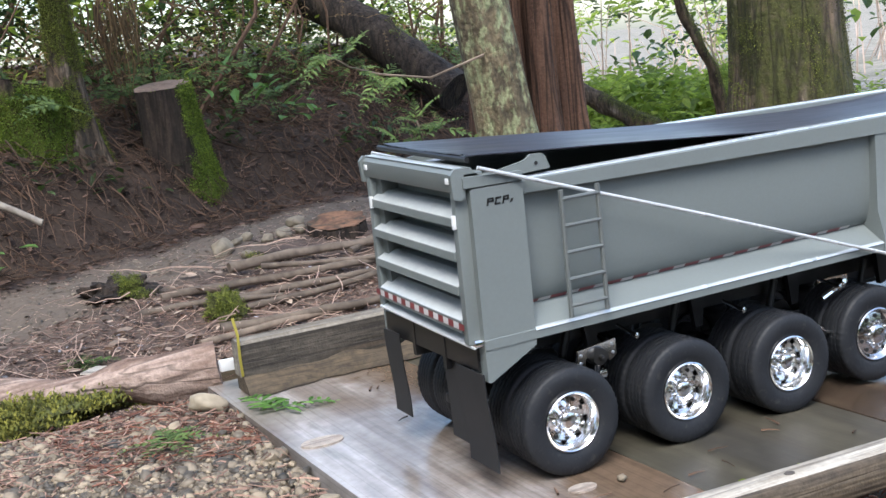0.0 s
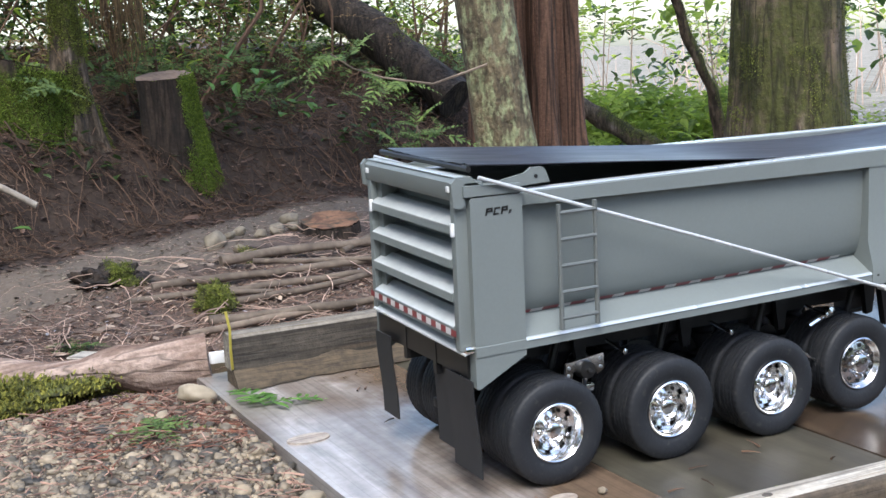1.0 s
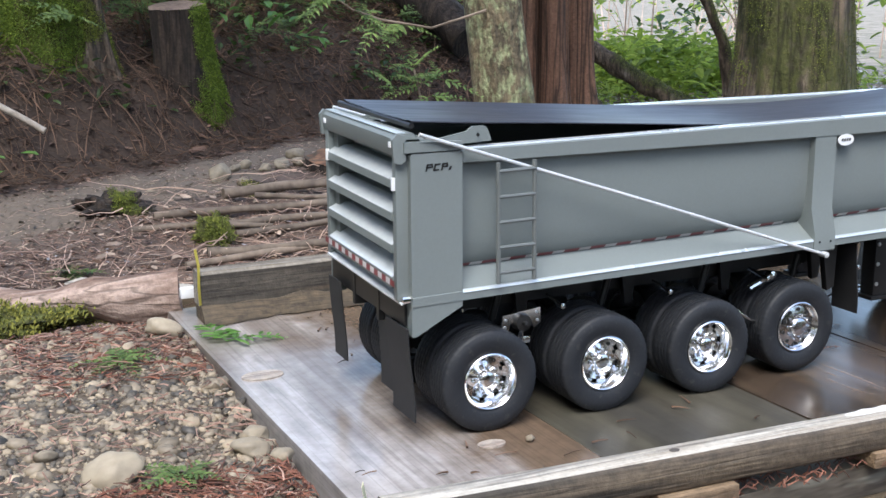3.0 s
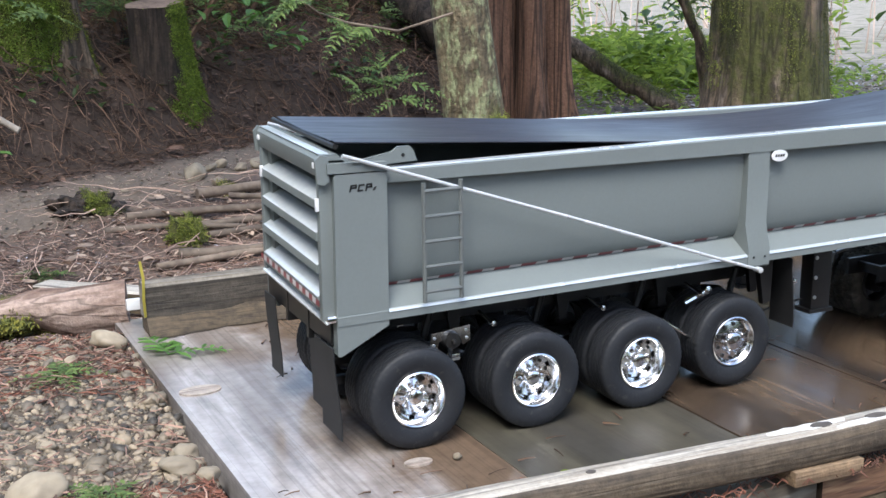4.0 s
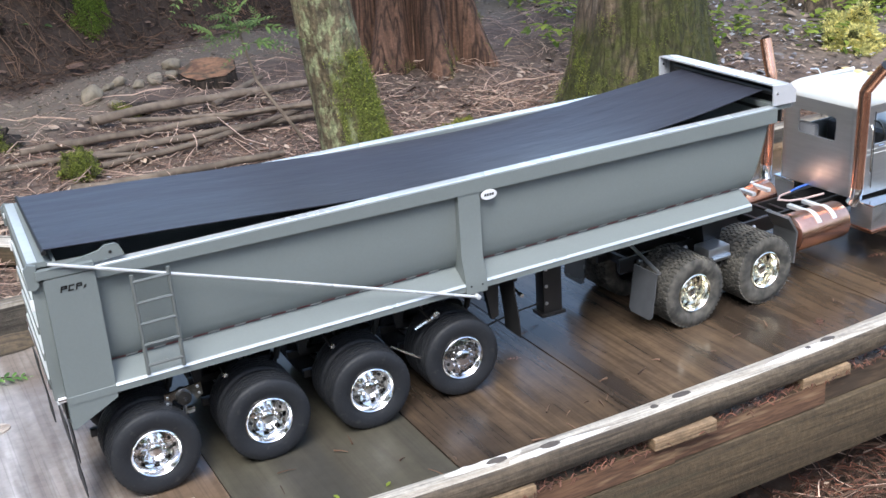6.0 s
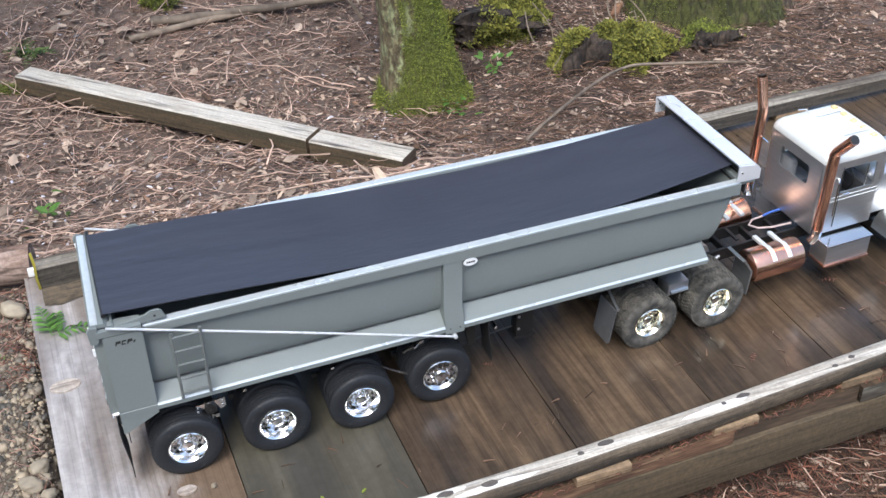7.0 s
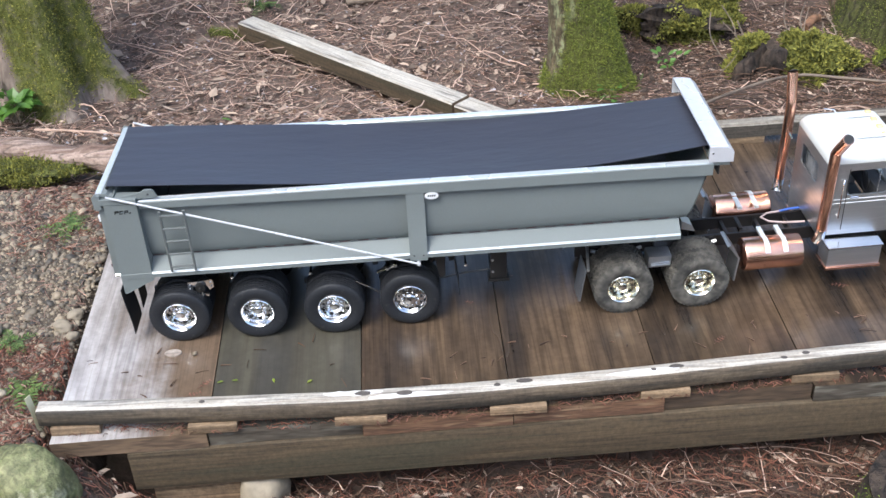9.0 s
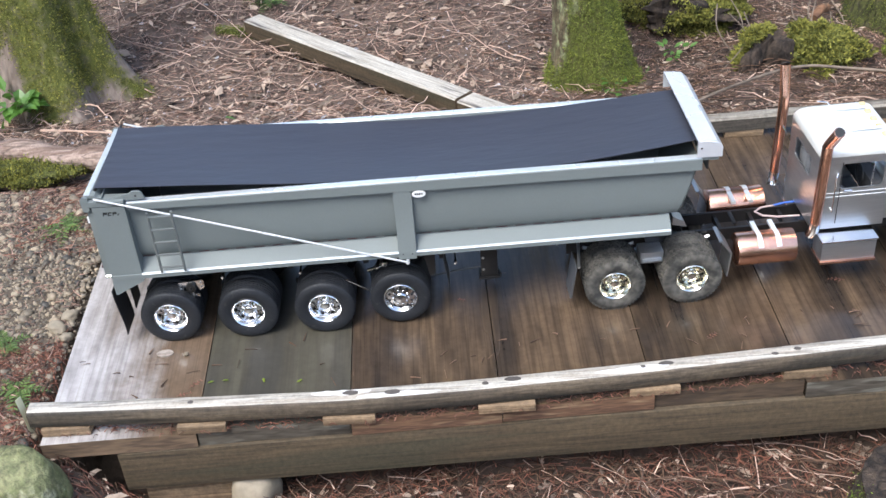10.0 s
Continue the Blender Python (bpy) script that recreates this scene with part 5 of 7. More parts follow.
        part("vent_divider", Soup().tube([(x1 - 0.038, y + sg * 0.0008, 0.228), (x1 - 0.038, y + sg * 0.0008, 0.280)], 0.0014, 6), M_CHROME, truck)
        part("grab_bar", Soup().tube([(x0 + 0.04, y + sg * 0.001, 0.262), (x0 + 0.035, y + sg * 0.008, 0.257), (x0 + 0.035, y + sg * 0.008, 0.175), (x0 + 0.04, y + sg * 0.001, 0.17)], 0.0016, 6), M_CHROME, truck)
    # windscreen frame, hood, wings, grille
    for y in (CY0, (CY0 + CY1) / 2 - 0.003, CY1 - 0.006):
        part("windscreen_post", Soup().prism([(x1 - 0.004, zt), (x1 + 0.004, zt), (x1 + 0.012, 0.232), (x1 + 0.002, 0.232)], "y", y, y + 0.006), M_STEEL, truck)
    part("hood", Soup().bm(shell(x1 - 0.002, 1.72, 0.125, 0.233, 0.070, W - 0.070, 0.02)), M_STEEL, truck, "long bare-metal hood", smooth=40)
    part("grille", Soup().box((1.719, 0.078, 0.10), (1.728, W - 0.078, 0.225), 0.003), M_CHROME, truck)
    part("bumper", Soup().box((1.725, 0.01, 0.055), (1.742, W - 0.01, 0.105), 0.005), M_CHROME, truck)
    for y0, y1, out in ((0.006, 0.075, -1), (W - 0.075, W - 0.006, 1)):
        rr = []
        for k in range(13):
            q = math.pi * (0.02 + 0.96 * k / 12)
            c, sn = math.cos(q), math.sin(q)
            rr.append([(1.64 - (0.078 + d) * c * (1.25 if c > 0 else 1), y, 0.075 + (0.078 + d) * sn) for d, y in ((0, y0), (0.003, y0), (0.003, y1), (0, y1))])
        part("wing", Soup().loft(rr), M_STEEL, truck, smooth=40)
        s = part("headlight", Soup().lathe([(0, -0.004), (0.012, -0.003), (0.015, 0.004), (0.012, 0.02), (0, 0.024)], 20).mesh("headlight", M_CHROME), None, truck, at=(1.715, (y0 + y1) / 2 - out * 0.015, 0.165), turn=(0, 0, math.pi / 2))


M_SEAT = material("grey_seat_cloth", (0.28, 0.28, 0.29), (0.2, 0.2, 0.21), 0.8, fine=120)
M_ROOF = material("satin_roof_metal", (0.72, 0.73, 0.71), (0.66, 0.67, 0.65), 0.38, metal=0.3, fine=60, coarse=9)
build_cab()


def build_tractor_chassis():
    for y in (0.098, W - 0.104):
        part("frame_rail", Soup().prism([(0.84, 0.090), (0.84, 0.116), (1.30, 0.116), (1.74, 0.112), (1.74, 0.085), (1.30, 0.088)], "y", y, y + 0.006), M_BLACK, truck)
    for x in (0.86, 1.0, 1.17, 1.245, 1.31):
        part("cross_member", Soup().box((x, 0.10, 0.094), (x + 0.008, W - 0.10, 0.110), 0.001), M_BLACK, truck)
    part("fifth_wheel", Soup().prism([(0.985, 0.158), (0.985, 0.164), (1.055, 0.164), (1.065, 0.158), (1.05, 0.150), (1.04, 0.116), (1.005, 0.116), (1.0, 0.150)], "y", 0.07, W - 0.07), M_BLACK, truck)
    part("deck_plate", Soup().prism([(1.052, 0.176), (1.052, 0.196), (1.075, 0.183), (1.082, 0.168)], "y", 0.045, 0.075), M_STEEL, truck)
    for x in (0.928, 1.090):
        wheel(truck, x, 0.003, -1, "drive", label="dusty knobbly tyre on a warm chrome rim")
        wheel(truck, x, 0.049, -1, "inner_drive")
        wheel(truck, x, W - 0.003, 1, "drive", label="dusty knobbly tyre on a warm chrome rim")
        wheel(truck, x, W - 0.049, 1, "inner_drive")
        part("axle", Soup().tube([(x, 0.03, R), (x, W - 0.03, R)], 0.009, 12).lathe([(0, -0.02), (0.016, -0.018), (0.02, 0), (0.016, 0.018), (0, 0.02)], 16, at=(x, W / 2, R)), M_BLACK, truck)
        for y in (0.09, W - 0.09):
            part("leaf_spring", Soup().tube([(x - 0.055, y, 0.108), (x, y, 0.09), (x + 0.055, y, 0.108)], 0.004, 6), M_STEEL, truck)
    for y in (0.035, W - 0.075):
        part("spring_hanger", Soup().box((0.985, y, 0.09), (1.035, y + 0.04, 0.118), 0.004).tube([(0.99, y - 0.003, 0.1), (1.03, y - 0.003, 0.1)], 0.004, 8), M_STEEL, truck, "bright spring hanger")
    wheel(truck, 1.64, 0.014, -1, "steer", label="black tyre on a chrome front rim")
    wheel(truck, 1.64, W - 0.014, 1, "steer", label="black tyre on a chrome front rim")
    part("axle", Soup().tube([(1.64, 0.05, R), (1.64, W - 0.05, R)], 0.008, 12), M_BLACK, truck)
    for y0, y1 in ((0.006, 0.066), (W - 0.066, W - 0.006)):
        fl = Soup().loft([[(0.846 - 0.012 * f, y0 + (0.006 if f > 0.95 else 0), 0.118 - 0.082 * f), (0.846 - 0.012 * f, y1 - (0.006 if f > 0.95 else 0), 0.118 - 0.082 * f), (0.8485 - 0.012 * f, y1 - (0.006 if f > 0.95 else 0), 0.118 - 0.082 * f), (0.8485 - 0.012 * f, y0 + (0.006 if f > 0.95 else 0), 0.118 - 0.082 * f)] for f in (0, 0.3, 0.6, 0.93, 1.0)])
        part("mud_flap", fl, M_FLAP_GREY, truck, "dull grey mud flap plate")
        part("flap_bracket", Soup().tube([(0.852, y0, 0.118), (0.865, 0.1 if y0 < 0.1 else W - 0.1, 0.138)], 0.003, 8), M_STEEL, truck)
        # slanted guard plate ahead of the drive wheels
        part("guard_plate", Soup().prism([(1.143, 0.146), (1.150, 0.148), (1.172, 0.114), (1.166, 0.056), (1.1635, 0.056), (1.1685, 0.113), (1.147, 0.144)], "y", y0 + 0.004, y1), M_STEEL, truck, "bent bare-metal guard plate")
        yc = 0.050 if y0 < 0.1 else W - 0.050
        tank = part("fuel_tank", Soup().lathe([(0, 0), (0.030, 0.0005), (0.0345, 0.003), (0.0355, 0.006), (0.0355, 0.122), (0.0345, 0.125), (0.030, 0.1275), (0, 0.128)], 40).mesh("fuel_tank", M_COPPER), None, truck, "polished copper fuel tank", at=(1.315 if y0 < 0.1 else 1.296, yc, 0.095 if y0 < 0.1 else 0.102), turn=(0, 0, math.pi / 2))
        for d in (0.036, 0.074):
            st = Soup()
            arc = [math.radians(90 + (1 if y0 < 0.1 else -1) * (58 - 8 * k)) for k in range(9)]
            st.loft([[(r * math.cos(q), y, r * math.sin(q)) for r, y in ((0.035, d), (0.0368, d), (0.0368, d + 0.010), (0.035, d + 0.010))] for q in arc])
            st.box((-0.004 + 0.0, d, 0.028), (0.048 if y0 < 0.1 else 0.03, d + 0.010, 0.0350), 0.001) if y0 < 0.1 else st.box((-0.048, d, 0.028), (0.004, d + 0.010, 0.0350), 0.001)
            part("strap", st, M_BUMPER, tank, "bright tank strap")
        # exhaust stacks with elbows turned outwards
        ys, out = (0.040, -1) if y0 < 0.1 else (W - 0.012, 1)
        xs, over, rise = (1.355, 0.040, 0.046) if y0 < 0.1 else (1.335, 0.022, 0.060)
        stack = part("exhaust_pipe", Soup().tube([(xs - 0.004, ys, 0.150), (xs - 0.001, ys, 0.27), (xs, ys, 0.332), (xs + 0.001, ys + out * 0.004, 0.340), (xs + 0.002, ys + out * over, 0.340 + rise)], 0.0112, 20), M_COPPER, truck, "polished copper exhaust stack")
        part("elbow", Soup().tube([(xs - 0.010, ys + out * -0.006, 0.119), (xs - 0.006, ys, 0.132), (xs - 0.004, ys, 0.150)], 0.0118, 16), M_CHROME, stack)
        part("mouth", Soup().tube([(xs + 0.002, ys + out * (over + 0.0005), 0.3405 + rise), (xs + 0.002, ys + out * (over + 0.0014), 0.3413 + rise)], 0.0098, 16), M_INK, stack)
        part("stack_clamp", Soup().tube([(xs, ys, 0.272), (xs - 0.004, CY0 + 0.02 if out < 0 else CY1 - 0.02, 0.272)], 0.002, 6), M_CHROME, stack)
        # step boxes under the doors
        yb = (0.008, 0.060) if y0 < 0.1 else (W - 0.060, W - 0.008)
        step = part("step_box", Soup().box((1.360, yb[0], 0.072), (1.474, yb[1], 0.118), 0.002), M_STEEL, truck, "bare-metal step box")
        part("copper_edge", Soup().box((1.358, yb[0] - 0.003, 0.066), (1.476, yb[1] + 0.003, 0.0715), 0.001), M_COPPER, step)
        part("tread", Soup().box((1.358, yb[0] - 0.003, 0.1185), (1.476, yb[1] + 0.003, 0.122), 0.001), M_CHROME, step)
    part("air_hose", Soup().tube([(1.305, 0.160, 0.122), (1.275, 0.158, 0.1205), (1.258, 0.146, 0.1195), (1.27, 0.128, 0.1195), (1.30, 0.119, 0.1195), (1.345, 0.114, 0.121)], 0.0022, 8), M_HOSE, truck, "pale coiled air hose")
    part("air_hose", Soup().tube([(1.352, 0.160, 0.127), (1.328, 0.162, 0.125), (1.303, 0.160, 0.122)], 0.0024, 8), M_BLUE, truck, "blue air hose")
    part("catwalk_bar", Soup().box((1.20, 0.11, 0.1165), (1.208, W - 0.11, 0.121), 0.001), M_BLACK, truck)


M_FLAP_GREY = material("dull_grey_plate", (0.16, 0.165, 0.175), (0.12, 0.125, 0.13), 0.3, metal=0.5, fine=60)
M_HOSE = material("pale_hose", (0.55, 0.42, 0.40), (0.42, 0.33, 0.32), 0.5)
M_BLUE = material("blue_hose", (0.05, 0.14, 0.5), (0.05, 0.11, 0.4), 0.4)
build_tractor_chassis()


# ---- trees, stumps and logs ----
def trunk_soup(x, y, z0, height, radius, flare, flutes=0.0, lean=(0, 0), seed=0, n=96, levels=48, lobes=0.0, reach=0.22):
    rings = []
    grain = 0.022 if lobes else 0.008
    for k in range(levels + 1):
        f = (k / levels) ** 2.5
        h = f * height
        r = radius * (1 - 0.45 * h / max(height, 3)) + flare * math.exp(-h / reach)
        ring = []
        for j in range(n):
            q = 2 * math.pi * j / n
            w = 1 + lobes * (abs(math.sin(q * 4 + seed + 0.15 * h + 0.5 * math.sin(q + seed))) ** 0.7 - 0.7) + 0.25 * lobes * (abs(math.sin(q * 7.5 + seed)) ** 0.6 - 0.7) + flutes * (math.sin(q * 5 + seed) + 0.6 * math.sin(q * 8 + seed * 2)) * (0.6 + 0.8 * math.exp(-h / 0.35)) + 0.10 * noise.noise((math.cos(q) * 2.2, math.sin(q) * 2.2, h * 1.6 + seed)) + 0.03 * noise.noise((math.cos(q) * 9, math.sin(q) * 9, h * 5 + seed)) + grain * noise.noise((math.cos(q) * 22, math.sin(q) * 22, h * 2.5 + seed))
            ring.append((x + lean[0] * h + r * w * math.cos(q), y + lean[1] * h + r * w * math.sin(q), z0 - 0.06 + h))
        rings.append(ring)
    return Soup().loft(rings)


def moss_on(soup, seed, count, test, size=0.02):
    """Tufts of moss set on the faces that pass a test."""
    rng = random.Random(seed)
    out = Soup()
    faces = [f for f in soup.f if len(f) == 4]
    cents = []
    for f in faces:
        p = [Vector(soup.v[i]) for i in f]
        c = sum(p, Vector()) / 4
        nrm = (p[1] - p[0]).cross(p[3] - p[0])
        if nrm.length > 1e-9 and test(c, nrm.normalized()):
            cents.append((p, nrm.normalized(), nrm.length))
    if not cents:
        return out
    weights = [a for _, _, a in cents]
    for p, nrm, _ in rng.choices(cents, weights, k=count):
        u, v = rng.random(), rng.random()
        c = p[0] * (1 - u) * (1 - v) + p[1] * u * (1 - v) + p[2] * u * v + p[3] * (1 - u) * v
        for _ in range(6):
            d = (nrm * 0.6 + Vector((rng.uniform(-0.8, 0.8), rng.uniform(-0.8, 0.8), rng.uniform(-0.9, 0.7)))).normalized()
            s = size * rng.uniform(0.15, 0.38)
            out.leaf(c - nrm * 0.002 + Vector((rng.gauss(0, 0.008), rng.gauss(0, 0.008), rng.gauss(0, 0.008))), d, Vector((rng.uniform(-1, 1), rng.uniform(-1, 1), rng.uniform(-1, 1))), s, s * 0.45)
    return out


def moss_weight(me, test):
    """Marks where moss grows on a mesh, for the bark to take up."""
    at = me.color_attributes.new("moss", "FLOAT_COLOR", "POINT")
    w = np.array([1.0 if test(v.co.copy(), v.normal.copy()) else 0.0 for v in me.vertices])
    ends = np.array([tuple(e.vertices) for e in me.edges])
    count = np.maximum(1, np.bincount(ends.ravel(), minlength=len(w)))
    for _ in range(2):
        total = np.bincount(ends[:, 0], w[ends[:, 1]], len(w)) + np.bincount(ends[:, 1], w[ends[:, 0]], len(w))
        w = 0.5 * w + 0.5 * total / count
    at.data.foreach_set("color", np.column_stack([w, w, w, np.ones_like(w)]).ravel())


def crown_soup(x, y, z0, z1, spread, seed, leaves):
    """Unseen boughs round a trunk to shade the bank, cut short towards the bridge."""
    rng = random.Random(seed)
    limbs, crown = Soup(), Soup()
    for k in range(22):
        z = z0 + (z1 - z0) * (k / 22) ** 1.5
        q = rng.uniform(0, 6.28)
        ln = spread * (1 - 0.6 * k / 22) * rng.uniform(0.7, 1.1)
        e = Vector((x + ln * math.cos(q), min(max(0.9, y + ln * math.sin(q)), 3.5), z + rng.uniform(-0.3, 0.3)))
        b = Vector((x, y, z))
        limbs.tube([b, b.lerp(e, 0.5) + Vector((0, 0, 0.15)), e], 0.05, 6, taper=0.01)
        for _ in range(leaves):
            c = b.lerp(e, rng.uniform(0.2, 1.0)) + Vector((rng.gauss(0, 0.3), rng.gauss(0, 0.25), rng.gauss(0, 0.15)))
            crown.leaf(c, Vector((rng.uniform(-1, 1), rng.uniform(-1, 1), rng.uniform(-0.5, 0.2))), (0, 0, 1), rng.uniform(0.15, 0.35), rng.uniform(0.07, 0.13))
    return limbs, crown


def tree(label, x, y, height, radius, flare, bark, flutes=0.0, lean=(0, 0), seed=1, moss=None, crown=True, spread=2.4, lobes=0.0, low=2.7, reach=0.22, edge=None, moss_mat=M_MOSS):
    z0 = ground_z(x, y)
    t = thing("tree", label, "tree", group="forest trees")
    s = trunk_soup(x, y, z0, height, radius, flare, flutes, lean, seed, lobes=lobes, reach=reach)
    tr = part("trunk", s, bark, t, smooth=60)
    if moss:
        moss_weight(tr.data, moss[1])
        part("moss", moss_on(s, seed, moss[0], moss[1], moss[2]), moss_mat, t, "green moss", smooth=0)["kind"] = "stuff"
    if edge:
        part("moss", moss_on(s, seed + 50, edge[0], edge[1], edge[2]), M_MOSS, t, "bright moss along the root flare", smooth=0)["kind"] = "stuff"
    if crown:
        limbs, leaves = crown_soup(x + lean[0] * height, y + lean[1] * height + 0.0, low, height, spread, seed, 34)
        part("limb", limbs, bark, t)
        part("crown", leaves, M_FROND, t, smooth=0)["kind"] = "stuff"
    return t


tree("straight trunk with grey-green lichen and a mossy foot", 1.135, 1.93, 7.0, 0.092, 0.115, M_BARK_LICHEN, lean=(-0.12, 0.05), seed=3, reach=0.24,
     moss=(12000, lambda c, n: c.z < 0.12 + 0.25 * noise.noise(c * 5) and n.x * 0.8 - n.y * 0.5 > -0.1 + 0.5 * noise.noise(c * 7) + 0.9 * max(0.0, c.z + 0.30) or c.z < -0.36 and noise.noise(c * 6) > -0.2, 0.022))
tree("red-brown cedar trunk with stringy fluted bark", 2.20, 3.82, 9.0, 0.208, 0.14, M_BARK_CEDAR, flutes=0.02, seed=5, lobes=0.9, reach=0.3,
     moss=(900, lambda c, n: c.z < -0.1 and n.x > 0.2 and noise.noise(c * 7) > 0.0, 0.025))
tree("stout old trunk with furrowed bark and velvety moss darkened for shade", 2.57, 2.42, 9.0, 0.218, 0.22, M_BARK_MOSSY, flutes=0.05, seed=9, reach=0.32, moss_mat=M_MOSS_DARK,
     moss=(11000, lambda c, n: c.z < 1.6 and n.y < 0.5 and noise.noise(c * 3) + 0.5 * noise.noise(c * 9) > -0.42 - 0.15 * n.x, 0.02),
     edge=(2600, lambda c, n: c.z < 0.5 and n.x < -0.35 and n.y < 0.3 and noise.noise(c * 6) > 0.0, 0.02))
tree("mossy trunk at the edge of the clearing", 4.60, 3.42, 9.0, 0.20, 0.17, M_BARK_MOSSY, flutes=0.05, seed=12,
     moss=(6500, lambda c, n: c.z < 1.0 and n.x - 0.4 * n.y > 0.1 + 0.4 * noise.noise(c * 4), 0.03))
tree("slim bare trunk beyond the stout tree", 4.9, 4.9, 7.0, 0.05, 0.03, M_BARK_LICHEN, seed=13, crown=False)
tree("broad mossy tree foot with grey bark", -0.93, 2.12, 7.0, 0.17, 0.20, M_BARK_GREY, flutes=0.09, seed=14, moss_mat=M_MOSS_OLIVE, reach=0.25,
     moss=(11000, lambda c, n: c.z < 0.8 and n.y < 0.4 and c.z > -0.4 + 0.2 * noise.noise(c * 5) and noise.noise(Vector((c.x * 5, c.y * 5, c.z * 1.5 + 3))) > -0.2, 0.026), spread=1.8, low=5.0)



def stump(label, x, y, height, radius, flare, bark, seed, slant=0.0, moss=None, cut=M_CUT, name="stump", sink=0.0, face=0.0, lean=(0, 0)):
    z0 = ground_z(x, y) - sink
    height += sink
    t = thing(name, label, "stump", group="stumps")
    s = trunk_soup(x, y, z0, height, radius, flare, 0.05, lean, seed, n=48, levels=20)
    n = 48
    s.v = [(a, b, c + (slant * (a - x) + face * (b - y) if i >= len(s.v) - 2 * n else 0)) for i, (a, b, c) in enumerate(s.v)]
    body = Soup()
    body.v, body.f = s.v, s.f[:-1]
    body.s = [0] * len(body.f)
    tr = part("trunk", body, bark, t, smooth=60)
    if moss:
        moss_weight(tr.data, moss[1])
    top = Soup()
    ring = s.v[-n:]
    cx = Vector((sum(p[0] for p in ring) / n, sum(p[1] for p in ring) / n, sum(p[2] for p in ring) / n))
    rings = [[tuple(cx.lerp(Vector(p), f) + Vector((0, 0, 0.004 + 0.006 * noise.noise((p[0] * 20 * f, p[1] * 20 * f, seed))))) for p in ring] for f in (1.0, 0.8, 0.55, 0.3, 0.1)]
    top.loft(rings, caps=True)
    part("cut_face", top, cut, t, "sawn face", smooth=60)
    if moss:
        part("moss", moss_on(body, seed, moss[0], moss[1], moss[2] * 1.35), M_MOSS_BRIGHT, t, "bright green moss", smooth=0)["kind"] = "stuff"
    return t


M_CUT_GREY = material("weathered_cut", (0.27, 0.19, 0.14), (0.15, 0.1, 0.075), 0.8, fine=50, coarse=9, amount=0.8, bump=0.003)
stump("tall sawn stump with one mossy side on the bank", 0.675, 4.68, 0.46, 0.142, 0.06, M_BARK_DARK, 21, 0.10, moss=(7000, lambda c, n: n.x > 0.35 + 0.45 * noise.noise(c * 6) or c.z < 0.1 and n.x > -0.2 + 0.5 * noise.noise(c * 6), 0.026), cut=M_CUT_GREY, sink=0.14, face=0.14, lean=(-0.10, 0.0))
stump("broad broken stump thick with moss on the bank", 0.01, 4.66, 0.36, 0.20, 0.06, M_BARK_DARK, 29, -0.3, moss=(9000, lambda c, n: n.y < 0.6 and noise.noise(c * 4) > -0.3, 0.028), cut=M_BARK_DARK, sink=0.2)
tree("slim mossy trunk on the bank", 0.165, 4.62, 5.0, 0.058, 0.10, M_BARK_MOSSY, flutes=0.08, seed=16, reach=0.3, moss=(7000, lambda c, n: c.z < 1.2 and n.y < 0.5 and noise.noise(c * 5) > -0.12, 0.026), crown=False)
stump("low stump with a reddish sawn face beside the path", 1.09, 3.68, 0.11, 0.118, 0.02, M_BARK_DARK, 25, 0.08, face=0.16)
stump("dark mossy stump beside the bridge beam", 1.50, -0.47, 0.20, 0.16, 0.05, M_BARK_DARK, 27, 0.1, moss=(700, lambda c, n: noise.noise(c * 9) > 0.2, 0.014), cut=M_BARK_DARK)


def log(label, pts, radius, mat, name="log", seed=0, group="", taper=None, n=14, moss=None, torn=0.35):
    rng = random.Random(seed)
    pts = [Vector(p) for p in pts]
    dense = []
    for k in range(len(pts) - 1):
        p0, p1, p2, p3 = pts[max(k - 1, 0)], pts[k], pts[k + 1], pts[min(k + 2, len(pts) - 1)]
        for j in range(8):
            f = j / 8
            dense.append(0.5 * (2 * p1 + (p2 - p0) * f + (2 * p0 - 5 * p1 + 4 * p2 - p3) * f * f + (3 * p1 - p0 - 3 * p2 + p3) * f ** 3))
    dense.append(pts[-1])
    s = Soup().tube(dense, radius, n, taper=taper)
    s.v = [tuple(Vector(p) + Vector((noise.noise(Vector(p) * 9), noise.noise(Vector(p) * 9 + Vector((5, 0, 0))), noise.noise(Vector(p) * 9 + Vector((0, 9, 0))))) * radius * torn) for p in s.v]
    ob = lone(name, s, mat, label, "log" if radius > 0.02 else "branch", group=group, smooth=50)
    if moss:
        moss_weight(ob.data, moss[1])
        part("moss", moss_on(s, seed, moss[0], moss[1], moss[2]), M_MOSS, ob, "green moss", smooth=0)["kind"] = "stuff"
    return ob


log("weathered rotten log bordering the gravel", [(-1.25, 0.98, 0.022), (-0.75, 0.87, 0.02), (-0.5, 0.805, 0.012), (-0.222, 0.735, 0.018)], 0.036, M_OLD_LOG, seed=2, torn=0.75, n=22)
log("fallen mossy trunk leaning down the bank", [(1.75, 6.9, 1.22), (2.02, 6.2, 0.92), (2.25, 5.7, 0.60), (2.5, 5.2, 0.24)], 0.13, M_BARK_DARK, seed=4, moss=(500, lambda c, n: n.z > 0.2 and noise.noise(c * 3) > 0.15, 0.03))
log("mossy fallen log slanting down the end of the bank", [(2.9, 5.15, 0.36), (3.2, 4.95, 0.17), (3.45, 4.75, -0.02), (3.75, 4.5, -0.24)], 0.055, M_BARK_MOSSY, seed=6, moss=(1600, lambda c, n: n.z > 0.1 and noise.noise(c * 4) > -0.2, 0.026))
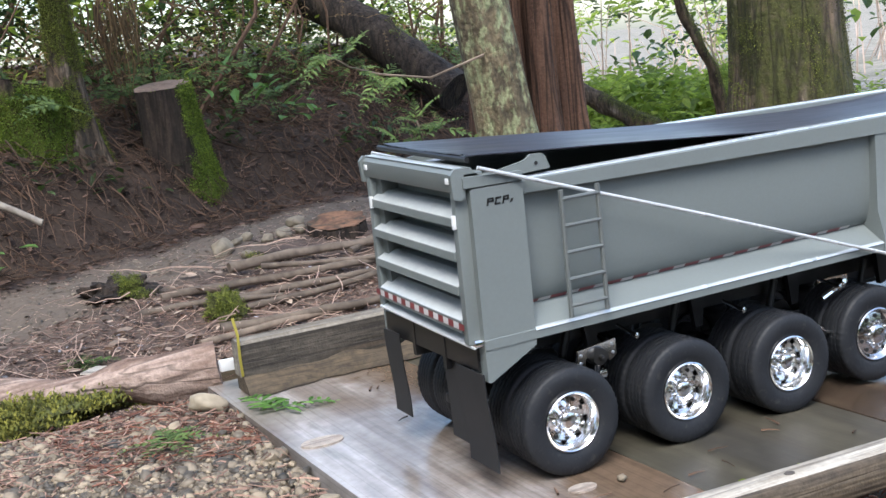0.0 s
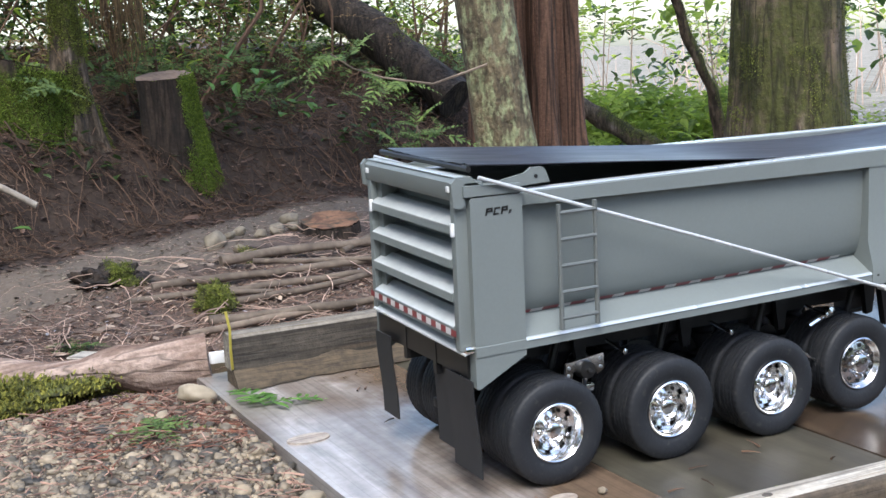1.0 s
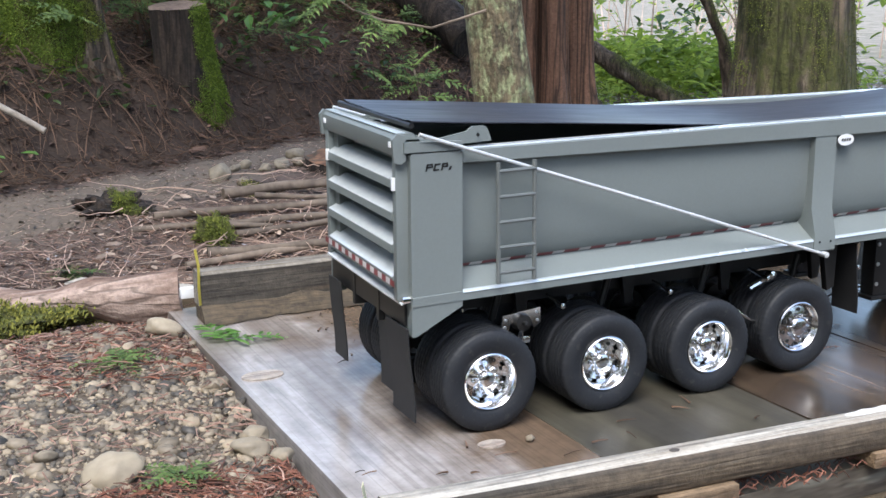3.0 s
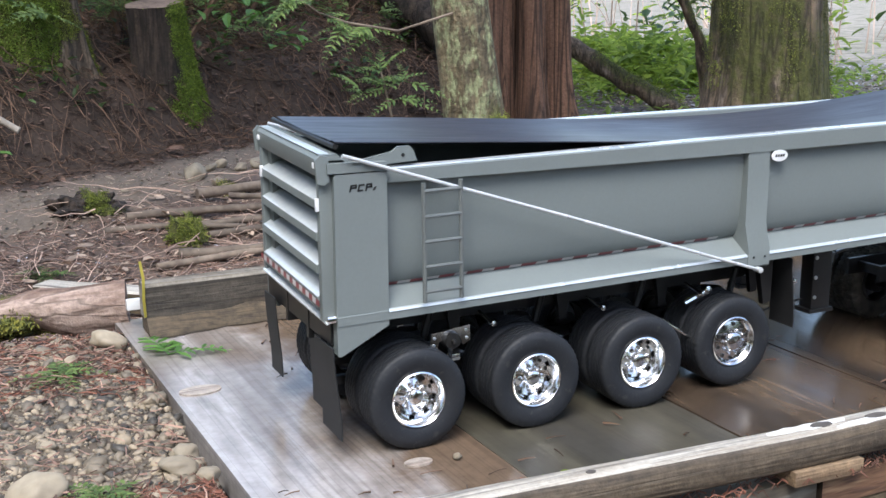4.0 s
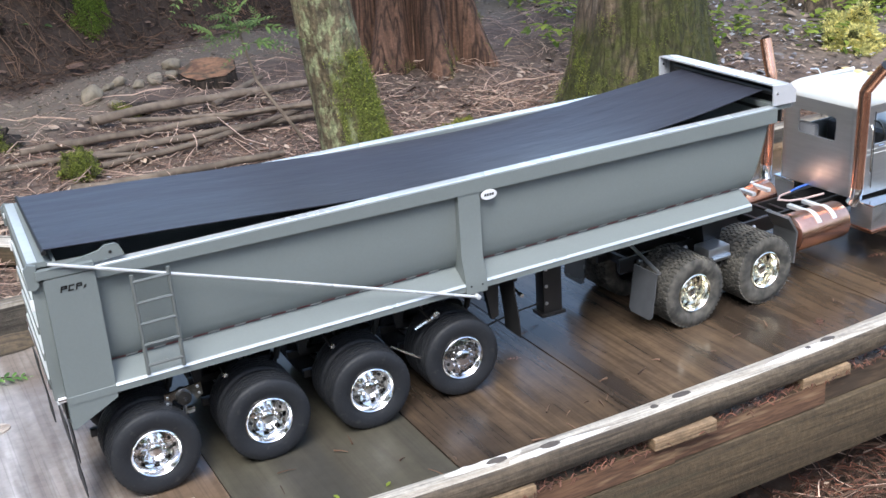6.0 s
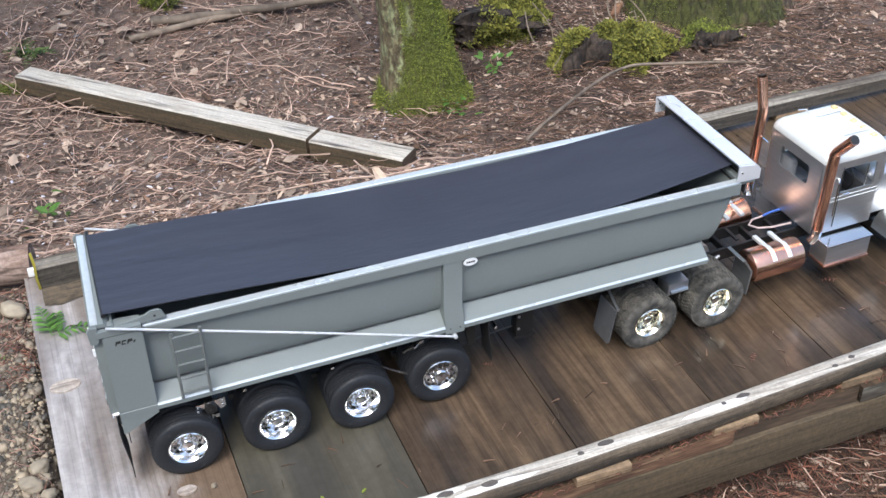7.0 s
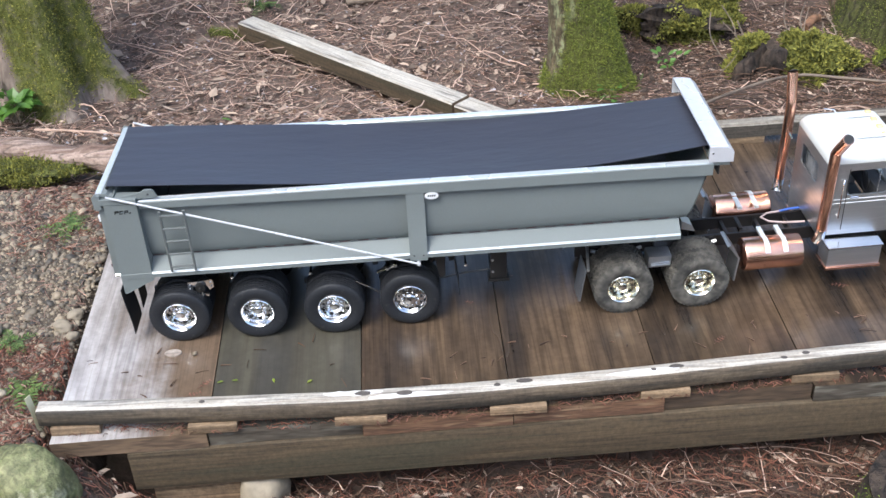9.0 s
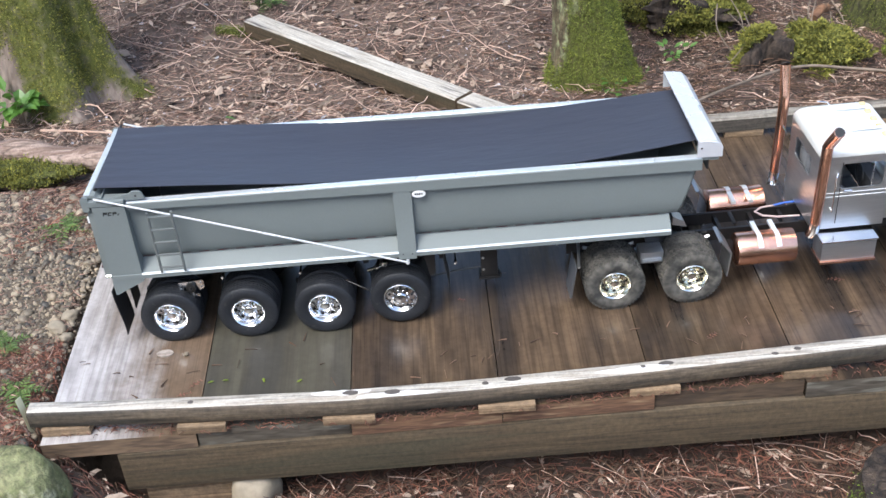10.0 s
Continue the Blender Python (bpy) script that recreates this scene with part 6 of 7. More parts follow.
log("thin leaning trunk green with moss", [(2.99, 3.3, -0.30), (2.96, 3.3, 0.05), (2.91, 3.3, 0.26), (2.83, 3.3, 0.42), (2.71, 3.3, 0.67), (2.41, 3.3, 1.57)], 0.034, M_BARK_MOSSY, seed=7, taper=0.02, moss=(3200, lambda c, n: n.x > -0.3, 0.018))
log("pale broken branch lying on the bank", [(-0.62, 4.15, 0.24), (-0.36, 4.02, 0.11), (-0.12, 3.92, -0.04)], 0.015, M_POLE_PALE, seed=8, name="branch")

# poles stacked beyond the kerb
POLES = [((0.49, 3.33, 0.03), (0.75, 3.36, 0.045), (1.5, 3.4, 0.05), 0.022), ((0.18, 3.19, 0.015), (0.55, 3.19, 0.03), (1.4, 3.15, 0.04), 0.018), ((0.42, 3.08, 0.015), (0.88, 3.1, 0.03), (1.4, 3.05, 0.03), 0.016),
         ((0.45, 3.0, 0.015), (0.85, 3.02, 0.03), (1.35, 3.1, 0.05), 0.015), ((0.6, 3.26, 0.05), (0.95, 3.18, 0.06), (1.35, 3.05, 0.08), 0.012), ((0.30, 2.83, 0.02), (0.55, 2.8, 0.03), (1.1, 2.74, 0.04), 0.020), ((0.08, 3.1, 0.012), (0.3, 3.08, 0.02), (0.6, 3.02, 0.03), 0.014)]
for k, (a, b, c, r) in enumerate(POLES):
    log("bare weathered pole in a loose stack", [(p[0], p[1], ground_z(p[0], p[1]) + p[2]) for p in (a, b, c)], r, M_POLE, name="pole", seed=30 + k, group="stacked poles", taper=r * 0.7, n=10)


def build_timber(a, b, label, drop=0.0):
    d = b - a
    ln = d.length
    m = Matrix.Translation(a) @ Matrix.Rotation(math.atan2(d.y, d.x), 4, "Z") @ Matrix.Rotation(-math.asin(d.z / ln), 4, "Y")
    rings = []
    for x in np.linspace(0, ln, 12):
        e = 0.004 * noise.noise((x * 4, a.x * 9, 0))
        rings.append([(x, -0.043, 0.026), (x, -0.038, 0.031 + e), (x, 0.038, 0.031 + e), (x, 0.043, 0.026), (x, 0.043, -0.036), (x, -0.043, -0.036)])
    s = Soup().loft(rings)
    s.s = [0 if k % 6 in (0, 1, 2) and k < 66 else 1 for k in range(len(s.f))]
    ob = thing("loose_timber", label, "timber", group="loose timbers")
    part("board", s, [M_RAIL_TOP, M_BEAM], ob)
    for ring, o in ((rings[0], -0.001), (rings[-1], 0.001)):
        part("sawn_end", Soup().add([(p[0] + o, p[1], p[2]) for p in ring], [tuple(range(6))]), M_PLANK_END, ob, "sawn end grain", smooth=0)
    ob.matrix_basis = m


build_timber(Vector((-0.20, 2.52, -0.392)), Vector((0.645, 1.635, -0.352)), "bleached length of sawn timber lying on forest litter")
build_timber(Vector((0.653, 1.625, -0.355)), Vector((0.885, 1.375, -0.335)), "short bleached timber butted against a longer one")


# ---- stones ----
def stone(label, x, y, size, seed, mat=M_STONE, sink=0.3, z=None):
    s = Soup()
    rng = random.Random(seed)
    s.rock((0, 0, 0), size, rng, 0.22, 3)
    ob = lone("stone", s, mat, label, "stone", group="loose stones", smooth=60)
    ob.location = (x, y, (ground_z(x, y) if z is None else z) + size[2] * (1 - sink))
    return ob


stone("large mossy boulder beside the bridge foot", -0.240, -0.385, (0.085, 0.07, 0.09), 1, M_STONE_MOSS, 0.5, z=-0.072)
for k, (x, y, r) in enumerate(((0.57, 3.71, 0.06), (0.79, 3.78, 0.036), (0.87, 3.78, 0.045), (0.95, 3.80, 0.036), (0.72, 3.87, 0.034), (0.66, 3.82, 0.03), (0.63, 3.55, 0.03), (1.0, 4.0, 0.045))):
    stone("pale rounded stone beside the path", x, y, (r, r * 0.8, r * 0.6), 40 + k)
for k, (x, y, r) in enumerate(((-0.275, 0.59, 0.032), (-0.262, 0.105, 0.021), (-0.277, 0.066, 0.023), (-0.25, 0.032, 0.018), (-0.44, 0.055, 0.034), (-0.31, 0.0, 0.013), (-0.252, 0.078, 0.011), (-0.36, -0.15, 0.02), (-0.50, 0.14, 0.014), (-0.41, 0.2, 0.012))):
    stone("smooth grey-brown cobble in the gravel", x, y, (r, r * 0.8, r * 0.55), 60 + k, sink=0.45)
stone("pale mossy stone beyond the truck", 2.08, 1.09, (0.055, 0.035, 0.03), 95, M_STONE_MOSS, 0.3)
stone("concrete-grey support block under the beam", 0.17, -0.27, (0.045, 0.05, 0.085), 90, M_STONE, 0.2, z=-0.28)


def build_gravel():
    rng = random.Random(77)
    s = Soup()
    bm0 = bmesh.new()
    bmesh.ops.create_icosphere(bm0, subdivisions=1, radius=1)
    base = [v.co.copy() for v in bm0.verts]
    bm0.verts.index_update()
    faces = [tuple(v.index for v in f.verts) for f in bm0.faces]
    bm0.free()
    for k in range(15000):
        x, y = (rng.uniform(-0.78, -0.234), rng.uniform(-0.3, 0.68)) if k % 6 else (rng.uniform(-1.5, -0.234), rng.uniform(-0.95, 0.68))
        r = min(0.016, 0.0026 * math.exp(rng.gauss(0.2, 0.55)))
        z = ground_z(x, y) + r * 0.05
        e = Euler((rng.uniform(-0.5, 0.5), rng.uniform(-0.5, 0.5), rng.uniform(0, 6.3))).to_matrix()
        sz = Vector((r * rng.uniform(0.9, 1.4), r * rng.uniform(0.7, 1.0), r * rng.uniform(0.45, 0.75)))
        o = Vector((rng.uniform(0, 99), 0, 0))
        s.add([Vector((x, y, z)) + e @ Vector([a * b for a, b in zip(v * (1 + 0.22 * noise.noise(v * 1.1 + o)), sz)]) for v in base], faces)
    lone("gravel", s, M_PEBBLE, "mixed rounded gravel, grey, tan and rusty", "gravel", kind="stuff", smooth=70)


build_gravel()


# ---- litter, twigs and roots ----
def litter(name, label, count, area, size, mat, seed, curl=0.35, lift=0.012, avoid=None, category="litter", thick=0.0011, rise=0.5):
    rng = random.Random(seed)
    s = Soup()
    x0, x1, y0, y1 = area
    made = 0
    while made < count:
        x, y = rng.uniform(x0, x1), rng.uniform(y0, y1)
        if avoid and avoid(x, y):
            continue
        made += 1
        ln = size * math.exp(rng.gauss(0, 0.5))
        q = rng.uniform(0, 6.28)
        bend = rng.uniform(-curl, curl) * 4
        p = Vector((x, y, 0))
        pts = []
        h0 = rng.uniform(0, lift)
        n = 7 if ln > 0.15 else 5 if ln > 0.05 else 3
        for k in range(n):
            pts.append(Vector((p.x, p.y, ground_z(p.x, p.y) + h0 + rng.uniform(0, lift) * rise)))
            p = p + Vector((math.cos(q), math.sin(q), 0)) * ln / (n - 1)
            q += bend / n
        s.tube(pts, thick * rng.uniform(0.6, 1.6) * (1 + ln * 2.5), 4 if ln > 0.15 else 3, taper=thick * 0.4)
    return lone(name, s, mat, label, category, kind="stuff", smooth=60)


def on_bank(x, y):
    return y > float(np.interp(x, FOOT_X, FOOT_Y)) - 0.7


off_deck = lambda x, y: (-0.25 < x and -0.33 < y < 0.70)
def off_path(x, y):
    foot = float(np.interp(x, FOOT_X, FOOT_Y))
    return foot - 0.72 < y < foot - 0.16 and x < 4 or (y < 0.72 and x < -0.25)


def flakes(name, label, count, area, size, mat, seed, avoid=None, category="leaf litter", lift=0.012):
    """Fallen leaves and bark chips lying loose at all angles."""
    rng = random.Random(seed)
    s = Soup()
    x0, x1, y0, y1 = area
    made = 0
    while made < count:
        x, y = rng.uniform(x0, x1), rng.uniform(y0, y1)
        if avoid and avoid(x, y):
            continue
        made += 1
        q = rng.uniform(0, 6.28)
        ln = size * math.exp(rng.gauss(0, 0.4))
        s.leaf((x, y, ground_z(x, y) + rng.uniform(0.001, lift)), (math.cos(q), math.sin(q), rng.uniform(-0.3, 0.3)), (rng.uniform(-0.6, 0.6), rng.uniform(-0.6, 0.6), 1), ln, ln * rng.uniform(0.2, 0.6), fold=rng.uniform(-0.2, 0.3))
    return lone(name, s, mat, label, category, kind="stuff", smooth=0)


floor_only = lambda x, y: off_deck(x, y) or off_path(x, y)
flakes("leaf_litter", "brown fallen leaves and bark chips on the forest floor", 19000, (-1.7, 3.2, 0.7, 3.5), 0.017, M_FLAKE, 11, floor_only)
flakes("leaf_litter", "brown fallen leaves beyond the truck", 9000, (3.0, 7.5, 1.2, 6.0), 0.035, M_FLAKE, 12, floor_only)
flakes("leaf_litter", "dark fallen leaves caught on the bank", 14000, (-2.0, 3.0, 3.2, 6.3), 0.03, M_BANK_LEAF, 13, lambda x, y: y < float(np.interp(x, FOOT_X, FOOT_Y)) - 0.18)
flakes("leaf_litter", "fallen leaves under the bridge side", 1300, (-0.45, 2.6, -1.1, -0.3), 0.013, M_FLAKE, 14, lambda x, y: x < -0.24 and y > -0.36)
flakes("path_chips", "pale chips and pebbles trodden into the path", 5200, (-1.6, 3.6, 2.6, 5.4), 0.013, M_PEBBLE, 15, lambda x, y: not off_path(x, y), lift=0.003)
flakes("clearing_litter", "pale leaves painted as glints on the clearing floor", 7000, (3.2, 8.0, 1.8, 7.0), 0.027, M_GLINT, 17, None, lift=0.04)
flakes("clearing_litter", "bright sunlit leaves on the clearing floor", 600, (4.0, 10.0, 1.5, 9.0), 0.045, M_LEAF_LIT, 16, None, lift=0.05)
flakes("wet_chips", "small pale chips painted as glints in the litter", 1700, (-1.6, 1.2, 0.75, 3.3), 0.012, M_GLINT, 27, floor_only, lift=0.02)
flakes("leaf_litter", "dark rotting leaves between the twigs", 5000, (-1.6, 3.0, 0.72, 3.4), 0.022, M_ROOT, 28, floor_only, lift=0.012)
litter("needle_litter", "reddish brown needles and bark shreds on the floor", 30000, (-1.6, 3.4, 0.68, 3.3), 0.032, M_NEEDLE, 1, avoid=lambda x, y: off_deck(x, y) or off_path(x, y), lift=0.010)
litter("twig_litter", "tangle of thin dead twigs on the forest floor", 3300, (-1.6, 3.6, 0.72, 4.4), 0.11, M_STICK, 2, avoid=lambda x, y: off_deck(x, y) or off_path(x, y) or on_bank(x, y) or x > 1.15 and y < 2.7 and noise.noise((x * 6, y * 6, 1)) < 0.25, curl=0.26, lift=0.03, thick=0.0010)
litter("root_tangle", "dense tangle of bare roots hanging on the bank", 5200, (-2.4, 3.6, 3.1, 6.6), 0.17, M_ROOT, 3, avoid=lambda x, y: y < float(np.interp(x, FOOT_X, FOOT_Y)) - 0.16, curl=0.7, lift=0.07, thick=0.0017, category="roots")
litter("twig_litter", "dead twigs and stems strewn down the bank", 1900, (-2.4, 4.2, 3.1, 6.6), 0.16, M_ROOT, 52, avoid=lambda x, y: y < float(np.interp(x, FOOT_X, FOOT_Y)) - 0.08, curl=0.4, lift=0.05, thick=0.0013)
litter("needle_litter", "brown needles and shreds on the bank", 9000, (-2.2, 4.0, 3.1, 6.4), 0.045, M_ROOT, 53, avoid=lambda x, y: y < float(np.interp(x, FOOT_X, FOOT_Y)) - 0.22, lift=0.02)
by_beam = lambda x, y: (x < -0.24 and y > -0.36) or y > -0.225 + 0.03 * x
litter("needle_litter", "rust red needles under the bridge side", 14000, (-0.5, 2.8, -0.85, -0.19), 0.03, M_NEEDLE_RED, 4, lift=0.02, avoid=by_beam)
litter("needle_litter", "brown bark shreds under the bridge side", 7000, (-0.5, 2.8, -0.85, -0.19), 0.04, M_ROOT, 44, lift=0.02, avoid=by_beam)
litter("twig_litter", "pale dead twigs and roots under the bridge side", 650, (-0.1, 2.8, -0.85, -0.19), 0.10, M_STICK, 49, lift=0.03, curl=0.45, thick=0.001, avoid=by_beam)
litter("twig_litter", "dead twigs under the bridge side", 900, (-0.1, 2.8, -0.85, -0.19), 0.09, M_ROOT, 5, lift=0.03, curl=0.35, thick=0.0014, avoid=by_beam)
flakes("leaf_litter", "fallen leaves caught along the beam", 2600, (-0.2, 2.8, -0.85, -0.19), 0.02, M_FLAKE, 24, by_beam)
litter("needle_litter", "red needles heaped beside the plank end", 1600, (-0.46, -0.232, -0.36, 0.02), 0.02, M_NEEDLE_RED, 45, lift=0.01)
wet = lambda x, y: x > 1.0 + 0.25 * noise.noise((x * 4, y * 4, 2)) and y < 2.7
litter("twig_litter", "long pale twigs strewn over the forest floor", 380, (-1.6, 3.4, 0.8, 3.6), 0.24, M_STICK, 46, curl=0.3, lift=0.05, thick=0.0013, avoid=lambda x, y: off_deck(x, y) or off_path(x, y) or on_bank(x, y) or wet(x, y))
litter("root_litter", "dark roots and shreds on the damp soil", 2600, (0.9, 3.2, 0.75, 2.7), 0.09, M_ROOT, 47, curl=0.5, lift=0.03, thick=0.0015, avoid=lambda x, y: not wet(x, y), category="roots")
flakes("leaf_litter", "curled tan leaves and bark pieces on the forest floor", 1700, (-1.6, 3.2, 0.75, 3.5), 0.036, M_FLAKE, 26, lambda x, y: floor_only(x, y) or wet(x, y), lift=0.022)
litter("needle_litter", "rusty needles along the old log", 1500, (-1.4, -0.22, 0.45, 0.72), 0.028, M_NEEDLE, 6, lift=0.008)
litter("needle_litter", "rusty needles drifted against the plank", 520, (-0.5, -0.21, 0.35, 0.72), 0.022, M_NEEDLE_RED, 48, lift=0.008)
litter("needle_litter", "sparse rusty needles on the gravel", 2600, (-1.3, -0.24, -0.7, 0.5), 0.018, M_NEEDLE, 7, lift=0.012)
litter("path_debris", "scattered chips on the trodden path", 1500, (-1.6, 3.6, 2.6, 5.4), 0.02, M_STICK, 9, avoid=lambda x, y: not off_path(x, y), lift=0.004)


# ---- plants ----
def bush(soup, x, y, z, r, count, seed, size=0.05, flat=0.6):
    rng = random.Random(seed)
    for _ in range(count):
        d = Vector((rng.gauss(0, 1), rng.gauss(0, 1), rng.gauss(0, flat))) * r * 0.6
        p = Vector((x, y, z)) + d
        a = Vector((rng.uniform(-1, 1), rng.uniform(-1, 1), rng.uniform(-0.5, 0.4)))
        soup.leaf(p, a, (rng.uniform(-0.3, 0.3), rng.uniform(-0.3, 0.3), 1), size * rng.uniform(0.6, 1.3), size * rng.uniform(0.35, 0.7))


def build_bank_green():
    rng = random.Random(50)
    dark, lit, dry = Soup(), Soup(), Soup()
    for k in range(190):
        x = rng.uniform(-3.0, 3.6)
        d = rng.uniform(0.9, 3.8)
        y = float(np.interp(x, FOOT_X, FOOT_Y)) + d
        z = ground_z(x, y)
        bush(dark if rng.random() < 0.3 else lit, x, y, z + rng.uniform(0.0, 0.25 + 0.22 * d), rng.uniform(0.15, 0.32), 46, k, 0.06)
    for k in range(40):
        x = rng.uniform(-2.0, 2.6)
        y = float(np.interp(x, FOOT_X, FOOT_Y)) + rng.uniform(0.15, 0.9)
        bush(dark, x, y, ground_z(x, y) + 0.05, 0.12, 14, 300 + k, 0.06)
    for k in range(520):
        x = rng.uniform(-2.2, 3.0)
        y = float(np.interp(x, FOOT_X, FOOT_Y)) + rng.uniform(0.6, 2.2)
        z = ground_z(x, y) + rng.uniform(0.1, 0.7)
        dry.frond((x, y, z), (rng.uniform(-0.5, 0.5), -0.6, rng.uniform(-1.2, 0.2)), (0, -0.4, 1), rng.uniform(0.15, 0.4), rng, 0.3, 6)
    for k in range(340):
        x = rng.uniform(-3.4, 3.2)
        y = float(np.interp(x, FOOT_X, FOOT_Y)) + rng.uniform(1.3, 3.6)
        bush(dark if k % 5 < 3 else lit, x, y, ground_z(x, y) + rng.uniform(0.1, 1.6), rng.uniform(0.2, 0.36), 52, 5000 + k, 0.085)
    stems = thing("bare_thicket", "bare brown stems rising through the thicket", "stems")
    for k in range(80):
        x = rng.uniform(-2.6, 3.2)
        y = float(np.interp(x, FOOT_X, FOOT_Y)) + rng.uniform(0.5, 2.6)
        z = ground_z(x, y)
        ln, tip, bow = rng.uniform(0.4, 1.6), rng.gauss(0, 0.5), rng.gauss(0, 0.15)
        part("stem", Soup().tube([(x, y, z - 0.02), (x + tip * 0.2 + bow, y, z + ln * 0.35), (x + tip * 0.6 + bow, y, z + ln * 0.7), (x + tip, y, z + ln)], rng.uniform(0.005, 0.018), 5, taper=0.003), M_ROOT, stems)
    # One thicket in two tones, the second coloured as if sunlit.
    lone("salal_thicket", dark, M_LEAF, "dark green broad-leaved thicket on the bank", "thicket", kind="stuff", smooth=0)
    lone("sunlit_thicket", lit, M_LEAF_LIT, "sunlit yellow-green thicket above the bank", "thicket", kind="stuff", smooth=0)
    lone("dry_fern_curtain", dry, M_DRY, "dry brown fronds hanging on the bank", "dry fern", kind="stuff", smooth=0)
    ferns = Soup()
    for k in range(90):
        x = rng.uniform(0.6, 2.9) if k % 2 else rng.uniform(-1.5, 2.9)
        y = float(np.interp(x, FOOT_X, FOOT_Y)) + rng.uniform(0.35, 1.7)
        z = ground_z(x, y) + rng.uniform(0.02, 0.35)
        for _ in range(4):
            ferns.frond((x, y, z), (rng.uniform(-1, 1), rng.uniform(-1, 0.3), rng.uniform(-0.2, 0.5)), (0, -0.4, 1), rng.uniform(0.12, 0.3), rng, 0.5, 8)
    lone("bank_ferns", ferns, M_FROND, "light green ferns and cedar sprays on the bank", "ferns", kind="stuff", smooth=0)
    hang = Soup()
    for k in range(110):
        x, y = 0.47 + rng.gauss(0, 0.07), 4.85 + rng.gauss(0, 0.07)
        z = 0.86 + rng.uniform(-0.1, 0.1)
        ln = rng.uniform(0.15, 0.42)
        hang.tube([(x, y, z), (x + rng.gauss(0, 0.02), y - 0.05, z - ln * 0.5), (x + rng.gauss(0, 0.03), y - 0.06, z - ln)], 0.004, 3, taper=0.001)
    lone("dry_fern_curtain", hang, M_DRY, "hanging curtain of dead brown fern", "dry fern", kind="stuff", smooth=0)
    far, pale, brush = Soup(), Soup(), Soup()
    for k in range(80):
        x, y = rng.uniform(4.6, 14), rng.uniform(3.6, 18)
        if y < 3.6 + (x - 5) * 0.2:
            continue
        bush(far if k % 3 else pale, x, y, ground_z(x, y) + rng.uniform(0.1, 1.4), rng.uniform(0.2, 0.45), 30, 900 + k, 0.15)
    for k in range(36):
        x, y = rng.uniform(4.2, 7.5), rng.uniform(6.2, 9.0)
        bush(far if k % 4 else pale, x, y, ground_z(x, y) + rng.uniform(0.5, 2.2), rng.uniform(0.12, 0.26), 26, 6100 + k, 0.10)
    for k in range(60):
        x, y = rng.uniform(3.9, 5.6), rng.uniform(5.2, 7.6)
        bush(far, x, y, ground_z(x, y) + rng.uniform(0.05, 0.32), rng.uniform(0.14, 0.26), 60, 1500 + k, 0.10)
    for k in range(130):
        x, y = rng.uniform(5.5, 13), rng.uniform(6.5, 16)
        z = ground_z(x, y)
        ln = rng.uniform(0.5, 1.8)
        lean_x, lean_y = rng.gauss(0, 0.35), rng.gauss(0, 0.35)
        brush.tube([(x, y, z), (x + lean_x * ln * 0.5, y + lean_y * ln * 0.5, z + ln * 0.55), (x + lean_x * ln * 1.2, y + lean_y * ln * 1.2, z + ln)], rng.uniform(0.006, 0.014), 3, taper=0.003)
    lone("clearing_shrubs", far, M_LEAF_LIT, "sunlit shrubs round the clearing", "shrubs", kind="stuff", smooth=0)
    lone("clearing_shrubs", pale, M_LEAF, "green shrubs round the clearing", "shrubs", kind="stuff", smooth=0)
    lone("bare_brush", brush, M_BRUSH, "pale pinkish bare brush across the clearing", "brush", kind="stuff")
    low = Soup()
    for k in range(150):
        x, y = rng.uniform(2.8, 6.4), rng.uniform(2.8, 6.6)
        bush(low, x, y, ground_z(x, y) + 0.05, 0.15, 30, 1300 + k, 0.06)
    lone("ground_ivy", low, M_LEAF_LIT, "low broad green leaves beyond the trees", "ivy", kind="stuff", smooth=0)


build_bank_green()


def build_unseen_woods():
    """Unseen woods added to the sides and behind, cutting low side light."""
    rng = random.Random(70)
    leaves, trunks = Soup(), Soup()
    # Extra growth on one side keeps light out of the tailgate recesses.
    for k in range(400):
        q = radians(rng.uniform(150, 335) if k < 230 else rng.uniform(150, 222))
        d = rng.uniform(6.5, 10.5)
        x, y = 0.6 + d * math.cos(q), 0.5 + d * math.sin(q)
        z = ground_z(x, y) if abs(x) < 14 and abs(y) < 14 else -0.2
        bush(leaves, x, y, z + rng.uniform(0.2, 6.5 if q < radians(225) else 1.6), rng.uniform(0.6, 1.1), 26, 2000 + k, 0.42)
        if k % 6 == 0:
            trunks.tube([(x, y, z - 0.2), (x + rng.uniform(-0.2, 0.2), y, z + 3), (x + rng.uniform(-0.4, 0.4), y, z + 7)], rng.uniform(0.12, 0.25), 10, taper=0.08)
    lone("forest_edge", leaves, M_LEAF, "unseen dark green woodland added behind to block light", "woods", kind="stuff", smooth=0)
    lone("forest_edge_trunks", trunks, M_BARK_CEDAR, "dark trunks in the unseen woodland added behind", "woods", kind="stuff")


build_unseen_woods()


def spray(label, at, seed, count=9, size=0.14, spread=0.9, category="fern", mat=None, rise=0.5):
    rng = random.Random(seed)
    s = Soup()
    for k in range(count):
        q = rng.uniform(0, 6.28)
        s.frond(at, (math.cos(q) * spread, math.sin(q) * spread, rng.uniform(0.1, rise)), (0, 0, 1), size * rng.uniform(0.7, 1.2), rng, 0.6, 8)
    return lone("fern" if category == "fern" else "sprig", s, mat or M_FROND, label, category, group="green sprays", smooth=0)


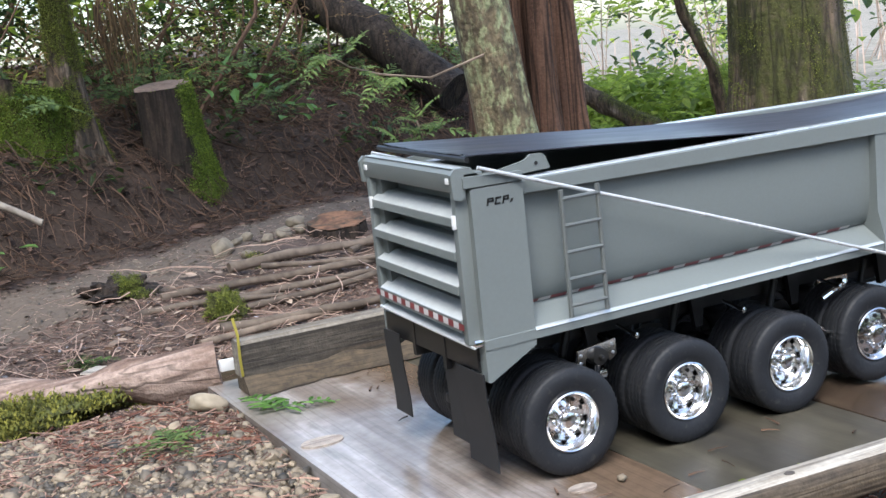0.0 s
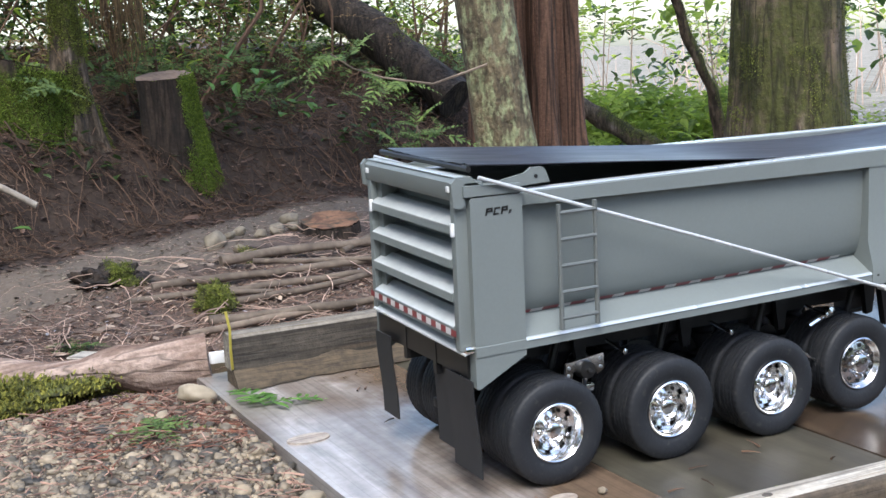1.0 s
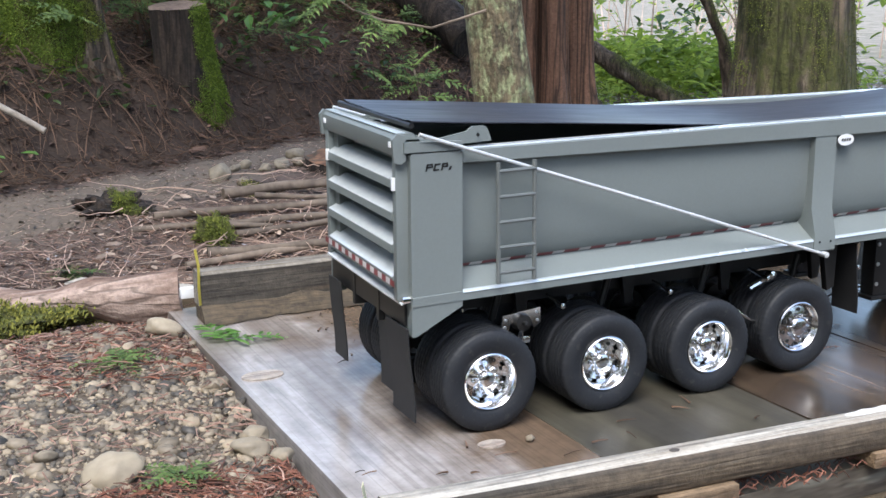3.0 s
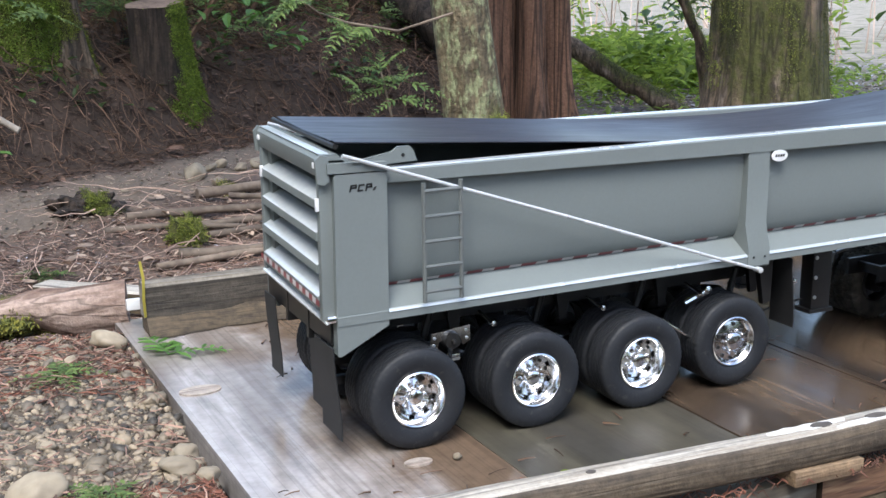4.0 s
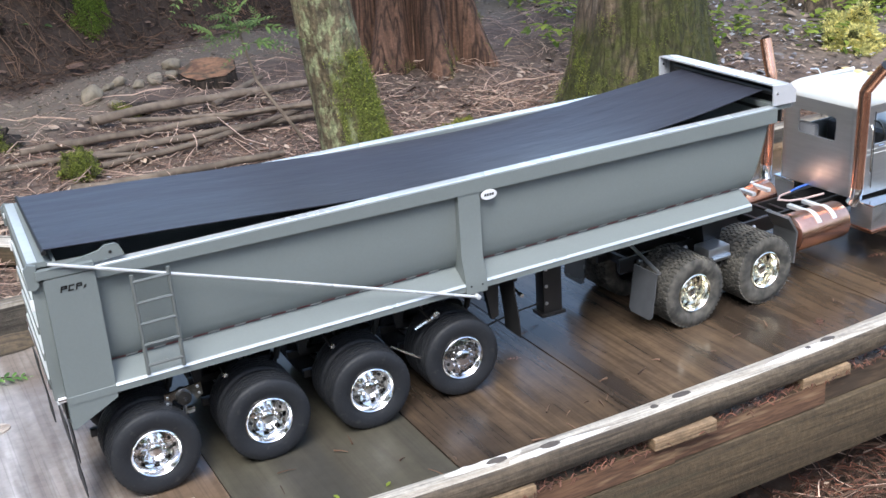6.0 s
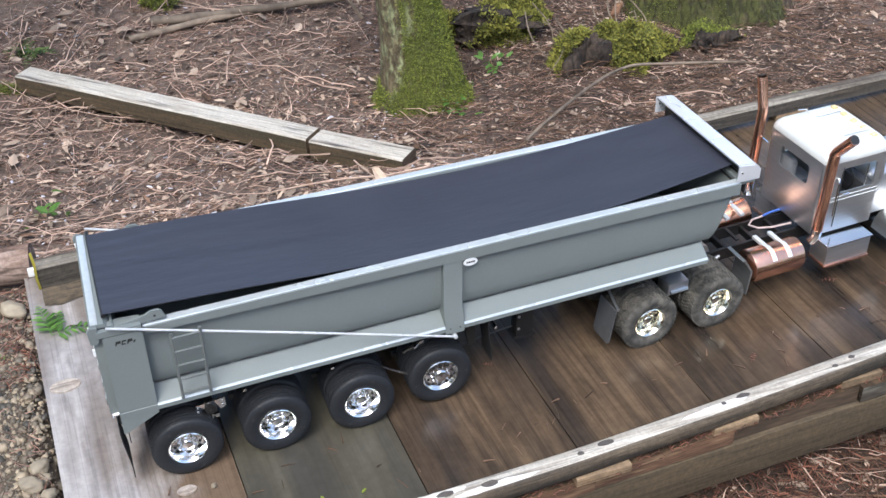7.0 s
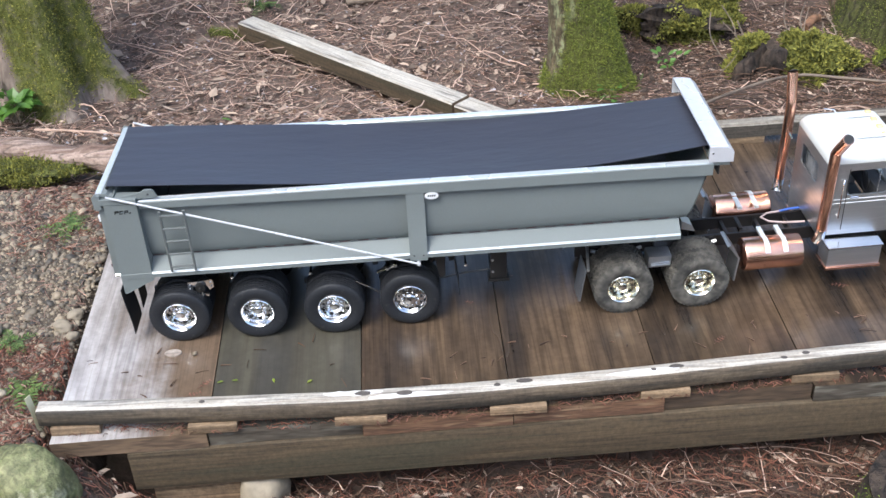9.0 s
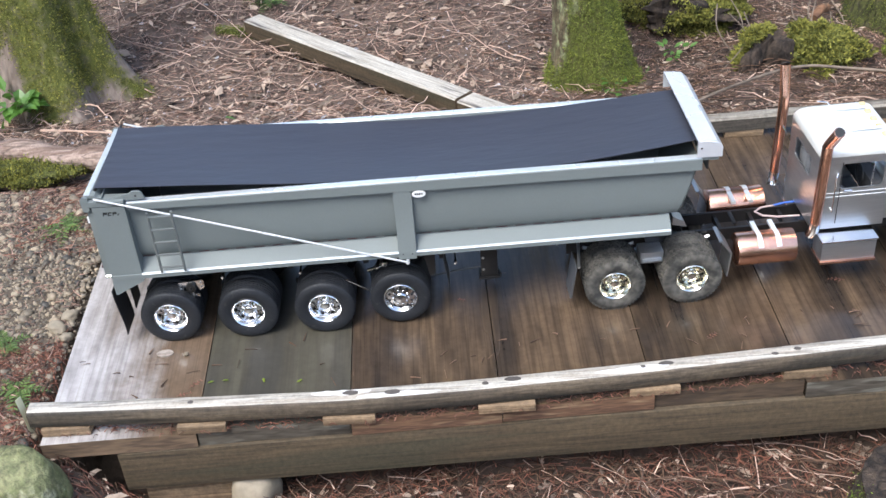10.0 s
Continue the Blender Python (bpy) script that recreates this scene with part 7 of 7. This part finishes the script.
def build_sapling():
    """The thin bough with cedar sprays in front of the lichened trunk."""
    rng = random.Random(17)
    sap = thing("sapling", "thin bare sapling with green cedar sprays", "sapling")
    stem = Soup()
    stem.tube([(0.92, 1.95, -0.1), (0.80, 1.98, 0.10), (0.76, 2.0, 0.30)], 0.006, 6, taper=0.003)
    stem.tube([(0.95, 1.9, 0.47), (0.80, 1.96, 0.42), (0.66, 2.0, 0.445), (0.58, 2.03, 0.475), (0.52, 2.05, 0.52)], 0.0042, 6, taper=0.002)
    part("stem", stem, M_POLE, sap)
    f = Soup()
    for p in ((0.76, 2.0, 0.30), (0.78, 2.0, 0.25), (0.74, 2.0, 0.27), (0.80, 1.97, 0.22), (0.70, 2.0, 0.24), (0.83, 1.97, 0.27)):
        for k in range(4):
            f.frond(p, (rng.uniform(-1, 1), rng.uniform(-0.6, 0.3), rng.uniform(-0.2, 0.4)), (0, -0.4, 1), rng.uniform(0.07, 0.15), rng, 0.55, 8)
    for p in ((0.66, 2.0, 0.44), (0.60, 2.02, 0.46), (0.52, 2.05, 0.52), (0.56, 2.03, 0.5), (0.72, 1.98, 0.43)):
        for k in range(4):
            f.frond(p, (rng.uniform(-1, 0.5), rng.uniform(-0.6, 0.3), rng.uniform(-0.5, 0.4)), (0, -0.4, 1), rng.uniform(0.08, 0.17), rng, 0.55, 8)
    part("sprays", f, M_FROND, sap, "green cedar sprays", smooth=0)["kind"] = "stuff"


build_sapling()
spray("cut green cedar frond lying at the plank corner", (-0.205, 0.47, 0.008), 31, 3, 0.12, 1.0, "sprig", mat=M_LEAF_BRIGHT, rise=0.4)
spray("flattened green weed in the gravel", (-0.365, 0.46, 0.004), 32, 9, 0.07, 1.0, "sprig", rise=0.2)
spray("green weed in the gravel", (-0.372, 0.01, 0.004), 33, 8, 0.06, 1.0, "sprig", rise=0.3)
spray("green weed in the gravel", (-0.30, -0.14, 0.004), 34, 8, 0.07, 1.0, "sprig", rise=0.3)
spray("small green fern on the forest floor", (-0.154, 2.776, ground_z(-0.154, 2.776)), 35, 8, 0.12, 0.9)


def salal(label, x, y, z, seed, count=22, r=0.10, size=0.06, mat=None):
    plant = thing("salal_plant", label, "plant", group="broad-leaved plants")
    plant.location = (x, y, ground_z(x, y))
    up = z - ground_z(x, y)
    for k in range(4 if up < 0.12 else 1):
        part("stem", Soup().tube([(0.02 * k - 0.03, 0, -0.004), (0.03 * k - 0.05, 0, up)], 0.0016, 3), M_ROOT, plant)
    for k in range(count):
        s = Soup()
        bush(s, 0, 0, up, r, 1, seed * 100 + k, size)
        part("leaf", s, mat or M_LEAF_BRIGHT, plant, smooth=0)
    return plant


salal("glossy broad-leaved plant by the mossy tree", -0.96, 1.80, -0.33, 1, 34, 0.075, 0.075)
salal("small dark plant at the mossy trunk's foot", 1.20, 1.76, -0.39, 5, 12, 0.05, 0.035)
salal("blue-green leaves among the roots", 1.44, 2.05, -0.42, 6, 14, 0.06, 0.04)
salal("limp grey-green weed in the litter", -0.20, 1.55, -0.36, 7, 10, 0.07, 0.045)
salal("glossy leaves above the bank", 1.10, 4.82, 0.43, 2, 18, 0.14, 0.09)
salal("glossy leaves on the bank foot", -0.36, 3.75, -0.14, 3, 16, 0.08, 0.07)
salal("broad leaves growing on the bank", 1.34, 4.78, 0.27, 4, 14, 0.12, 0.08)


def moss_mound(label, x, y, z, size, seed, count, bare=-0.2, mat=M_MOSS, size_by=1.0):
    rng = random.Random(seed)
    ob = thing("moss_mound", label, "moss", group="moss mounds")
    core = Soup().rock((0, 0, 0), (1, 1, 1), rng, 0.5, 4)
    off = Vector((seed * 7.3, 0, 0))
    for k, v in enumerate(core.v):
        q = Vector(v)
        g = 1 + 0.45 * noise.noise(q * 1.8 + off) + 0.3 * noise.noise(q * 4 + off) + 0.1 * noise.noise(q * 10 + off)
        core.v[k] = (x + q.x * g * size[0], y + q.y * g * size[1], z + q.z * g * size[2])
    moss_weight(part("mound", core, M_BARK_DARK, ob, smooth=60).data, lambda c, n: n.z > -0.5 and noise.noise(c * 5) > bare)
    m = Soup()
    for _ in range(count):
        a, b, c = [Vector(core.v[i]) for i in rng.choice(core.f)]
        u, v = rng.random(), rng.random()
        if u + v > 1:
            u, v = 1 - u, 1 - v
        p = a + (b - a) * u + (c - a) * v
        n = (b - a).cross(c - a).normalized()
        if n.z < -0.5 or noise.noise(p * 5) < bare:
            continue
        for _ in range(6):
            m.leaf(p + Vector((rng.gauss(0, 0.008), rng.gauss(0, 0.008), rng.gauss(0, 0.005))), n + Vector((rng.uniform(-0.8, 0.8), rng.uniform(-0.8, 0.8), rng.uniform(-0.3, 0.5))), (rng.uniform(-1, 1), rng.uniform(-1, 1), 0.3), rng.uniform(0.004, 0.011) * size_by, 0.004 * size_by)
    part("moss", m, mat, ob, "yellow-green moss", smooth=0)["kind"] = "stuff"


moss_mound("mound of green moss against the old log", -0.55, 0.745, -0.005, (0.16, 0.06, 0.024), 3, 2600, -0.4, M_MOSS_OLIVE)
moss_mound("rotten log end overhung with moss beyond the bridge", 1.56, 2.34, -0.385, (0.22, 0.10, 0.075), 5, 9000, -0.25, M_MOSS_OLIVE, 1.7)
moss_mound("mossy root mound beyond the bridge", 1.75, 1.95, -0.41, (0.085, 0.08, 0.095), 6, 6500, -0.25, M_MOSS_OLIVE, 1.9)
moss_mound("leafy moss hummock over old roots", 1.96, 1.95, -0.42, (0.10, 0.09, 0.095), 13, 6500, -0.25, M_MOSS_OLIVE, 1.9)
moss_mound("small moss hummock beside the bare branch", 2.30, 1.93, -0.43, (0.07, 0.06, 0.05), 14, 1800, -0.4, M_MOSS, 1.5)
moss_mound("small tuft of moss on the litter", 2.33, 2.04, -0.44, (0.06, 0.04, 0.03), 11, 600, -0.5)
moss_mound("sunlit yellow moss mound beyond the truck", 4.10, 2.78, -0.38, (0.13, 0.11, 0.12), 7, 3000, -0.7, M_MOSS_SUNNY, 2.4)
moss_mound("low rotten stump crumbling under moss", 0.05, 3.33, ground_z(0.05, 3.33) + 0.01, (0.12, 0.08, 0.055), 9, 2200, 0.15)
moss_mound("small tuft of bright moss on a rotten stub", 0.36, 2.97, ground_z(0.36, 2.97) + 0.03, (0.045, 0.04, 0.05), 10, 1200, -0.5)
moss_mound("flat patch of moss among the poles", 0.72, 3.48, -0.29, (0.14, 0.06, 0.03), 8, 1200, -0.3, M_MOSS_OLIVE)
log("long thin bare branch arching over the litter", [(1.25, 1.31, -0.30), (1.46, 1.46, -0.29), (1.80, 1.71, -0.34), (2.04, 1.73, -0.375), (2.33, 1.66, -0.39)], 0.0055, M_POLE, name="branch", seed=61, n=8)
for k in range(9):
    rng = random.Random(700 + k)
    x, y = 1.62 + 0.5 * rng.random(), 1.86 + 0.25 * rng.random()
    g = ground_z(x, y)
    log("thin dead root hanging from the mossy mound", [(x, y + 0.16, g + 0.16), (x + rng.uniform(-0.05, 0.05), y + 0.06, g + 0.10), (x + rng.uniform(-0.1, 0.1), y, g + 0.004)], rng.uniform(0.0016, 0.0034), M_POLE, name="root", seed=710 + k, n=7, group="hanging roots")
log("broken length of orange rotten wood on the mound", [(1.99, 2.14, -0.36), (2.03, 2.19, -0.345), (2.07, 2.24, -0.36)], 0.016, M_CUT, seed=66, n=12, torn=0.9)
log("grey branch lying across the litter", [(0.20, 2.73, -0.40), (0.5, 2.78, -0.395), (0.83, 2.79, -0.39)], 0.014, M_POLE, name="branch", seed=67, n=8)
log("short pale branch on the litter", [(1.0, 3.33, -0.28), (1.29, 3.54, -0.24)], 0.014, M_POLE, name="branch", seed=62, n=8)
log("short mossy stick beside the loose timber", [(-0.36, 2.56, -0.43), (-0.27, 2.52, -0.43), (-0.19, 2.49, -0.435)], 0.017, M_BARK_MOSSY, name="branch", seed=63, n=10, moss=(1200, lambda c, n: n.z > -0.4, 0.015))


# ---- small things ----
def build_small():
    s = Soup()
    pts = [(-0.214, 0.606, 0.03), (-0.216, 0.602, 0.06), (-0.214, 0.606, 0.095), (-0.217, 0.612, 0.122)]
    rr = [[(x, y, z), (x + 0.005, y + 0.004, z), (x + 0.005, y + 0.0055, z), (x, y + 0.0015, z)] for x, y, z in pts]
    lone("ribbon_stake", s.loft(rr), M_YELLOW, "yellow ribbon stake at the timber's end", "stake")
    s = Soup()
    pts = [(-0.248, -0.262, -0.03), (-0.25, -0.262, 0.03), (-0.257, -0.256, 0.075)]
    rr = [[(x, y, z), (x + 0.006, y + 0.012, z), (x + 0.006, y + 0.014, z), (x, y + 0.002, z)] for x, y, z in pts]
    lone("ribbon_stake", s.loft(rr), M_STAKE, "pale yellow ribbon stake at the rail's end", "stake")
    lone("paper_scrap", Soup().box((-0.232, 0.66, 0.03), (-0.207, 0.672, 0.048), 0.002, turn=None), M_WHITE, "small white scrap on the old log", "scrap")
    rng = random.Random(91)
    chips = Soup()
    for k in range(110):
        x, y = rng.uniform(-0.2, 1.6), rng.choice((rng.uniform(-0.22, -0.03), rng.uniform(0.3, 0.58)))
        q = rng.uniform(0, 6.28)
        ln = rng.uniform(0.008, 0.03)
        p, d = Vector((x, y, 0.0035)), Vector((math.cos(q), math.sin(q), 0))
        chips.tube([p, p + d * ln * 0.5 + Vector((0, 0, 0.001)), p + d * ln], rng.uniform(0.0007, 0.002), 4, taper=0.0005)
    lone("deck_crumbs", chips, M_ROOT, "dark bark crumbs scattered on the planks", "crumbs", kind="stuff")
    leaves = Soup()
    for x, y in ((0.10, -0.15), (0.13, -0.15), (0.20, -0.15), (0.27, -0.17)):
        leaves.leaf((x, y, 0.003), (rng.uniform(-1, 1), rng.uniform(-1, 1), 0), (0, 0, 1), 0.014, 0.006)
    lone("green_leaf_bits", leaves, M_LEAF_LIT, "small green leaf bits on the planks", "leaf bits", kind="stuff", smooth=0)
    sprig = Soup()
    for x, y, q in ((0.69, 0.15, 0.3), (0.66, 0.135, 0.5), (0.43, 0.20, 1.2), (0.62, 0.06, 2.6), (0.05, -0.17, 0.9), (0.03, -0.19, 0.4), (1.43, 0.05, 2.8), (1.5, 0.0, 0.2), (1.1, -0.12, 0.8)):
        sprig.frond((x, y, 0.004), (math.cos(q), math.sin(q), 0.04), (0, 0, 1), rng.uniform(0.03, 0.06), rng, 0.35, 7)
    lone("cedar_sprigs", sprig, M_NEEDLE_RED, "dead rust red cedar sprigs on the planks", "sprigs", kind="stuff", smooth=0)
    stone("small pale pebble on the plank", 0.028, -0.06, (0.006, 0.005, 0.004), 99, M_STONE, 0.0, z=0.0)
    pts = Soup()
    for k in range(900):
        x = rng.uniform(-0.2, 2.2)
        y = float(np.interp(x, RAIL_X, RAIL_Y)) - rng.uniform(0.0, 0.045)
        q = rng.uniform(0, 6.28)
        ln = rng.uniform(0.01, 0.03)
        d = Vector((math.cos(q), math.sin(q) * 0.5, 0))
        pts.tube([Vector((x, y, 0.004)), Vector((x, y, 0.010)) + d * ln * 0.5, Vector((x, y, 0.004)) + d * ln], 0.0011, 3, taper=0.0005)
    lone("rail_litter", pts, M_NEEDLE_RED, "red needles caught under the rail", "litter", kind="stuff")


build_small()
